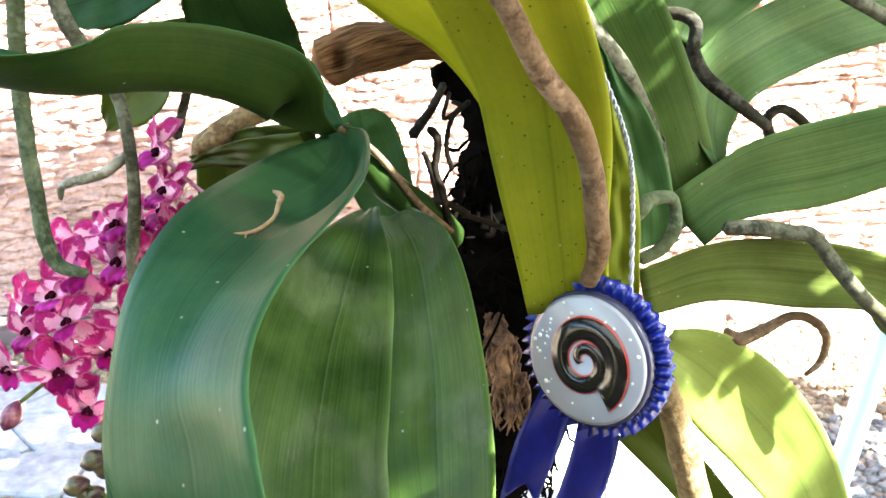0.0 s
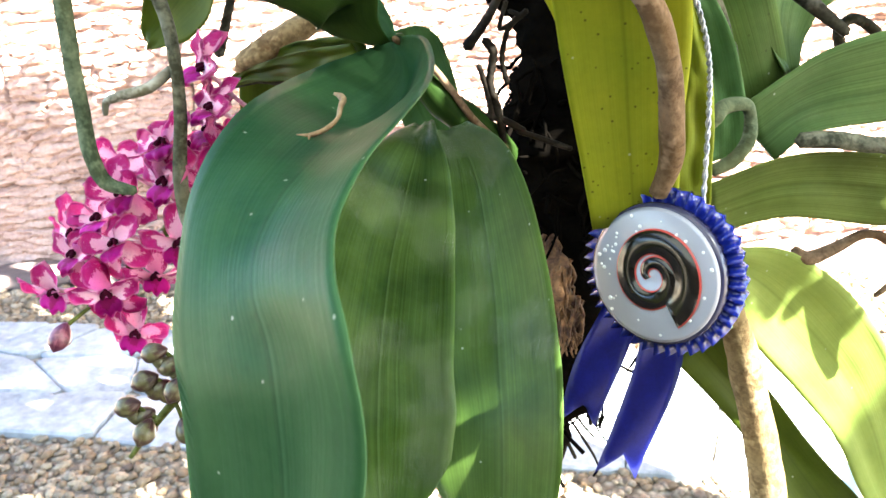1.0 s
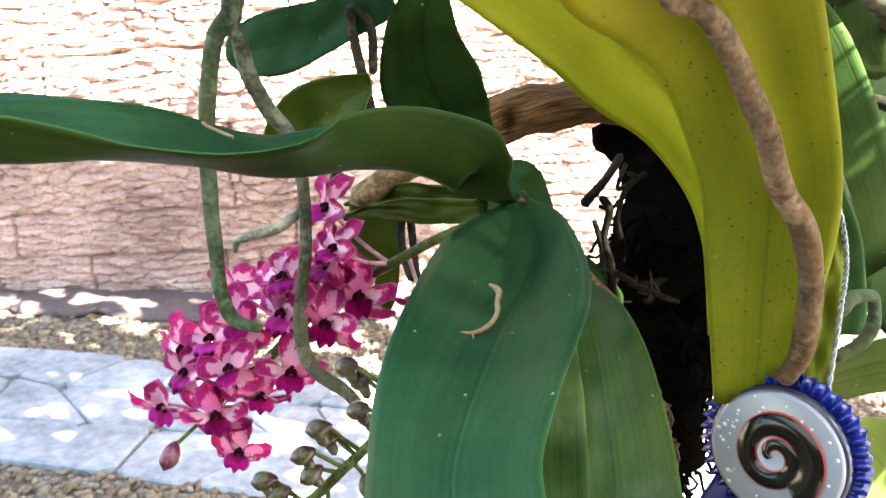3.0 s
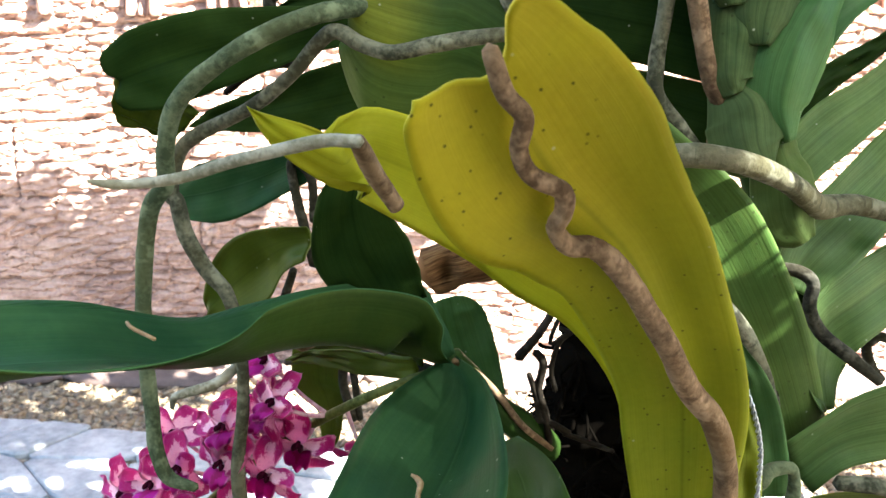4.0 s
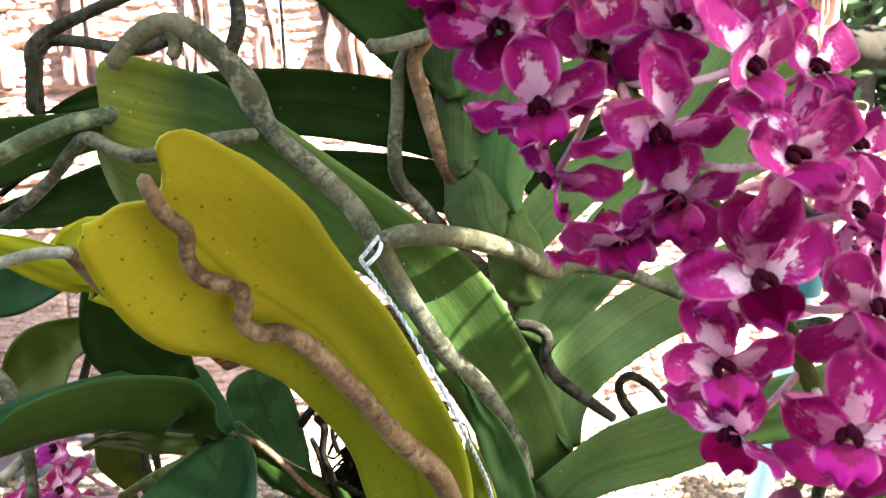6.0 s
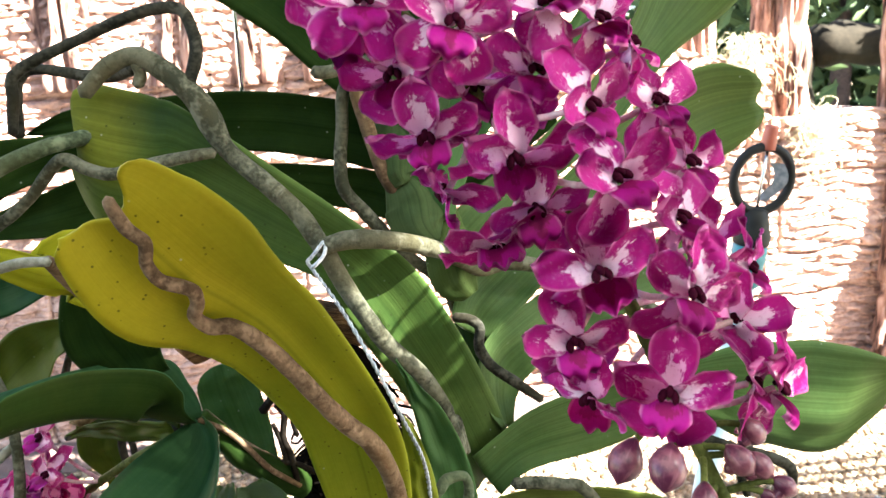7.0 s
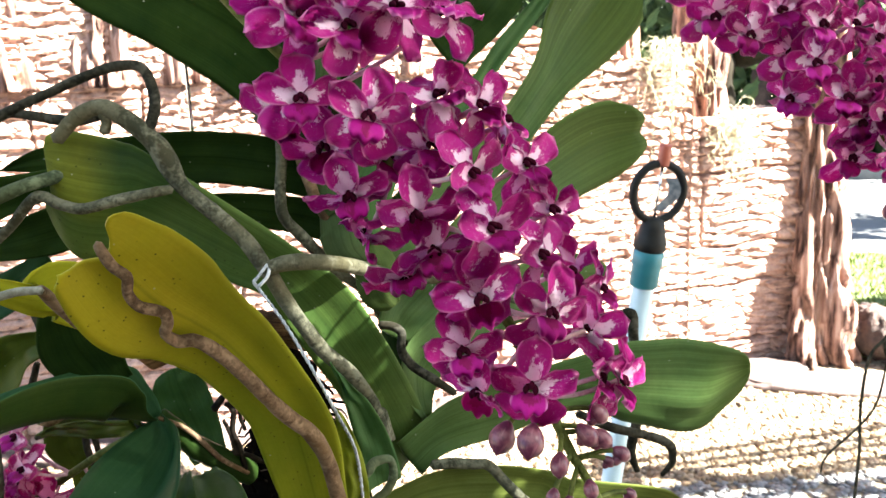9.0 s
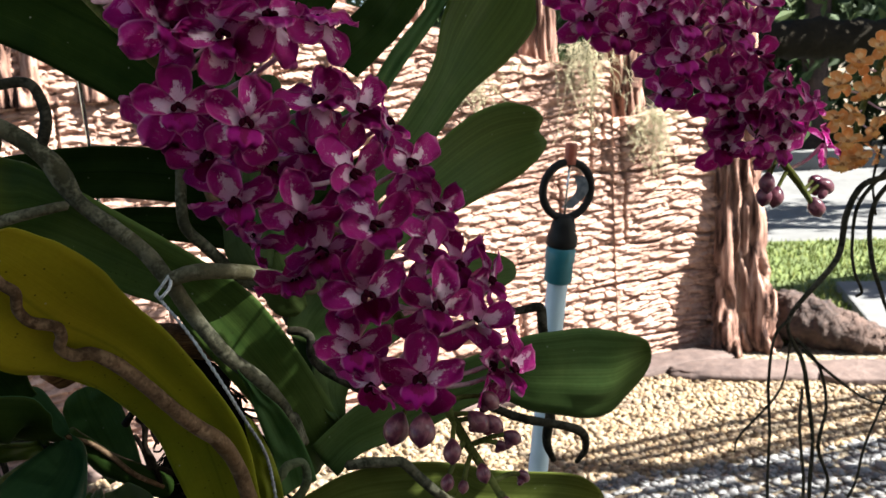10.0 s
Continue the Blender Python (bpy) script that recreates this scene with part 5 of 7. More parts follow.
# roots
root(tall_orchid, "root", [(-0.0294, 0.2, 1.4872, 0.00177), (-0.0283, 0.2, 1.4841, 0.00216), (-0.0257, 0.203, 1.4774, 0.00234), (-0.0214, 0.205, 1.4722, 0.00237), (-0.0222, 0.208, 1.4649, 0.00228), (-0.0191, 0.212, 1.4585, 0.00235), (-0.0113, 0.217, 1.454, 0.00242), (-0.0101, 0.22, 1.4484, 0.00248), (-0.0118, 0.222, 1.4435, 0.00251), (-0.0079, 0.226, 1.4384, 0.00273), (-0.0005, 0.229, 1.4368, 0.00293), (0.0081, 0.235, 1.428, 0.00338), (0.0175, 0.243, 1.414, 0.0034), (0.0249, 0.248, 1.4022, 0.00355), (0.0358, 0.262, 1.3832, 0.00383), (0.0448, 0.268, 1.3723, 0.00399), (0.0519, 0.274, 1.3549, 0.00418), (0.0557, 0.28, 1.3362, 0.00414), (0.0577, 0.287, 1.3199, 0.00411), (0.0552, 0.292, 1.307, 0.00327)], root_brown, label="brown aerial root winding down the yellow leaf")
root(tall_orchid, "root", [(-0.0739, 0.346, 1.5198, 0.00383), (-0.0638, 0.346, 1.5298, 0.00413), (-0.0501, 0.345, 1.5353, 0.00441), (-0.0359, 0.344, 1.5271, 0.00501), (-0.0248, 0.343, 1.5158, 0.00561), (-0.0181, 0.342, 1.5038, 0.0059), (-0.0116, 0.34, 1.4911, 0.00427), (0.004, 0.336, 1.4756, 0.00445), (0.0184, 0.33, 1.4616, 0.00441), (0.0288, 0.324, 1.4453, 0.00438), (0.0369, 0.32, 1.4296, 0.00439), (0.0466, 0.316, 1.4135, 0.00442), (0.0563, 0.32, 1.3967, 0.00436), (0.0713, 0.326, 1.3793, 0.00411), (0.0832, 0.331, 1.3579, 0.00382), (0.0898, 0.334, 1.3327, 0.00349), (0.0888, 0.336, 1.3504, 0.0028), (0.0936, 0.338, 1.3315, 0.00214)], root_grey, label="thick grey aerial root")
root(tall_orchid, "root", [(-0.0496, 0.345, 1.5222, 0.00284), (-0.0478, 0.345, 1.5274, 0.00283), (-0.0494, 0.345, 1.5324, 0.00284)], root_grey)
root(tall_orchid, "root", [(-0.0275, 0.342, 1.5188, 0.0028), (-0.0224, 0.345, 1.5347, 0.00313), (-0.0244, 0.35, 1.548, 0.00285), (-0.0306, 0.352, 1.5563, 0.00287), (-0.0488, 0.355, 1.5545, 0.0029), (-0.0766, 0.357, 1.544, 0.00261), (-0.1065, 0.36, 1.5309, 0.00267), (-0.11, 0.36, 1.5176, 0.00267), (-0.1121, 0.36, 1.5026, 0.00234)], root_dark)
root(tall_orchid, "root", [(0.0283, 0.32, 1.4457, 0.00371), (0.0419, 0.319, 1.4487, 0.00453), (0.0625, 0.32, 1.4467, 0.00441), (0.0867, 0.338, 1.4364, 0.00431), (0.1005, 0.352, 1.4272, 0.00479), (0.1087, 0.36, 1.4228, 0.00543), (0.1238, 0.365, 1.4229, 0.00431), (0.1453, 0.37, 1.4175, 0.00368), (0.1654, 0.375, 1.4085, 0.00327), (0.1863, 0.38, 1.3984, 0.00312), (0.2133, 0.385, 1.3846, 0.00268)], root_grey, label="grey aerial root")
root(tall_orchid, "root", [(0.0473, 0.365, 1.5254, 0.00257), (0.0428, 0.365, 1.5125, 0.00326), (0.0415, 0.366, 1.4971, 0.00327), (0.0397, 0.366, 1.4791, 0.00351), (0.0407, 0.366, 1.4664, 0.00352), (0.0496, 0.366, 1.4547, 0.00355), (0.0593, 0.366, 1.4428, 0.00359), (0.0668, 0.366, 1.4331, 0.00363), (0.0803, 0.366, 1.422, 0.00319), (0.0901, 0.365, 1.4111, 0.00323), (0.0942, 0.366, 1.3996, 0.00252)], root_grey)
root(tall_orchid, "root", [(0.0562, 0.36, 1.5271, 0.00231), (0.0493, 0.36, 1.5177, 0.00322), (0.0529, 0.361, 1.5015, 0.0037), (0.0578, 0.362, 1.4826, 0.00373), (0.0613, 0.364, 1.4722, 0.00353), (0.066, 0.366, 1.4628, 0.00334), (0.0655, 0.368, 1.4519, 0.00265), (0.0659, 0.37, 1.4403, 0.00243)], root_brown)
root(tall_orchid, "root", [(0.0302, 0.355, 1.5246, 0.00315), (0.037, 0.355, 1.5245, 0.00339), (0.0499, 0.355, 1.5273, 0.00318), (0.0637, 0.36, 1.5309, 0.00302), (0.0835, 0.37, 1.5361, 0.00291)], root_grey, label="pale grey root")
root(tall_orchid, "root", [(0.0921, 0.352, 1.3991, 0.0026), (0.0996, 0.349, 1.3981, 0.0028), (0.104, 0.347, 1.3939, 0.0027), (0.1034, 0.346, 1.3841, 0.0028), (0.1094, 0.346, 1.3737, 0.0029), (0.1214, 0.345, 1.3641, 0.0028), (0.1344, 0.344, 1.3539, 0.0022)], root_dark)
root(tall_orchid, "root", [(0.1629, 0.4, 1.3312, 0.00273), (0.1574, 0.4, 1.3386, 0.0027), (0.1546, 0.4, 1.3488, 0.00237), (0.161, 0.4, 1.3531, 0.00238), (0.171, 0.4, 1.3472, 0.00241), (0.1792, 0.4, 1.3375, 0.00183)], root_dark)
root(tall_orchid, "root", [(0.1163, 0.33, 1.3154, 0.00312), (0.128, 0.328, 1.3157, 0.00338), (0.1412, 0.327, 1.314, 0.00317), (0.1499, 0.326, 1.3123, 0.0032), (0.1597, 0.325, 1.3005, 0.00325), (0.1722, 0.324, 1.2862, 0.00333), (0.1832, 0.323, 1.2761, 0.00313), (0.2002, 0.322, 1.2566, 0.00243)], root_grey)
root(tall_orchid, "root", [(0.1223, 0.338, 1.2671, 0.00231), (0.1285, 0.338, 1.2638, 0.0031), (0.1378, 0.338, 1.2676, 0.00259), (0.1492, 0.338, 1.2738, 0.00208), (0.159, 0.338, 1.2715, 0.00211), (0.1653, 0.338, 1.2636, 0.00187), (0.1638, 0.338, 1.2526, 0.00162), (0.1579, 0.338, 1.2463, 0.00108)], root_brown)
root(tall_orchid, "root", [(0.0937, 0.325, 1.2492, 0.00535), (0.1006, 0.325, 1.2285, 0.0065), (0.1067, 0.325, 1.2071, 0.00723), (0.1142, 0.325, 1.179, 0.00754), (0.1201, 0.325, 1.1493, 0.00788), (0.1253, 0.325, 1.118, 0.00768)], root_tan, label="thick tan root hanging down")
root(tall_orchid, "root", [(0.0656, 0.302, 1.3242, 0.00191), (0.0727, 0.302, 1.3278, 0.00234), (0.0757, 0.302, 1.3311, 0.00276), (0.0791, 0.304, 1.3342, 0.00278), (0.0868, 0.306, 1.3346, 0.00238), (0.0898, 0.308, 1.3293, 0.00241), (0.0889, 0.306, 1.3215, 0.00263), (0.0841, 0.304, 1.3156, 0.00262), (0.0761, 0.302, 1.312, 0.00238)], root_green, label="curling green root tip")
root(tall_orchid, "root", [(0.2305, 0.43, 1.3727, 0.00211), (0.2569, 0.43, 1.3666, 0.00257), (0.2752, 0.43, 1.3661, 0.00302), (0.2867, 0.43, 1.3657, 0.00391), (0.2882, 0.43, 1.3498, 0.00394), (0.2904, 0.43, 1.3221, 0.00355), (0.2918, 0.43, 1.2846, 0.00408), (0.287, 0.43, 1.2571, 0.00368), (0.2919, 0.43, 1.2393, 0.00233)], root_dark)
root(tall_orchid, "root", [(0.2333, 0.4, 1.3056, 0.00293), (0.259, 0.4, 1.292, 0.00342), (0.2856, 0.4, 1.2825, 0.00348), (0.3036, 0.4, 1.2727, 0.00354), (0.3058, 0.4, 1.2589, 0.00268), (0.2979, 0.4, 1.2499, 0.00179)], root_dark)
root(low_orchid, "root", [(-0.0398, 0.352, 1.3559, 0.0012), (-0.0283, 0.358, 1.3465, 0.00146), (-0.0182, 0.362, 1.3336, 0.00148), (-0.009, 0.366, 1.3198, 0.00151), (0.0057, 0.375, 1.3039, 0.0013)], root_brown, label="dry brown leaf stalk")
root(low_orchid, "root", [(-0.0626, 0.24, 1.4623, 0.00184), (-0.0721, 0.241, 1.4622, 0.00187), (-0.0835, 0.243, 1.4596, 0.00192), (-0.1003, 0.246, 1.455, 0.00183), (-0.114, 0.248, 1.4504, 0.00171), (-0.1278, 0.25, 1.4481, 0.00142), (-0.1352, 0.25, 1.4478, 0.00136), (-0.1418, 0.25, 1.4487, 0.00052)], root_pale, label="pale root with a pointed tip")
root(low_orchid, "root", [(-0.0551, 0.262, 1.4404, 0.0026), (-0.0599, 0.255, 1.45, 0.0028), (-0.0623, 0.248, 1.4574, 0.0027), (-0.0637, 0.242, 1.4622, 0.0022)], root_brown, label="brown shrivelled root")
root(low_orchid, "root", [(-0.0753, 0.352, 1.5, 0.0037), (-0.085, 0.345, 1.4981, 0.0037), (-0.0924, 0.34, 1.4963, 0.0037), (-0.1088, 0.337, 1.4898, 0.0037), (-0.1241, 0.337, 1.4816, 0.0037), (-0.1385, 0.34, 1.4721, 0.0037), (-0.1488, 0.343, 1.461, 0.0037), (-0.1548, 0.346, 1.4449, 0.0037), (-0.1572, 0.35, 1.4303, 0.0037), (-0.166, 0.353, 1.4173, 0.0037), (-0.1723, 0.356, 1.3844, 0.0035), (-0.1721, 0.352, 1.3557, 0.00353), (-0.1705, 0.35, 1.3307, 0.00333), (-0.1689, 0.347, 1.3134, 0.00335), (-0.1637, 0.345, 1.301, 0.00311), (-0.1512, 0.343, 1.2975, 0.00205)], root_green, label="green-grey hanging root")
root(low_orchid, "root", [(-0.0179, 0.338, 1.4902, 0.00255), (-0.0314, 0.336, 1.4888, 0.00296), (-0.0482, 0.336, 1.4861, 0.00319), (-0.0631, 0.337, 1.4832, 0.00301), (-0.0751, 0.34, 1.486, 0.00306), (-0.085, 0.343, 1.4905, 0.0031), (-0.0929, 0.346, 1.4857, 0.00292), (-0.1059, 0.352, 1.4727, 0.00278), (-0.1245, 0.358, 1.4596, 0.00289), (-0.146, 0.364, 1.4493, 0.003), (-0.1574, 0.368, 1.4401, 0.00308), (-0.1628, 0.37, 1.423, 0.0034), (-0.1603, 0.37, 1.4185, 0.00354), (-0.157, 0.37, 1.4028, 0.00355), (-0.1492, 0.37, 1.3882, 0.00355), (-0.1403, 0.369, 1.3772, 0.00329), (-0.1351, 0.367, 1.3573, 0.0028), (-0.1349, 0.365, 1.3261, 0.00285), (-0.1376, 0.362, 1.2997, 0.00317), (-0.1365, 0.36, 1.2807, 0.00349), (-0.1295, 0.358, 1.269, 0.00351), (-0.1149, 0.356, 1.2598, 0.00297), (-0.1046, 0.355, 1.2436, 0.00274)], root_grey, label="long grey hanging root")
root(low_orchid, "root", [(-0.1378, 0.37, 1.3432, 0.00233), (-0.1472, 0.365, 1.3366, 0.00233), (-0.1588, 0.36, 1.334, 0.00233), (-0.1641, 0.36, 1.3318, 0.00182), (-0.1655, 0.36, 1.3266, 0.00105)], root_pale)
root(low_orchid, "root", [(-0.0487, 0.37, 1.3427, 0.00302), (-0.0755, 0.39, 1.3411, 0.00345), (-0.0956, 0.4, 1.3347, 0.00357), (-0.111, 0.41, 1.3327, 0.00254), (-0.1253, 0.41, 1.3294, 0.00171)], root_dark)
root(low_orchid, "root", [(-0.1114, 0.42, 1.3777, 0.00254), (-0.1188, 0.42, 1.4108, 0.00251), (-0.1209, 0.42, 1.4294, 0.00223), (-0.1117, 0.42, 1.4215, 0.00222), (-0.1108, 0.42, 1.4, 0.00223)], root_dark)
root(low_orchid, "root", [(-0.0928, 0.42, 1.2944, 0.00237), (-0.0983, 0.42, 1.3161, 0.00233), (-0.0951, 0.42, 1.3374, 0.00229), (-0.0898, 0.42, 1.2945, 0.00177)], root_dark)
root(low_orchid, "root", [(-0.1238, 0.4, 1.4998, 0.00291), (-0.1232, 0.4, 1.5167, 0.00318), (-0.1204, 0.4, 1.5285, 0.00318), (-0.1103, 0.4, 1.5331, 0.00263), (-0.077, 0.39, 1.5277, 0.00327), (-0.0552, 0.37, 1.5308, 0.0033)], root_dark)
root(low_orchid, "root", [(-0.1457, 0.4, 1.4631, 0.00163), (-0.1348, 0.4, 1.4714, 0.00188), (-0.1244, 0.4, 1.4751, 0.0016), (-0.113, 0.4, 1.4762, 0.00158)], root_black, rough=0.4, label="black dead flower stalk")
root(low_orchid, "root", [(-0.1347, 0.43, 1.3417, 0.00246), (-0.1293, 0.43, 1.3571, 0.00242), (-0.1239, 0.43, 1.3723, 0.00209)], root_dark)
root(low_orchid, "root", [(-0.1198, 0.415, 1.3378, 0.0058), (-0.1095, 0.418, 1.3438, 0.0066), (-0.0972, 0.421, 1.3512, 0.0064), (-0.0837, 0.424, 1.3581, 0.0055)], root_tan, rough=0.3, label="dried brown root stub")
root(hanging_log, "root", [(0.0034, 0.375, 1.3706, 0.00176), (-0.0026, 0.375, 1.3594, 0.00202), (-0.0109, 0.375, 1.3486, 0.00254)], root_black)
root(hanging_log, "root", [(0.0058, 0.375, 1.3669, 0.00101), (0.0031, 0.375, 1.3558, 0.00101), (0.0107, 0.375, 1.3606, 0.00126), (0.007, 0.375, 1.3632, 0.00101)], root_black)
root(hanging_log, "root", [(-0.0033, 0.375, 1.3515, 0.00203), (0.0003, 0.375, 1.3458, 0.00203), (-0.0013, 0.375, 1.3331, 0.00179), (0.0022, 0.375, 1.3213, 0.0018), (0.0045, 0.375, 1.3066, 0.00156)], root_black)
root(hanging_log, "root", [(-0.0061, 0.375, 1.3409, 0.00127), (-0.0026, 0.375, 1.3305, 0.00153), (-0.0004, 0.375, 1.3174, 0.00155)], root_black)
root(hanging_log, "root", [(0.0144, 0.375, 1.363, 0.00126), (0.0068, 0.375, 1.3557, 0.00126), (0.004, 0.375, 1.3432, 0.00127), (0.0063, 0.375, 1.3329, 0.00128)], root_black)
root(hanging_log, "root", [(0.011, 0.375, 1.3118, 0.00129), (0.0187, 0.375, 1.309, 0.0013), (0.0265, 0.375, 1.3061, 0.0013), (0.0342, 0.375, 1.3033, 0.00104)], root_black)
root(hanging_log, "root", [(-0.0094, 0.375, 1.3202, 0.00129), (0.0034, 0.375, 1.3173, 0.00155), (0.0136, 0.375, 1.3118, 0.00155)], root_black)

root(neighbour_orchid, "root", [(0.8419, 0.62, 1.407, 0.00369), (0.7875, 0.62, 1.3984, 0.00356), (0.7533, 0.62, 1.3905, 0.00349), (0.7337, 0.62, 1.3608, 0.00346), (0.7271, 0.62, 1.323, 0.00347), (0.7139, 0.62, 1.302, 0.00346), (0.6806, 0.62, 1.274, 0.00299), (0.6608, 0.62, 1.254, 0.00255), (0.6595, 0.62, 1.2344, 0.00213), (0.6779, 0.62, 1.1981, 0.00261), (0.6861, 0.62, 1.1558, 0.00266), (0.6931, 0.62, 1.0987, 0.00227), (0.6895, 0.62, 1.028, 0.00233), (0.6968, 0.62, 0.9677, 0.00144)], root_dark)
root(neighbour_orchid, "root", [(0.8105, 0.62, 1.4037, 0.00271), (0.7715, 0.62, 1.3693, 0.00266), (0.7671, 0.62, 1.318, 0.00267), (0.7846, 0.62, 1.2624, 0.00228), (0.811, 0.62, 1.2037, 0.00188)], root_dark)
root(neighbour_orchid, "root", [(0.7872, 0.62, 1.406, 0.00223), (0.7501, 0.62, 1.3717, 0.00218), (0.7422, 0.62, 1.3276, 0.00175), (0.7462, 0.62, 1.2944, 0.00177), (0.7569, 0.62, 1.2697, 0.00179), (0.7493, 0.62, 1.2641, 0.00134)], root_dark)
root(neighbour_orchid, "root", [(0.6593, 0.62, 1.2509, 0.00212), (0.6402, 0.62, 1.2309, 0.00169), (0.6331, 0.62, 1.1788, 0.00171), (0.6348, 0.62, 1.124, 0.00175), (0.632, 0.62, 1.0548, 0.00179), (0.6353, 0.62, 0.9967, 0.00138)], root_dark)
root(neighbour_orchid, "root", [(0.67, 0.62, 1.2261, 0.00172), (0.7009, 0.62, 1.1874, 0.00177), (0.7111, 0.62, 1.1374, 0.00181), (0.7011, 0.62, 1.0901, 0.00229), (0.7154, 0.62, 1.0442, 0.00188), (0.7081, 0.62, 1.0094, 0.00142)], root_dark)
root(neighbour_orchid, "root", [(0.6777, 0.62, 1.2115, 0.00174), (0.7245, 0.62, 1.1697, 0.00181), (0.7649, 0.62, 1.1381, 0.0014), (0.8062, 0.62, 1.1199, 0.00144)], root_dark)
root(neighbour_orchid, "root", [(0.6625, 0.62, 1.2273, 0.00128), (0.648, 0.62, 1.1694, 0.0013), (0.5962, 0.62, 1.1246, 0.00128), (0.5887, 0.62, 1.1056, 0.00086)], root_dark)
root(neighbour_orchid, "root", [(0.7957, 0.62, 1.1361, 0.00142), (0.7668, 0.62, 1.0771, 0.00143), (0.7558, 0.62, 1.0356, 0.00144), (0.7442, 0.62, 1.0161, 0.00145)], root_dark)
root(neighbour_orchid, "root", [(0.6783, 0.62, 1.164, 0.00176), (0.6751, 0.62, 1.1163, 0.00179), (0.6814, 0.62, 1.0514, 0.00184), (0.6789, 0.62, 1.0013, 0.00141)], root_dark)
root(neighbour_orchid, "root", [(0.7785, 0.62, 1.4321, 0.00177), (0.7684, 0.62, 1.3952, 0.00132), (0.7735, 0.62, 1.3562, 0.00133)], root_dark)


# ---- flowers ----
def petal_mesh(name, length, width, cup, back, material, waist=0.35, ripple=0.0, behind=None):
    """A thin petal that lies along +y from the origin and faces +z."""
    nu, nv = 12, 8
    bm = bmesh.new()
    uvl = bm.loops.layers.uv.new("UVMap")
    g = []
    for a in range(nu + 1):
        u = a / nu
        w = width * 0.5 * (waist * (1 - u) ** 1.5 + (1 - waist * (1 - u) ** 1.5) * 1.72 * u**0.75 * (1 - u) ** 0.38)
        w = max(w, 0.0008)
        line = []
        for b in range(nv + 1):
            v = b / nv * 2 - 1
            z = cup * (v * v) * w - back * u * u * length + ripple * length * math.sin(u * 9 + v * 5) * u + 0.05 * length * math.sin(u * 11 + v * 3 + length * 4000) * abs(v) ** 3
            y = u * length * (1 - 0.06 * v * v)
            line.append(bm.verts.new((v * w, y, z)))
        g.append(line)
    for a in range(nu):
        for b in range(nv):
            f = bm.faces.new([g[a][b], g[a][b + 1], g[a + 1][b + 1], g[a + 1][b]])
            for lp, (i, j) in zip(f.loops, ((a, b), (a, b + 1), (a + 1, b + 1), (a + 1, b))):
                lp[uvl].uv = (i / nu, j / nv)
    top = list(bm.faces)
    bmesh.ops.solidify(bm, geom=top, thickness=0.0004)
    bm.normal_update()
    for f in bm.faces:
        f.material_index = 1 if f.normal.z > 0.2 else 0
    me = bpy.data.meshes.new(name)
    bm.to_mesh(me)
    bm.free()
    me.materials.append(material)
    me.materials.append(behind or material)
    me.polygons.foreach_set("use_smooth", [True] * len(me.polygons))
    return me


def lip_mesh(name, material):
    """The lip: a short three-humped tongue under the throat."""
    bm = bmesh.new()
    uvl = bm.loops.layers.uv.new("UVMap")
    nu, nv = 8, 12
    g = []
    for i in range(nu + 1):
        u = i / nu
        line = []
        for j in range(nv + 1):
            v = j / nv * 2 - 1
            w = 0.0022 + 0.0044 * math.sin(math.pi * min(1.0, 0.20 + 0.62 * u)) ** 0.8
            reach = 0.0078 * (1 - 0.35 * abs(v) ** 2) + 0.0007 * math.cos(v * 7.5)
            line.append(bm.verts.new((v * w, -0.0012 - reach * u, 0.0016 + 0.0052 * math.sin(u * 2.3) + 0.0011 * math.cos(v * 8.0) * u - 0.0018 * v * v)))
        g.append(line)
    for i in range(nu):
        for j in range(nv):
            f = bm.faces.new([g[i][j], g[i][j + 1], g[i + 1][j + 1], g[i + 1][j]])
            for lp, (p, q) in zip(f.loops, ((i, j), (i, j + 1), (i + 1, j + 1), (i + 1, j))):
                lp[uvl].uv = (p / nu, q / nv)
    bmesh.ops.solidify(bm, geom=list(bm.faces), thickness=0.0007)
    me = bpy.data.meshes.new(name)
    bm.to_mesh(me)
    bm.free()
    me.materials.append(material)
    me.polygons.foreach_set("use_smooth", [True] * len(me.polygons))
    return me


def column_mesh(name, material):
    """The dark throat: the column between two ear-like lobes."""
    bm = bmesh.new()
    tube(bm, [(0, 0.0016, -0.001, 0.0009), (0, 0.0019, 0.0012, 0.0010), (0, 0.0016, 0.0024, 0.0009), (0, 0.0008, 0.0030, 0.0005)], 9, 0.08, 3)
    for k in (1, -1):
        tube(bm, [(k * 0.0006, 0.0012, 0.0004, 0.0009), (k * 0.0013, 0.0008, 0.0016, 0.0012), (k * 0.0017, 0.0000, 0.0026, 0.0011), (k * 0.0017, -0.0008, 0.0031, 0.0005)], 8, 0.1, 3)
    me = bpy.data.meshes.new(name)
    bm.to_mesh(me)
    bm.free()
    me.materials.append(material)
    me.polygons.foreach_set("use_smooth", [True] * len(me.polygons))
    return me


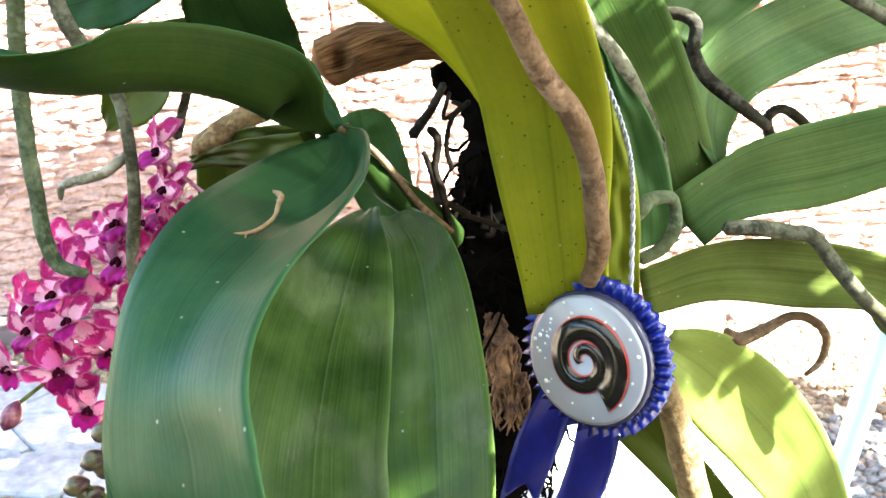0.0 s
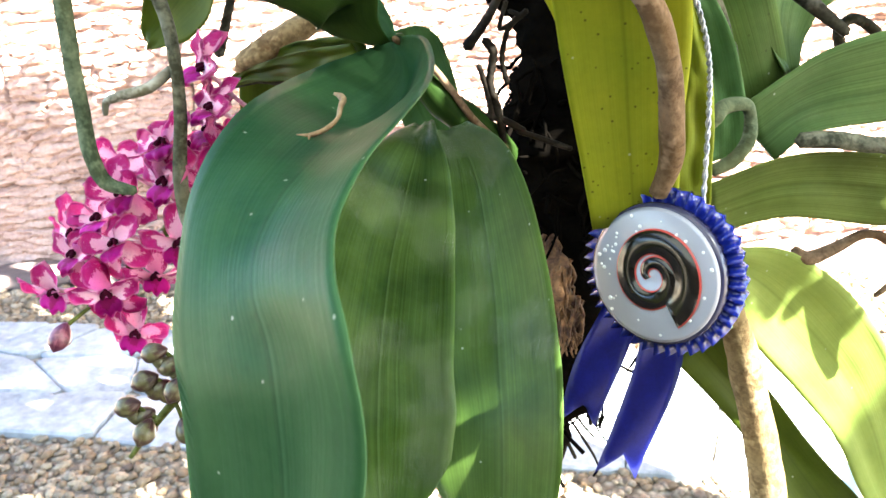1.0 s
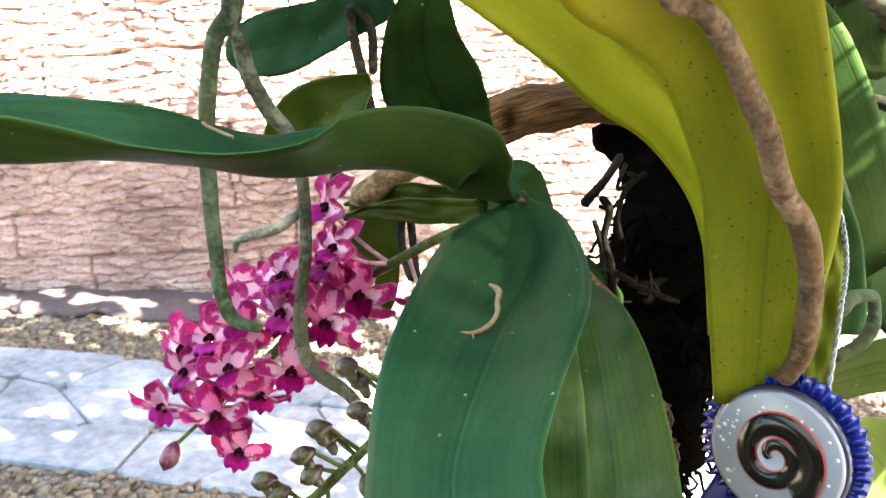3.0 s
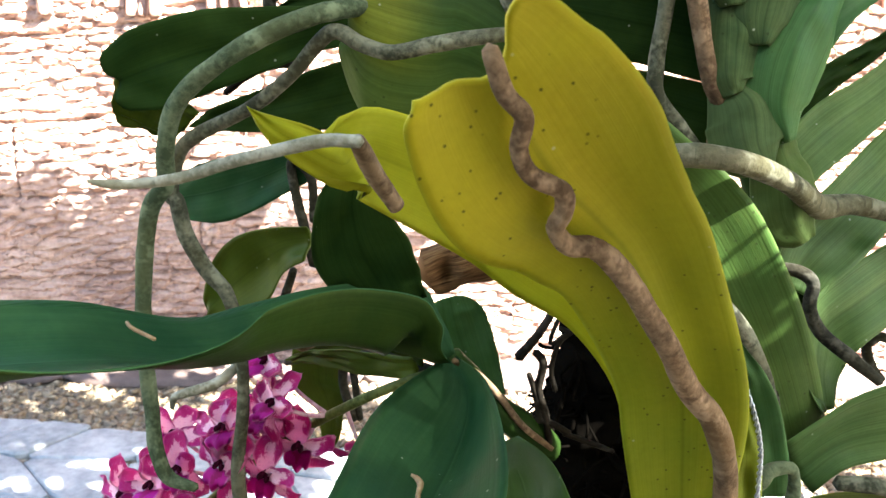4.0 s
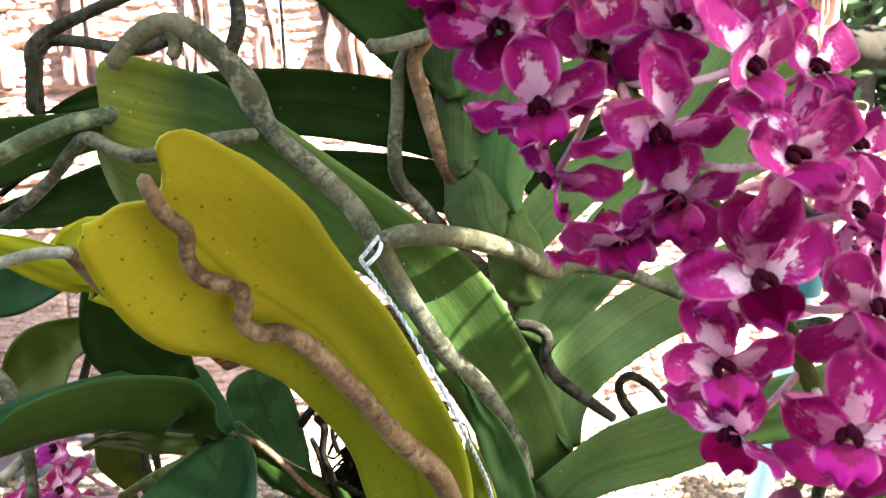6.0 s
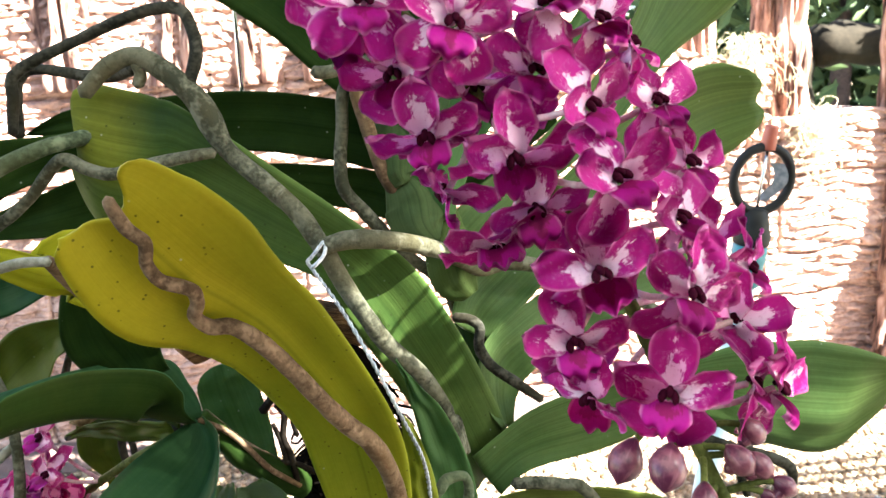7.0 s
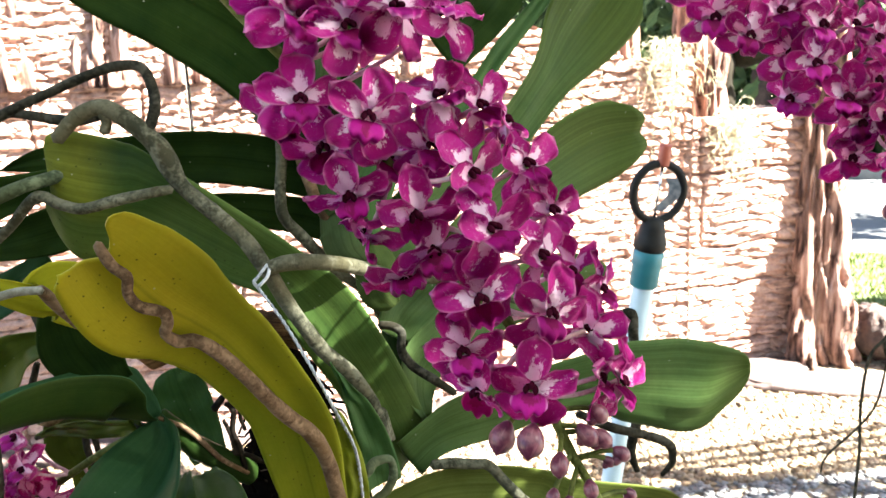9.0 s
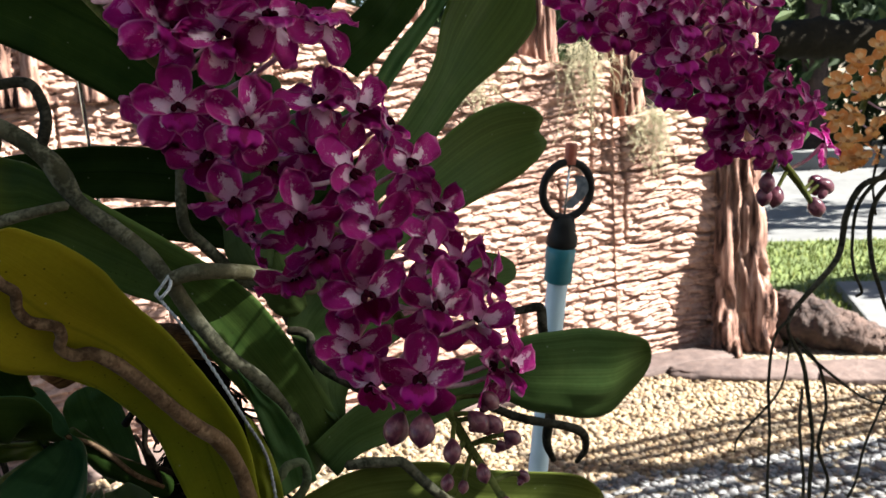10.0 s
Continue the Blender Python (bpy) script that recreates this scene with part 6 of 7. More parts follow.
PARTS = {
    "magenta": dict(
        sepal=[petal_mesh("sepal", 0.0176, 0.0152, 0.25, 0.10, petal_magenta, behind=petal_back), petal_mesh("sepal", 0.0172, 0.0150, 0.5, 0.22, petal_magenta, ripple=0.05, behind=petal_back)],
        side=[petal_mesh("side_sepal", 0.0170, 0.0152, 0.35, 0.12, petal_magenta, behind=petal_back), petal_mesh("side_sepal", 0.0166, 0.0148, -0.2, 0.25, petal_magenta, ripple=0.05, behind=petal_back)],
        petal=[petal_mesh("petal", 0.0164, 0.0128, 0.25, 0.05, petal_magenta, 0.25, behind=petal_back), petal_mesh("petal", 0.0160, 0.0126, 0.5, 0.18, petal_magenta, 0.25, 0.06, behind=petal_back)],
        lip=lip_mesh("lip", petal_lip),
        column=column_mesh("column", column_dark),
    ),
    "cream": dict(
        sepal=[petal_mesh("sepal", 0.0176, 0.0152, 0.25, 0.10, petal_cream)] * 2,
        side=[petal_mesh("side_sepal", 0.0170, 0.0152, 0.35, 0.12, petal_cream)] * 2,
        petal=[petal_mesh("petal", 0.0164, 0.0128, 0.25, 0.05, petal_cream, 0.25)] * 2,
        lip=lip_mesh("lip", petal_cream_lip),
        column=column_mesh("column", column_cream),
    ),
    "pink": dict(
        sepal=[petal_mesh("sepal", 0.0176, 0.0152, 0.25, 0.10, petal_rose, behind=petal_back), petal_mesh("sepal", 0.0172, 0.0150, 0.5, 0.22, petal_rose, ripple=0.03, behind=petal_back)],
        side=[petal_mesh("side_sepal", 0.0170, 0.0152, 0.35, 0.12, petal_rose, behind=petal_back), petal_mesh("side_sepal", 0.0166, 0.0148, -0.2, 0.25, petal_rose, ripple=0.03, behind=petal_back)],
        petal=[petal_mesh("petal", 0.0164, 0.0128, 0.25, 0.05, petal_rose, 0.25, behind=petal_back), petal_mesh("petal", 0.0160, 0.0126, 0.5, 0.18, petal_rose, 0.25, 0.04, behind=petal_back)],
        lip=lip_mesh("lip", petal_lip),
        column=column_mesh("column", column_dark),
    ),
}


def flower(parent, place, facing, kind, rng, size=1.0, roll=0.0):
    """One bloom: three sepals, two petals, lip and column. It looks along facing, its lip down."""
    kit = PARTS[kind]
    z = Vector(facing).normalized()
    up = Vector((0, 0, 1)) if abs(z.z) < 0.95 else Vector((0, 1, 0))
    x = up.cross(z).normalized()
    y = z.cross(x)
    m = Matrix((x, y, z)).transposed().to_4x4()
    m = Matrix.Translation(place) @ m @ pose(0, 0, 0, 0, 0, roll) @ Matrix.Scale(size, 4)
    core = new("flower", kit["column"])
    core.parent = parent
    core.matrix_local = Matrix.Translation(parent.location).inverted() @ m
    pick = lambda some: some[int(rng.integers(0, len(some)))]
    for name, me, turn, tip in (("sepal", kit["sepal"], 0, -8), ("sepal", kit["side"], 142, -6), ("sepal", kit["side"], -142, -6), ("petal", kit["petal"], 66, 2), ("petal", kit["petal"], -66, 2)):
        ob = new(name, pick(me))
        ob.parent = core
        j = rng.normal(0, 1, 3)
        ob.matrix_local = pose(0, 0, 0, 0, 0, turn + 5 * j[0]) @ pose(0, 0.0012, 0.0004, tip + 12 * j[1] - (8 if name == "sepal" else -6), 6 * j[2], 0)
    ob = new("lip", kit["lip"])
    ob.parent = core
    return core


def nearest(rows, p):
    v, _ = catmull(rows, 80)
    i = int(np.argmin(((v[:, :3] - np.array(p)) ** 2).sum(1)))
    return Vector(v[max(0, i - 3)][:3])


def spike(parent, rows, flowers, buds, kind, seed, size=1.0, lean=(0, -1, 0.05), bud_material=None, filler=0):
    """A flower spike: its stalk, the blooms and the buds, each on a stalklet."""
    rng = np.random.default_rng(seed)
    root(parent, "flower_stalk", rows, rachis_green, 0.1)
    spots = [Vector(p) for p in flowers]
    v, d = catmull(rows, 60)
    for k in range(filler):
        i = 18 + int(32 * k / max(1, filler))
        c, t = Vector(v[i][:3]), Vector(d[i][:3]).normalized()
        s = t.cross(Vector((0, 1, 0))).normalized()
        b = s.cross(t)
        a = k * 2.4
        q = c + (s * math.cos(a) + (b if b.y > 0 else -b) * abs(math.sin(a))) * 0.024
        if min((q - o).length for o in spots) > 0.014:
            spots.append(q)
    for p in spots:
        foot = nearest(rows, p)
        away = (p - foot).normalized()
        facing = away * 0.75 + Vector(lean) * 0.75 + Vector(rng.normal(0, 0.30, 3))
        bloom = flower(parent, p, facing, kind, rng, size * float(rng.uniform(0.92, 1.06)), float(rng.normal(0, 14)))
        bm = bmesh.new()
        uvl = bm.loops.layers.uv.new("UVMap")
        behind = p - facing.normalized() * 0.001
        mid = (behind + foot) / 2 - Vector((0, 0, 0.002))
        tube(bm, [(*behind, 0.0011), (*mid, 0.0010), (*foot, 0.0012)], 7, 0.05, 4, 0.0, uvl)
        part("flower_stalklet", bm, pedicel_pink, parent)
    for *p, r in buds:
        p = Vector(p)
        foot = nearest(rows, p)
        bm = bmesh.new()
        uvl = bm.loops.layers.uv.new("UVMap")
        r *= 0.78
        away = (p - foot).normalized()
        down = (away * 0.8 + Vector((0, 0, -0.6))).normalized()
        tube(bm, [(*(p - down * r * 1.3), r * 0.35), (*(p - down * r * 0.7), r * 0.8), (*p, r), (*(p + down * r * 0.7), r * 0.8), (*(p + down * r * 1.15), r * 0.3)], 12, 0.12, 4, p.x * 80, uvl)
        spur = (foot - p).normalized() * 0.75 + Vector((0, -0.25, -0.65))
        tube(bm, [(*(p + spur * r * 0.2), r * 0.62), (*(p + spur * r * 0.9), r * 0.6), (*(p + spur * r * 1.45), r * 0.42)], 10, 0.1, 3, p.x * 60, uvl)
        part("flower_bud", bm, bud_material or bud_skin, parent)
        bm = bmesh.new()
        uvl = bm.loops.layers.uv.new("UVMap")
        tube(bm, [(*(p - down * r), 0.0011), (*((p + foot) / 2 + Vector((0, 0, 0.002))), 0.001), (*foot, 0.0012)], 7, 0.05, 4, 0.0, uvl)
        part("flower_stalklet", bm, rachis_green, parent)


SPIKE_BRIGHT = [(0.0074, 0.2, 1.5996, 0.0022), (0.0296, 0.195, 1.5709, 0.00213), (0.0524, 0.19, 1.5453, 0.00208), (0.0756, 0.185, 1.5194, 0.00206), (0.095, 0.18, 1.4932, 0.00227), (0.1108, 0.176, 1.4706, 0.00229), (0.1226, 0.172, 1.45, 0.00231), (0.128, 0.168, 1.436, 0.00232), (0.1351, 0.16, 1.4169, 0.00212), (0.142, 0.152, 1.3993, 0.00192), (0.149, 0.145, 1.3849, 0.0015), (0.1528, 0.14, 1.375, 0.0013)]
spike(tall_orchid, SPIKE_BRIGHT, [(0.0493, 0.165, 1.538), (0.0714, 0.158, 1.5316), (0.0958, 0.175, 1.5186), (0.0653, 0.178, 1.5026), (0.0857, 0.16, 1.4965), (0.1081, 0.165, 1.5089), (0.1126, 0.153, 1.4897), (0.0843, 0.178, 1.4703), (0.108, 0.155, 1.464), (0.1339, 0.165, 1.4759), (0.1339, 0.155, 1.4564), (0.1012, 0.158, 1.4442), (0.1233, 0.144, 1.4325), (0.1093, 0.168, 1.4241), (0.1561, 0.175, 1.4414), (0.1569, 0.165, 1.4247), (0.0574, 0.185, 1.5198), (0.1367, 0.19, 1.5077), (0.1452, 0.185, 1.4891), (0.0996, 0.175, 1.536), (0.116, 0.18, 1.5321), (0.1287, 0.19, 1.5253), (0.1516, 0.185, 1.4644), (0.1676, 0.19, 1.454), (0.168, 0.17, 1.4204), (0.0438, 0.185, 1.5337), (0.0796, 0.185, 1.5154), (0.0718, 0.19, 1.4847), (0.0943, 0.172, 1.48), (0.0512, 0.17, 1.5657), (0.0669, 0.165, 1.5619), (0.0838, 0.165, 1.5668), (0.0406, 0.175, 1.5807), (0.0614, 0.17, 1.5813), (0.0792, 0.17, 1.5864), (0.103, 0.18, 1.5654), (0.0499, 0.18, 1.598), (0.0714, 0.18, 1.5995)], [(0.1135, 0.15, 1.4113, 0.00629), (0.1212, 0.139, 1.4137, 0.00651), (0.1329, 0.142, 1.4016, 0.00471), (0.1436, 0.138, 1.3924, 0.00373), (0.1605, 0.15, 1.399, 0.00412), (0.147, 0.15, 1.4083, 0.00506), (0.1528, 0.15, 1.4062, 0.00469), (0.1544, 0.158, 1.4129, 0.00476), (0.1357, 0.14, 1.3876, 0.0027), (0.1296, 0.14, 1.3905, 0.00329), (0.164, 0.15, 1.3814, 0.00334), (0.1523, 0.138, 1.3782, 0.00278), (0.1554, 0.15, 1.3965, 0.00281)], "magenta", 11, 1.06)
SPIKE_LOW = [(-0.0486, 0.357, 1.3481, 0.00218), (-0.0708, 0.362, 1.3369, 0.00224), (-0.0923, 0.372, 1.3219, 0.00234), (-0.1188, 0.385, 1.3018, 0.00248), (-0.1371, 0.39, 1.2872, 0.00256), (-0.1589, 0.392, 1.2639, 0.00266), (-0.1807, 0.392, 1.2438, 0.00245), (-0.1899, 0.39, 1.2315, 0.00155)]
spike(low_orchid, SPIKE_LOW, [(-0.1742, 0.367, 1.2656), (-0.1451, 0.369, 1.2649), (-0.1836, 0.369, 1.2402), (-0.1479, 0.37, 1.2937), (-0.1715, 0.377, 1.2867), (-0.1479, 0.374, 1.31), (-0.1214, 0.367, 1.3266), (-0.1283, 0.382, 1.3137), (-0.1116, 0.374, 1.3028), (-0.1264, 0.367, 1.2911), (-0.2021, 0.382, 1.255), (-0.2155, 0.382, 1.2362), (-0.1755, 0.374, 1.2167), (-0.1895, 0.387, 1.2713), (-0.2082, 0.397, 1.2612), (-0.1274, 0.382, 1.3413), (-0.1794, 0.397, 1.2947), (-0.1659, 0.387, 1.242)], [(-0.2032, 0.355, 1.2237, 0.00677)], "pink", 12, 1.08, (0.1, -0.9, 0.1), filler=2)
SPIKE_BUDS = [(-0.0823, 0.33, 1.2744, 0.00212), (-0.1011, 0.335, 1.2492, 0.00222), (-0.1127, 0.336, 1.2359, 0.00227), (-0.1289, 0.338, 1.2171, 0.00235), (-0.1458, 0.34, 1.2003, 0.00216), (-0.1601, 0.34, 1.1843, 0.00167), (-0.1727, 0.34, 1.1686, 0.00115)]
spike(low_orchid, SPIKE_BUDS, [], [(-0.1253, 0.333, 1.2551, 0.00567), (-0.1227, 0.338, 1.2483, 0.00577), (-0.1328, 0.333, 1.2416, 0.00578), (-0.1292, 0.332, 1.2323, 0.00582), (-0.1527, 0.338, 1.224, 0.00604), (-0.1465, 0.338, 1.2177, 0.00606), (-0.1582, 0.336, 1.211, 0.00613), (-0.153, 0.338, 1.2056, 0.00618), (-0.1412, 0.328, 1.2108, 0.00597), (-0.1212, 0.33, 1.2134, 0.00592), (-0.1339, 0.334, 1.2022, 0.00609), (-0.1702, 0.34, 1.1955, 0.00635), (-0.1636, 0.342, 1.189, 0.0064), (-0.1609, 0.333, 1.1859, 0.00631), (-0.1415, 0.333, 1.1863, 0.00623), (-0.1134, 0.34, 1.2823, 0.00557), (-0.1077, 0.342, 1.2747, 0.00563), (-0.1083, 0.336, 1.2632, 0.00562), (-0.1039, 0.335, 1.2256, 0.00585)], "pink", 13, bud_material=bud_brown)
SPIKE_NEXT = [(0.2317, 0.26, 1.6253, 0.00273), (0.2587, 0.255, 1.5971, 0.00275), (0.2836, 0.25, 1.5679, 0.00278), (0.3102, 0.246, 1.5405, 0.00284), (0.3318, 0.243, 1.5125, 0.00258), (0.3507, 0.24, 1.4899, 0.00231), (0.3637, 0.238, 1.4734, 0.00201), (0.3732, 0.236, 1.4585, 0.00136)]
spike(tall_orchid, SPIKE_NEXT, [(0.2415, 0.235, 1.5659), (0.2566, 0.23, 1.5568), (0.275, 0.235, 1.5669), (0.2808, 0.235, 1.5475), (0.2854, 0.222, 1.5428), (0.2892, 0.225, 1.5599), (0.3132, 0.235, 1.5595), (0.3299, 0.24, 1.5533), (0.3437, 0.245, 1.5412), (0.3012, 0.22, 1.5265), (0.3157, 0.22, 1.5337), (0.3126, 0.225, 1.5144), (0.3236, 0.222, 1.5164), (0.3291, 0.225, 1.5001), (0.352, 0.235, 1.5257), (0.3534, 0.23, 1.508), (0.3451, 0.228, 1.4941), (0.3761, 0.245, 1.5119), (0.3833, 0.24, 1.4914), (0.3159, 0.235, 1.4964), (0.2385, 0.24, 1.5798), (0.2691, 0.24, 1.5865), (0.291, 0.235, 1.5796), (0.3509, 0.25, 1.5675), (0.3234, 0.245, 1.5767)], [(0.339, 0.23, 1.4752, 0.00545), (0.3478, 0.235, 1.4661, 0.00557), (0.3385, 0.232, 1.4681, 0.00548), (0.3823, 0.245, 1.4692, 0.0059), (0.3838, 0.24, 1.4679, 0.00586), (0.3751, 0.236, 1.4574, 0.00579)], "magenta", 14, 0.95, filler=4)
SPIKE_CREAM = [(0.8617, 0.62, 1.6216, 0.0045), (0.7966, 0.62, 1.5532, 0.0043), (0.7542, 0.62, 1.4836, 0.00349), (0.7376, 0.62, 1.411, 0.00278)]
spike(neighbour_orchid, SPIKE_CREAM, [(0.7559, 0.6, 1.5425), (0.7276, 0.6, 1.5269), (0.7032, 0.6, 1.5053), (0.7266, 0.59, 1.4976), (0.713, 0.59, 1.4753), (0.7005, 0.6, 1.4702), (0.748, 0.6, 1.4542), (0.7155, 0.6, 1.4451), (0.7305, 0.6, 1.4255), (0.7175, 0.61, 1.42), (0.748, 0.59, 1.5019), (0.7783, 0.6, 1.5294), (0.7733, 0.6, 1.4702), (0.7995, 0.6, 1.5517), (0.7618, 0.61, 1.428)], [], "cream", 15, 0.95)

# ---- rosette badge ----
badge = thing("rosette_badge", "blue award rosette with a spiral on a white disc", "rosette", at=(0.0565, 0.2905, 1.2775))
BADGE_Z = Vector((-0.68, -0.81, 0.09)).normalized()
BADGE_X = Vector((0, 0, 1)).cross(BADGE_Z).normalized()
BADGE_TURN = Matrix((BADGE_X, BADGE_Z.cross(BADGE_X), BADGE_Z)).transposed().to_4x4() @ Matrix.Scale(1.08, 4)


def badge_part(name, bm, material, label="", smooth=True):
    bm.transform(BADGE_TURN)
    return part(name, bm, material, badge, label, smooth)


bm = bmesh.new()
folds = 40
ring = []
for k in range(folds * 4):
    a = k / (folds * 4) * math.tau
    w = math.sin(k / 4 * math.tau)
    jit = 0.0006 * noise.noise((math.cos(a) * 6, math.sin(a) * 6, 1))
    ring.append([bm.verts.new((r * math.cos(a), r * math.sin(a), z)) for r, z in ((0.021, -0.003 + 0.0005 * w), (0.025, -0.0025 + 0.0018 * w), (0.0288 + jit + 0.0004 * w, -0.003 + 0.0024 * w), (0.0284 + jit, -0.0055 + 0.0016 * w), (0.021, -0.006))])
for a, b in zip(ring, ring[1:] + ring[:1]):
    for i in range(4):
        bm.faces.new((a[i], b[i], b[i + 1], a[i + 1]))
badge_part("ruffle", bm, ruffle_blue, "pleated shiny blue ribbon ruffle")
bm = bmesh.new()
lathe(bm, [(0.0, -0.004), (0.0236, -0.003), (0.0242, 0.0), (0.0238, 0.0018), (0.0228, 0.0024), (0.0, 0.0030)], 64)
badge_part("button_rim", bm, badge_edge)
bm = bmesh.new()
lathe(bm, [(0.0, 0.0024), (0.0229, 0.0025), (0.0215, 0.0031), (0.012, 0.0036), (0.0, 0.0038)], 64)
badge_part("button_face", bm, badge_white, "white disc with water drops")


def spiral(width_of, z, turns, r0, grow, start, n=120):
    bm = bmesh.new()
    pairs = []
    for k in range(n + 1):
        u = k / n
        a = radians(start) + (1 - u) * turns * math.tau
        r = r0 + grow * u**0.82
        w = width_of(u)
        c, s = math.cos(a), math.sin(a)
        pairs.append([bm.verts.new(((r + q) * c, (r + q) * s * 1.06, zz)) for q, zz in ((-w, z), (w, z), (w, z - 0.0012), (-w, z - 0.0012))])
    for a, b in zip(pairs, pairs[1:]):
        for i in range(4):
            bm.faces.new((a[i], a[(i + 1) % 4], b[(i + 1) % 4], b[i]))
    bm.faces.new(pairs[0])
    bm.faces.new(pairs[-1][::-1])
    return bm


wide = lambda u: 0.0010 + 0.0034 * u**0.95
badge_part("spiral_outline", spiral(lambda u: wide(u) + 0.00045, 0.0041, 1.75, 0.0012, 0.0122, -52), badge_red, "red outline")
badge_part("spiral", spiral(wide, 0.0043, 1.75, 0.0012, 0.0122, -52), badge_black, "black spiral")
rng = np.random.default_rng(8)
bm = bmesh.new()
for k in range(34):
    a, r = rng.uniform(0, math.tau), rng.uniform(0.015, 0.021)
    s = rng.uniform(0.0003, 0.0009) * (1.3 if k % 7 == 0 else 1)
    bmesh.ops.create_icosphere(bm, subdivisions=2, radius=s, matrix=pose(r * math.cos(a), r * math.sin(a), 0.0033) @ Matrix.Diagonal((1, 1, 0.5, 1)))
badge_part("water_drops", bm, drop_clear, "small clear water drops")["kind"] = "stuff"


def ribbon_tail(rows, label):
    """A flat ribbon end with a swallow-tail cut."""
    bm = bmesh.new()
    val, der = catmull(rows, 14)
    lines = []
    for k in range(14):
        p, t = Vector(val[k][:3]), Vector(der[k][:3]).normalized()
        s = t.cross(Vector((0, 1, 0))).normalized()
        w = val[k][3]
        line = []
        for b in range(7):
            v = b / 3 - 1
            cut = (1 - abs(v)) * 0.011 * (k / 13) ** 8
            line.append(bm.verts.new(p + s * (v * w) - t * cut + Vector((0, 0.0012 * math.sin(v * 2 + k * 0.5), 0))))
        lines.append(line)
    for a, b in zip(lines, lines[1:]):
        for i in range(6):
            bm.faces.new((a[i], a[i + 1], b[i + 1], b[i]))
    bmesh.ops.solidify(bm, geom=list(bm.faces), thickness=0.0004)
    bm.transform(Matrix.Translation(badge.location).inverted())
    return part("ribbon_tail", bm, ribbon_blue, badge, label)


ribbon_tail([(0.0492, 0.31, 1.2569, 0.00813), (0.0388, 0.3085, 1.2308, 0.00879), (0.0311, 0.309, 1.2033, 0.00816)], "dark blue satin ribbon end")
ribbon_tail([(0.0649, 0.3105, 1.2493, 0.00876), (0.0615, 0.309, 1.2227, 0.00901), (0.0483, 0.311, 1.1772, 0.0091)], "dark blue satin ribbon end with a forked cut")


def string_part(rows):
    """A cord of two twisted metallic strands."""
    val, der = catmull(rows, 260)
    for ph in (0, math.pi):
        bm = bmesh.new()
        line = []
        for k in range(0, 260):
            p, t = Vector(val[k][:3]), Vector(der[k][:3]).normalized()
            s = t.orthogonal().normalized()
            o = t.cross(s)
            a = k * 0.9 + ph
            line.append((*(p + (s * math.cos(a) + o * math.sin(a)) * 0.0005), 0.00052))
        tube(bm, line, 5, 0.0, 1)
        bm.transform(Matrix.Translation(badge.location).inverted())
        part("cord", bm, string_white, badge, "silvery twisted cord")


string_part([(0.0297, 0.318, 1.4487, 0.00098), (0.0279, 0.316, 1.447, 0.00098), (0.0242, 0.314, 1.443, 0.00097), (0.0224, 0.313, 1.4409, 0.00097), (0.0254, 0.312, 1.4359, 0.00097), (0.0375, 0.3, 1.4186, 0.00095), (0.0503, 0.285, 1.3955, 0.00094), (0.0596, 0.2795, 1.3749, 0.00095), (0.067, 0.2845, 1.355, 0.00098), (0.0699, 0.2895, 1.3341, 0.00101), (0.0708, 0.291, 1.2998, 0.00105)])
string_part([(0.0297, 0.318, 1.4487, 0.00098), (0.0305, 0.316, 1.446, 0.00098), (0.0292, 0.314, 1.4428, 0.00097), (0.0264, 0.312, 1.4403, 0.00097), (0.0243, 0.312, 1.4386, 0.00097)])

# ---- dry bits lying on the leaves ----
bm = bmesh.new()
tube(bm, [(-0.0511, 0.2685, 1.3488, 0.0005), (-0.0491, 0.2671, 1.3482, 0.0009), (-0.048, 0.2648, 1.3472, 0.001), (-0.0485, 0.2612, 1.3457, 0.0008), (-0.0484, 0.2567, 1.3439, 0.0008), (-0.0501, 0.2522, 1.3422, 0.0009), (-0.0527, 0.2491, 1.3411, 0.0008), (-0.0558, 0.2475, 1.3406, 0.0006), (-0.0595, 0.2472, 1.3406, 0.0004)], 8, 0.5, 5, 2.0)
tube(bm, [(-0.0558, 0.2475, 1.3406, 0.0005), (-0.0556, 0.245, 1.3399, 0.0003)], 6, 0.3, 4, 1.0)
tagged(finish("dry_petal", bm, dry_tan), "curled dry tan petal lying on a leaf", "dry petal")
bm = bmesh.new()
tube(bm, [(-0.1422, 0.268, 1.4001, 0.00056), (-0.139, 0.265, 1.399, 0.00074), (-0.131, 0.262, 1.3968, 0.00073)], 7, 0.4, 5, 2.0)
tagged(finish("dry_twig", bm, dry_tan), "tiny dry twig lying on a leaf", "twig")

# ---- sprinkler ----
sprinkler = thing("sprinkler", "garden sprinkler on a pale blue riser pipe", "sprinkler", at=(0.255, 0.80, 0.0))
AXIS = Matrix.Translation((0.4163, 0.667, 1.399)) @ pose(0, 0, 0, 5.5, 0, 0) @ pose(0, 0, 0, 0, 6.6, 0)


def spr(name, profile, material, label="", sides=28):
    bm = bmesh.new()
    lathe(bm, profile, sides)
    bm.transform(Matrix.Translation(sprinkler.location).inverted() @ AXIS)
    return part(name, bm, material, sprinkler, label)


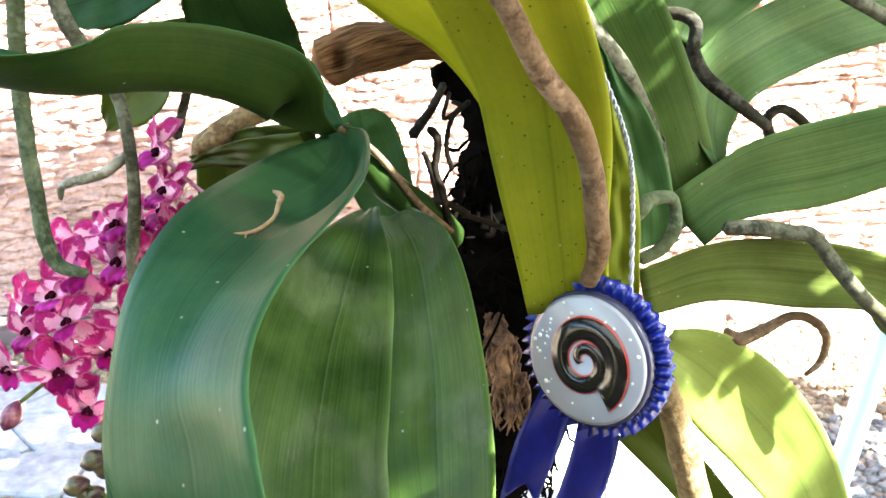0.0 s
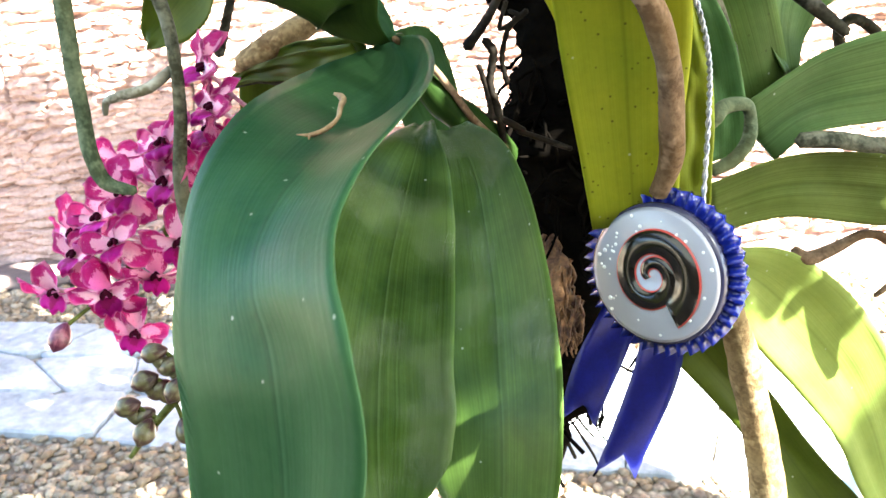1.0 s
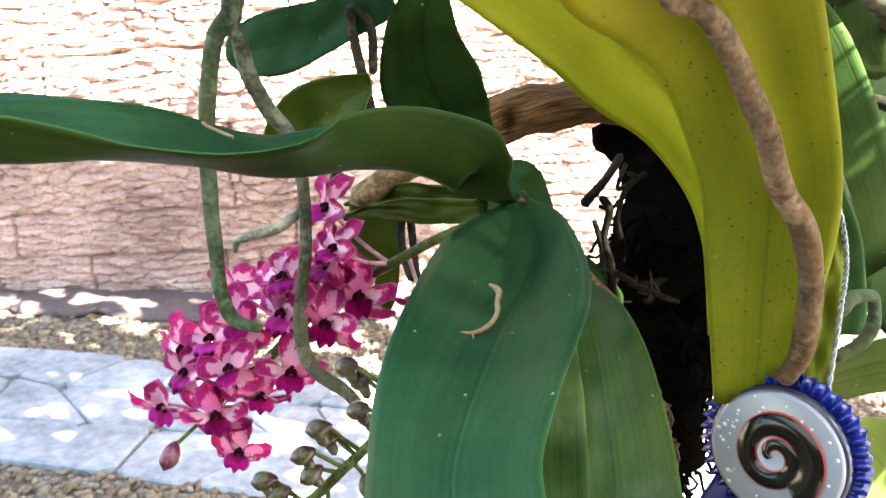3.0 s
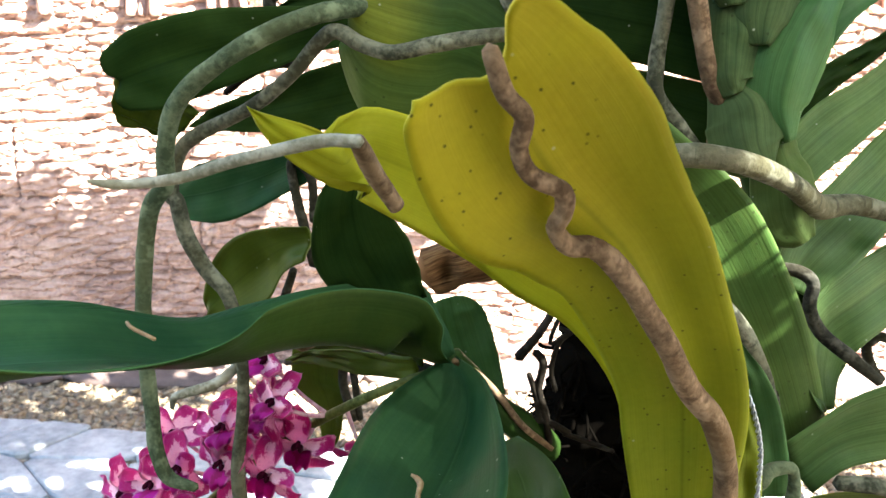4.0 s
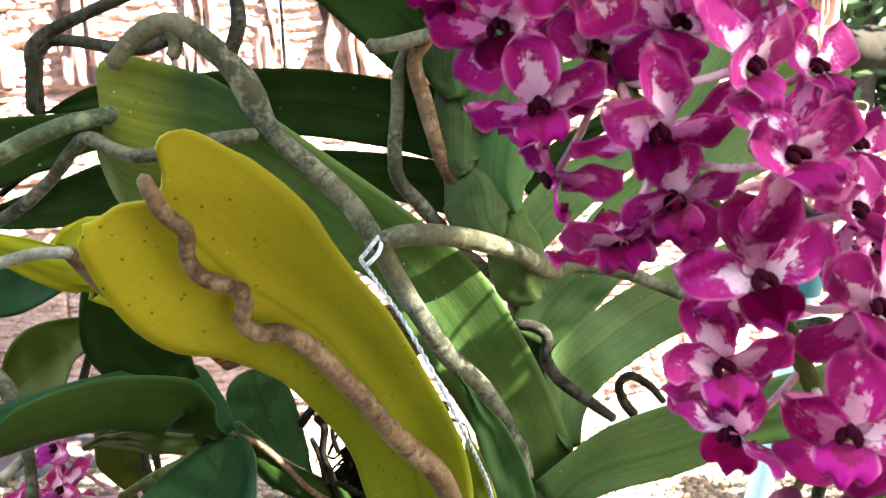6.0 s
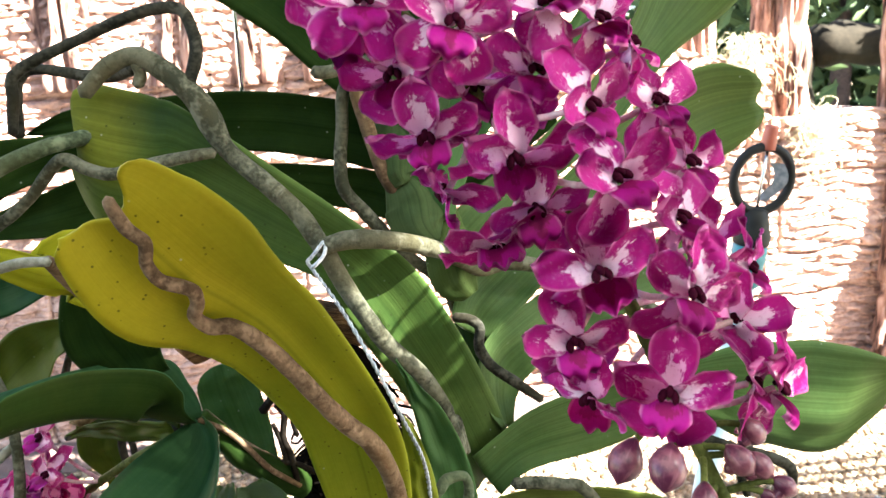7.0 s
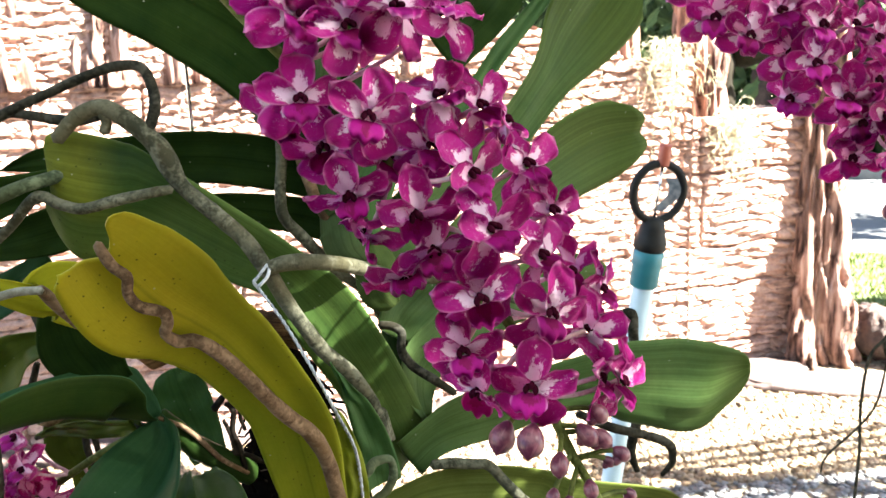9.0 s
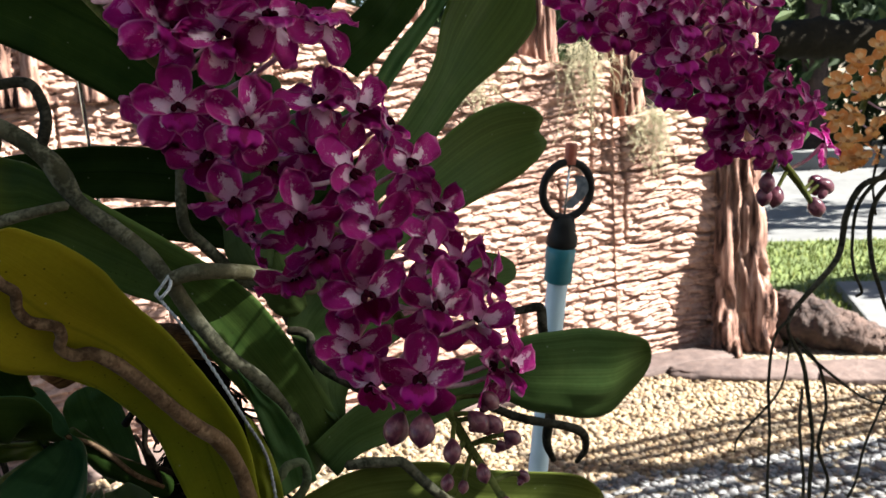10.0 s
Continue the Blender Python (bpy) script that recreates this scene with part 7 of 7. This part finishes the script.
spr("riser_pipe", [(0.0105, -1.418), (0.0112, -1.41), (0.0112, -0.08), (0.0105, -0.078)], pvc_blue, "pale blue plastic pipe")
spr("adaptor", [(0.0128, -0.083), (0.0150, -0.081), (0.0150, -0.060), (0.0160, -0.058), (0.0160, -0.045), (0.0145, -0.043), (0.0135, -0.042)], teal_plastic, "teal plastic adaptor")
spr("socket", [(0.0150, -0.043), (0.0168, -0.041), (0.0168, -0.033), (0.0145, -0.028), (0.0130, -0.020), (0.0105, -0.010), (0.0050, -0.008)], black_plastic, "black plastic socket")
spr("top_cap", [(0.0062, 0.046), (0.0066, 0.048), (0.0062, 0.066), (0.0058, 0.068)], red_plastic, "brick-red cap")
spr("spindle", [(0.0013, -0.01), (0.0013, 0.047)], steel, "", 10)
bm = bmesh.new()
ring = [(0.0275 * math.sin(a), 0, 0.0185 + 0.0300 * -math.cos(a), 0.0044) for a in (k / 24 * math.tau for k in range(25))]
tube(bm, ring, 10, 0.0, 2, 0.0, None, False)
bm.transform(Matrix.Translation(sprinkler.location).inverted() @ AXIS)
part("ring_frame", bm, black_plastic, sprinkler, "black ring frame")
bm = bmesh.new()
blade = []
for k in range(9):
    u = k / 8
    blade.append([bm.verts.new((0.004 + 0.012 * math.sin(u * 2.4) + q, 0.004 * math.cos(u * 5) - 0.3 * q, -0.002 + 0.036 * u)) for q in (-0.006, 0.006)])
for a, b in zip(blade, blade[1:]):
    bm.faces.new((a[0], a[1], b[1], b[0]))
bmesh.ops.solidify(bm, geom=list(bm.faces), thickness=0.0012)
bm.transform(Matrix.Translation(sprinkler.location).inverted() @ AXIS)
part("spinner", bm, blade_glint, sprinkler, "clear spinner blade with its glint painted pale blue")

# ---- unseen dark wall behind the visitor, added to hold back fill light ----
bm = bmesh.new()
box(bm, (9.0, 0.25, 3.2), pose(0.5, -3.6, 1.6))
tagged(finish("wall_house", bm, fence_wood, smooth=False), "unseen dark timber wall added to block light from behind", "wall", kind="structure")

# ---- unseen tree beside the wall, added so that its bough dapples the stones ----
garden_tree = thing("garden_tree", "unseen leafy tree with one long bough, added to dapple wall and paving", "tree", at=(2.4, 0.8, 0.0))
bm = bmesh.new()
tube(bm, [(0, 0, 0, 0.12), (0.03, 0.02, 1.2, 0.10), (-0.05, 0.3, 2.3, 0.085), (-0.5, 1.4, 2.6, 0.06), (-1.4, 1.74, 2.62, 0.045), (-2.5, 1.78, 2.62, 0.025), (-3.4, 1.77, 2.6, 0.01)], 16, 0.2, 8, 6.0)
part("trunk", bm, stump_bark, garden_tree)


def crown(parent, clumps, n, seed, size=1.0):
    """Loose leaves in clumps: place and spread of each clump in the tree's own space."""
    rng = np.random.default_rng(seed)
    bm = bmesh.new()
    for k in range(n):
        cx, cy, cz, sx, sy, sz = clumps[int(rng.integers(0, len(clumps)))]
        p = Vector((cx + rng.normal(0, sx), cy + rng.normal(0, sy), cz + rng.normal(0, sz)))
        m = Matrix.Translation(p) @ pose(0, 0, 0, rng.uniform(-50, 50), rng.uniform(-50, 50), rng.uniform(0, 360))
        l, w = size * rng.uniform(0.05, 0.09), size * rng.uniform(0.018, 0.03)
        bm.faces.new([bm.verts.new(m @ Vector(q)) for q in ((-l, 0, 0), (-l * 0.3, -w, 0.01), (l * 0.4, -w * 0.8, 0.01), (l, 0, -0.01), (l * 0.4, w * 0.8, 0.01), (-l * 0.3, w, 0.01))])
    part("crown", bm, hedge_leaf, parent, "green leaves", False)["kind"] = "stuff"


crown(garden_tree, [(-1.0, 1.715, 2.60, 0.22, 0.085, 0.05), (-1.5, 1.715, 2.60, 0.22, 0.085, 0.05), (-2.0, 1.725, 2.60, 0.20, 0.085, 0.05), (-2.45, 1.705, 2.60, 0.18, 0.085, 0.05), (-2.9, 1.725, 2.60, 0.2, 0.09, 0.05), (-3.3, 1.705, 2.60, 0.2, 0.09, 0.05)], 3600, 79)
crown(garden_tree, [(-0.4, 0.4, 2.95, 0.4, 0.35, 0.12), (-1.0, 0.3, 2.95, 0.4, 0.4, 0.12), (-1.6, 0.5, 2.95, 0.4, 0.4, 0.12), (-1.2, 0.9, 3.0, 0.4, 0.3, 0.12), (-1.9, 0.9, 3.0, 0.35, 0.3, 0.1), (-0.6, -0.15, 2.95, 0.4, 0.2, 0.1), (-1.3, -0.15, 2.95, 0.4, 0.2, 0.1)], 950, 77, 2.0)

# unseen tree past the end of the wall, added to shade the rail and a strip of the lawn
edge_tree = thing("edge_tree", "unseen leafy tree past the end of the wall, added to shade the lawn", "tree", at=(8.6, 3.9, 0.0))
bm = bmesh.new()
tube(bm, [(0, 0, 0, 0.16), (0.03, 0.02, 1.2, 0.13), (-0.05, 0.1, 2.4, 0.11), (-0.8, 0.9, 2.9, 0.07), (-1.9, 1.5, 3.05, 0.04), (-3.0, 1.7, 3.0, 0.015)], 16, 0.2, 8, 6.0)
tube(bm, [(-0.02, 0.06, 2.0, 0.09), (-0.4, -0.5, 2.6, 0.06), (-1.2, -1.2, 2.9, 0.03), (-1.9, -1.3, 2.9, 0.012)], 12, 0.2, 8, 8.0)
part("trunk", bm, stump_bark, edge_tree)
crown(edge_tree, [(-3.0, 1.7, 2.95, 0.4, 0.25, 0.12), (-2.2, 1.6, 3.0, 0.4, 0.25, 0.14), (-1.2, 1.5, 3.0, 0.4, 0.3, 0.14), (-0.2, 1.4, 3.0, 0.4, 0.3, 0.14), (-1.3, -1.2, 2.9, 0.45, 0.10, 0.06), (-2.0, -0.9, 2.85, 0.4, 0.08, 0.06), (-0.4, -1.7, 2.95, 0.4, 0.1, 0.06)], 3400, 78, 1.3)

# ---- slatted pergola roof over the path ----
pergola = thing("pergola", "slatted timber pergola roof on four posts over the path", "pergola", at=(3.95, 0.29, 0.0))
for k in range(15):
    bm = bmesh.new()
    box(bm, (2.5, 0.038, 0.02), pose(1.25, 0.06 + 0.077 * k + 0.012 * math.sin(k * 2.7), 2.90, 0, 0, 0.5 * math.sin(k * 1.9)))
    part("slat", bm, fence_wood, pergola, smooth=False)
for x in (0.06, 2.44):
    bm = bmesh.new()
    box(bm, (0.06, 1.3, 0.09), pose(x, 0.6, 2.842))
    part("beam", bm, fence_wood, pergola, smooth=False)
    for y in (0.1, 1.1):
        bm = bmesh.new()
        box(bm, (0.07, 0.07, 2.795), pose(x, y, 1.3975))
        part("post", bm, fence_wood, pergola, smooth=False)

# ---- unseen shade cloth, added over the plants to shape their light ----
GAPS = [(0.073, 0.336, 1.398, 0.055, 0.018), (0.145, 0.337, 1.222, 0.055, 0.06), (0.012, 0.258, 1.242, 0.02, 0.011)]
CLOTH_Z = 2.7


def shade_cloth():
    """A stretched net roof, added to dim the sun; thinner cells aim single patches through."""
    frame_ob = thing("shade_cloth", "unseen grey-green shade cloth on a pipe frame, added to dim the sun on the plants", "shade cloth", at=(-1.3, 1.1, 0.0))
    bm = bmesh.new()
    xs, ys = (-1.3, 3.3), (-3.2, 0.5)
    holes = []
    for gx, gy, gz, rx, ry in GAPS:
        k = (CLOTH_Z - gz) / SUN_TO.z
        holes.append((gx + SUN_TO.x * k, gy + SUN_TO.y * k, rx, ry))
    cuts_x = np.unique(np.round(np.concatenate([np.arange(xs[0], xs[1] + 1e-6, 0.05)] + [[hx - rx, hx + rx] for hx, hy, rx, ry in holes]), 4))
    cuts_y = np.unique(np.round(np.concatenate([np.arange(ys[0], ys[1] + 1e-6, 0.05)] + [[hy - ry, hy + ry] for hx, hy, rx, ry in holes]), 4))
    thinned = lambda x, y: any(abs(x - hx) < rx and abs(y - hy) < ry for hx, hy, rx, ry in holes)
    grid = [[bm.verts.new((x + 1.3, y - 1.1, CLOTH_Z)) for y in cuts_y] for x in cuts_x]
    for i in range(len(cuts_x) - 1):
        for j in range(len(cuts_y) - 1):
            f = bm.faces.new((grid[i][j], grid[i + 1][j], grid[i + 1][j + 1], grid[i][j + 1]))
            f.material_index = 1 if thinned((cuts_x[i] + cuts_x[i + 1]) / 2, (cuts_y[j] + cuts_y[j + 1]) / 2) else 0
    part("cloth", bm, [cloth_net, cloth_sun_gap], frame_ob, smooth=False)
    for x in (-1.3, 3.3):
        for y in (-3.2, 0.5):
            bm = bmesh.new()
            tube(bm, [(x + 1.3, y - 1.1, 0.0, 0.02), (x + 1.3, y - 1.1, 1.4, 0.02), (x + 1.3, y - 1.1, CLOTH_Z, 0.02)], 12, 0.0, 2)
            part("post", bm, steel, frame_ob)
    for y in (-3.2, 0.35):
        bm = bmesh.new()
        tube(bm, [(0, y - 1.1, CLOTH_Z + 0.022, 0.02), (2.3, y - 1.1, CLOTH_Z + 0.022, 0.02), (4.6, y - 1.1, CLOTH_Z + 0.022, 0.02)], 12, 0.0, 2)
        part("rail", bm, steel, frame_ob)


shade_cloth()


def hanger(name, p, label):
    """A wire from the roof rail down to a hanging plant."""
    bm = bmesh.new()
    tube(bm, [(*p, 0.0012), (p[0], (p[1] + 0.35) / 2, (p[2] + CLOTH_Z) / 2, 0.0012), (p[0], 0.35, CLOTH_Z + 0.01, 0.0012)], 6, 0.0, 6)
    return tagged(finish(name, bm, steel), label, "wire")


for owner in (low_orchid, tall_orchid, hanging_log, neighbour_orchid):
    for ob in owner.children:
        if not ob.name.startswith("flower") or "stal" in ob.name or "bud" in ob.name:
            ob.location = -owner.location

hanger("hanging_wire", (0.075, 0.395, 1.52), "thin steel wire holding the orchid")
hanger("hanging_wire", (-0.01, 0.41, 1.42), "thin steel wire holding the log")
hanger("hanging_wire", (0.856, 0.620, 1.616), "thin steel wire holding the neighbouring orchid")
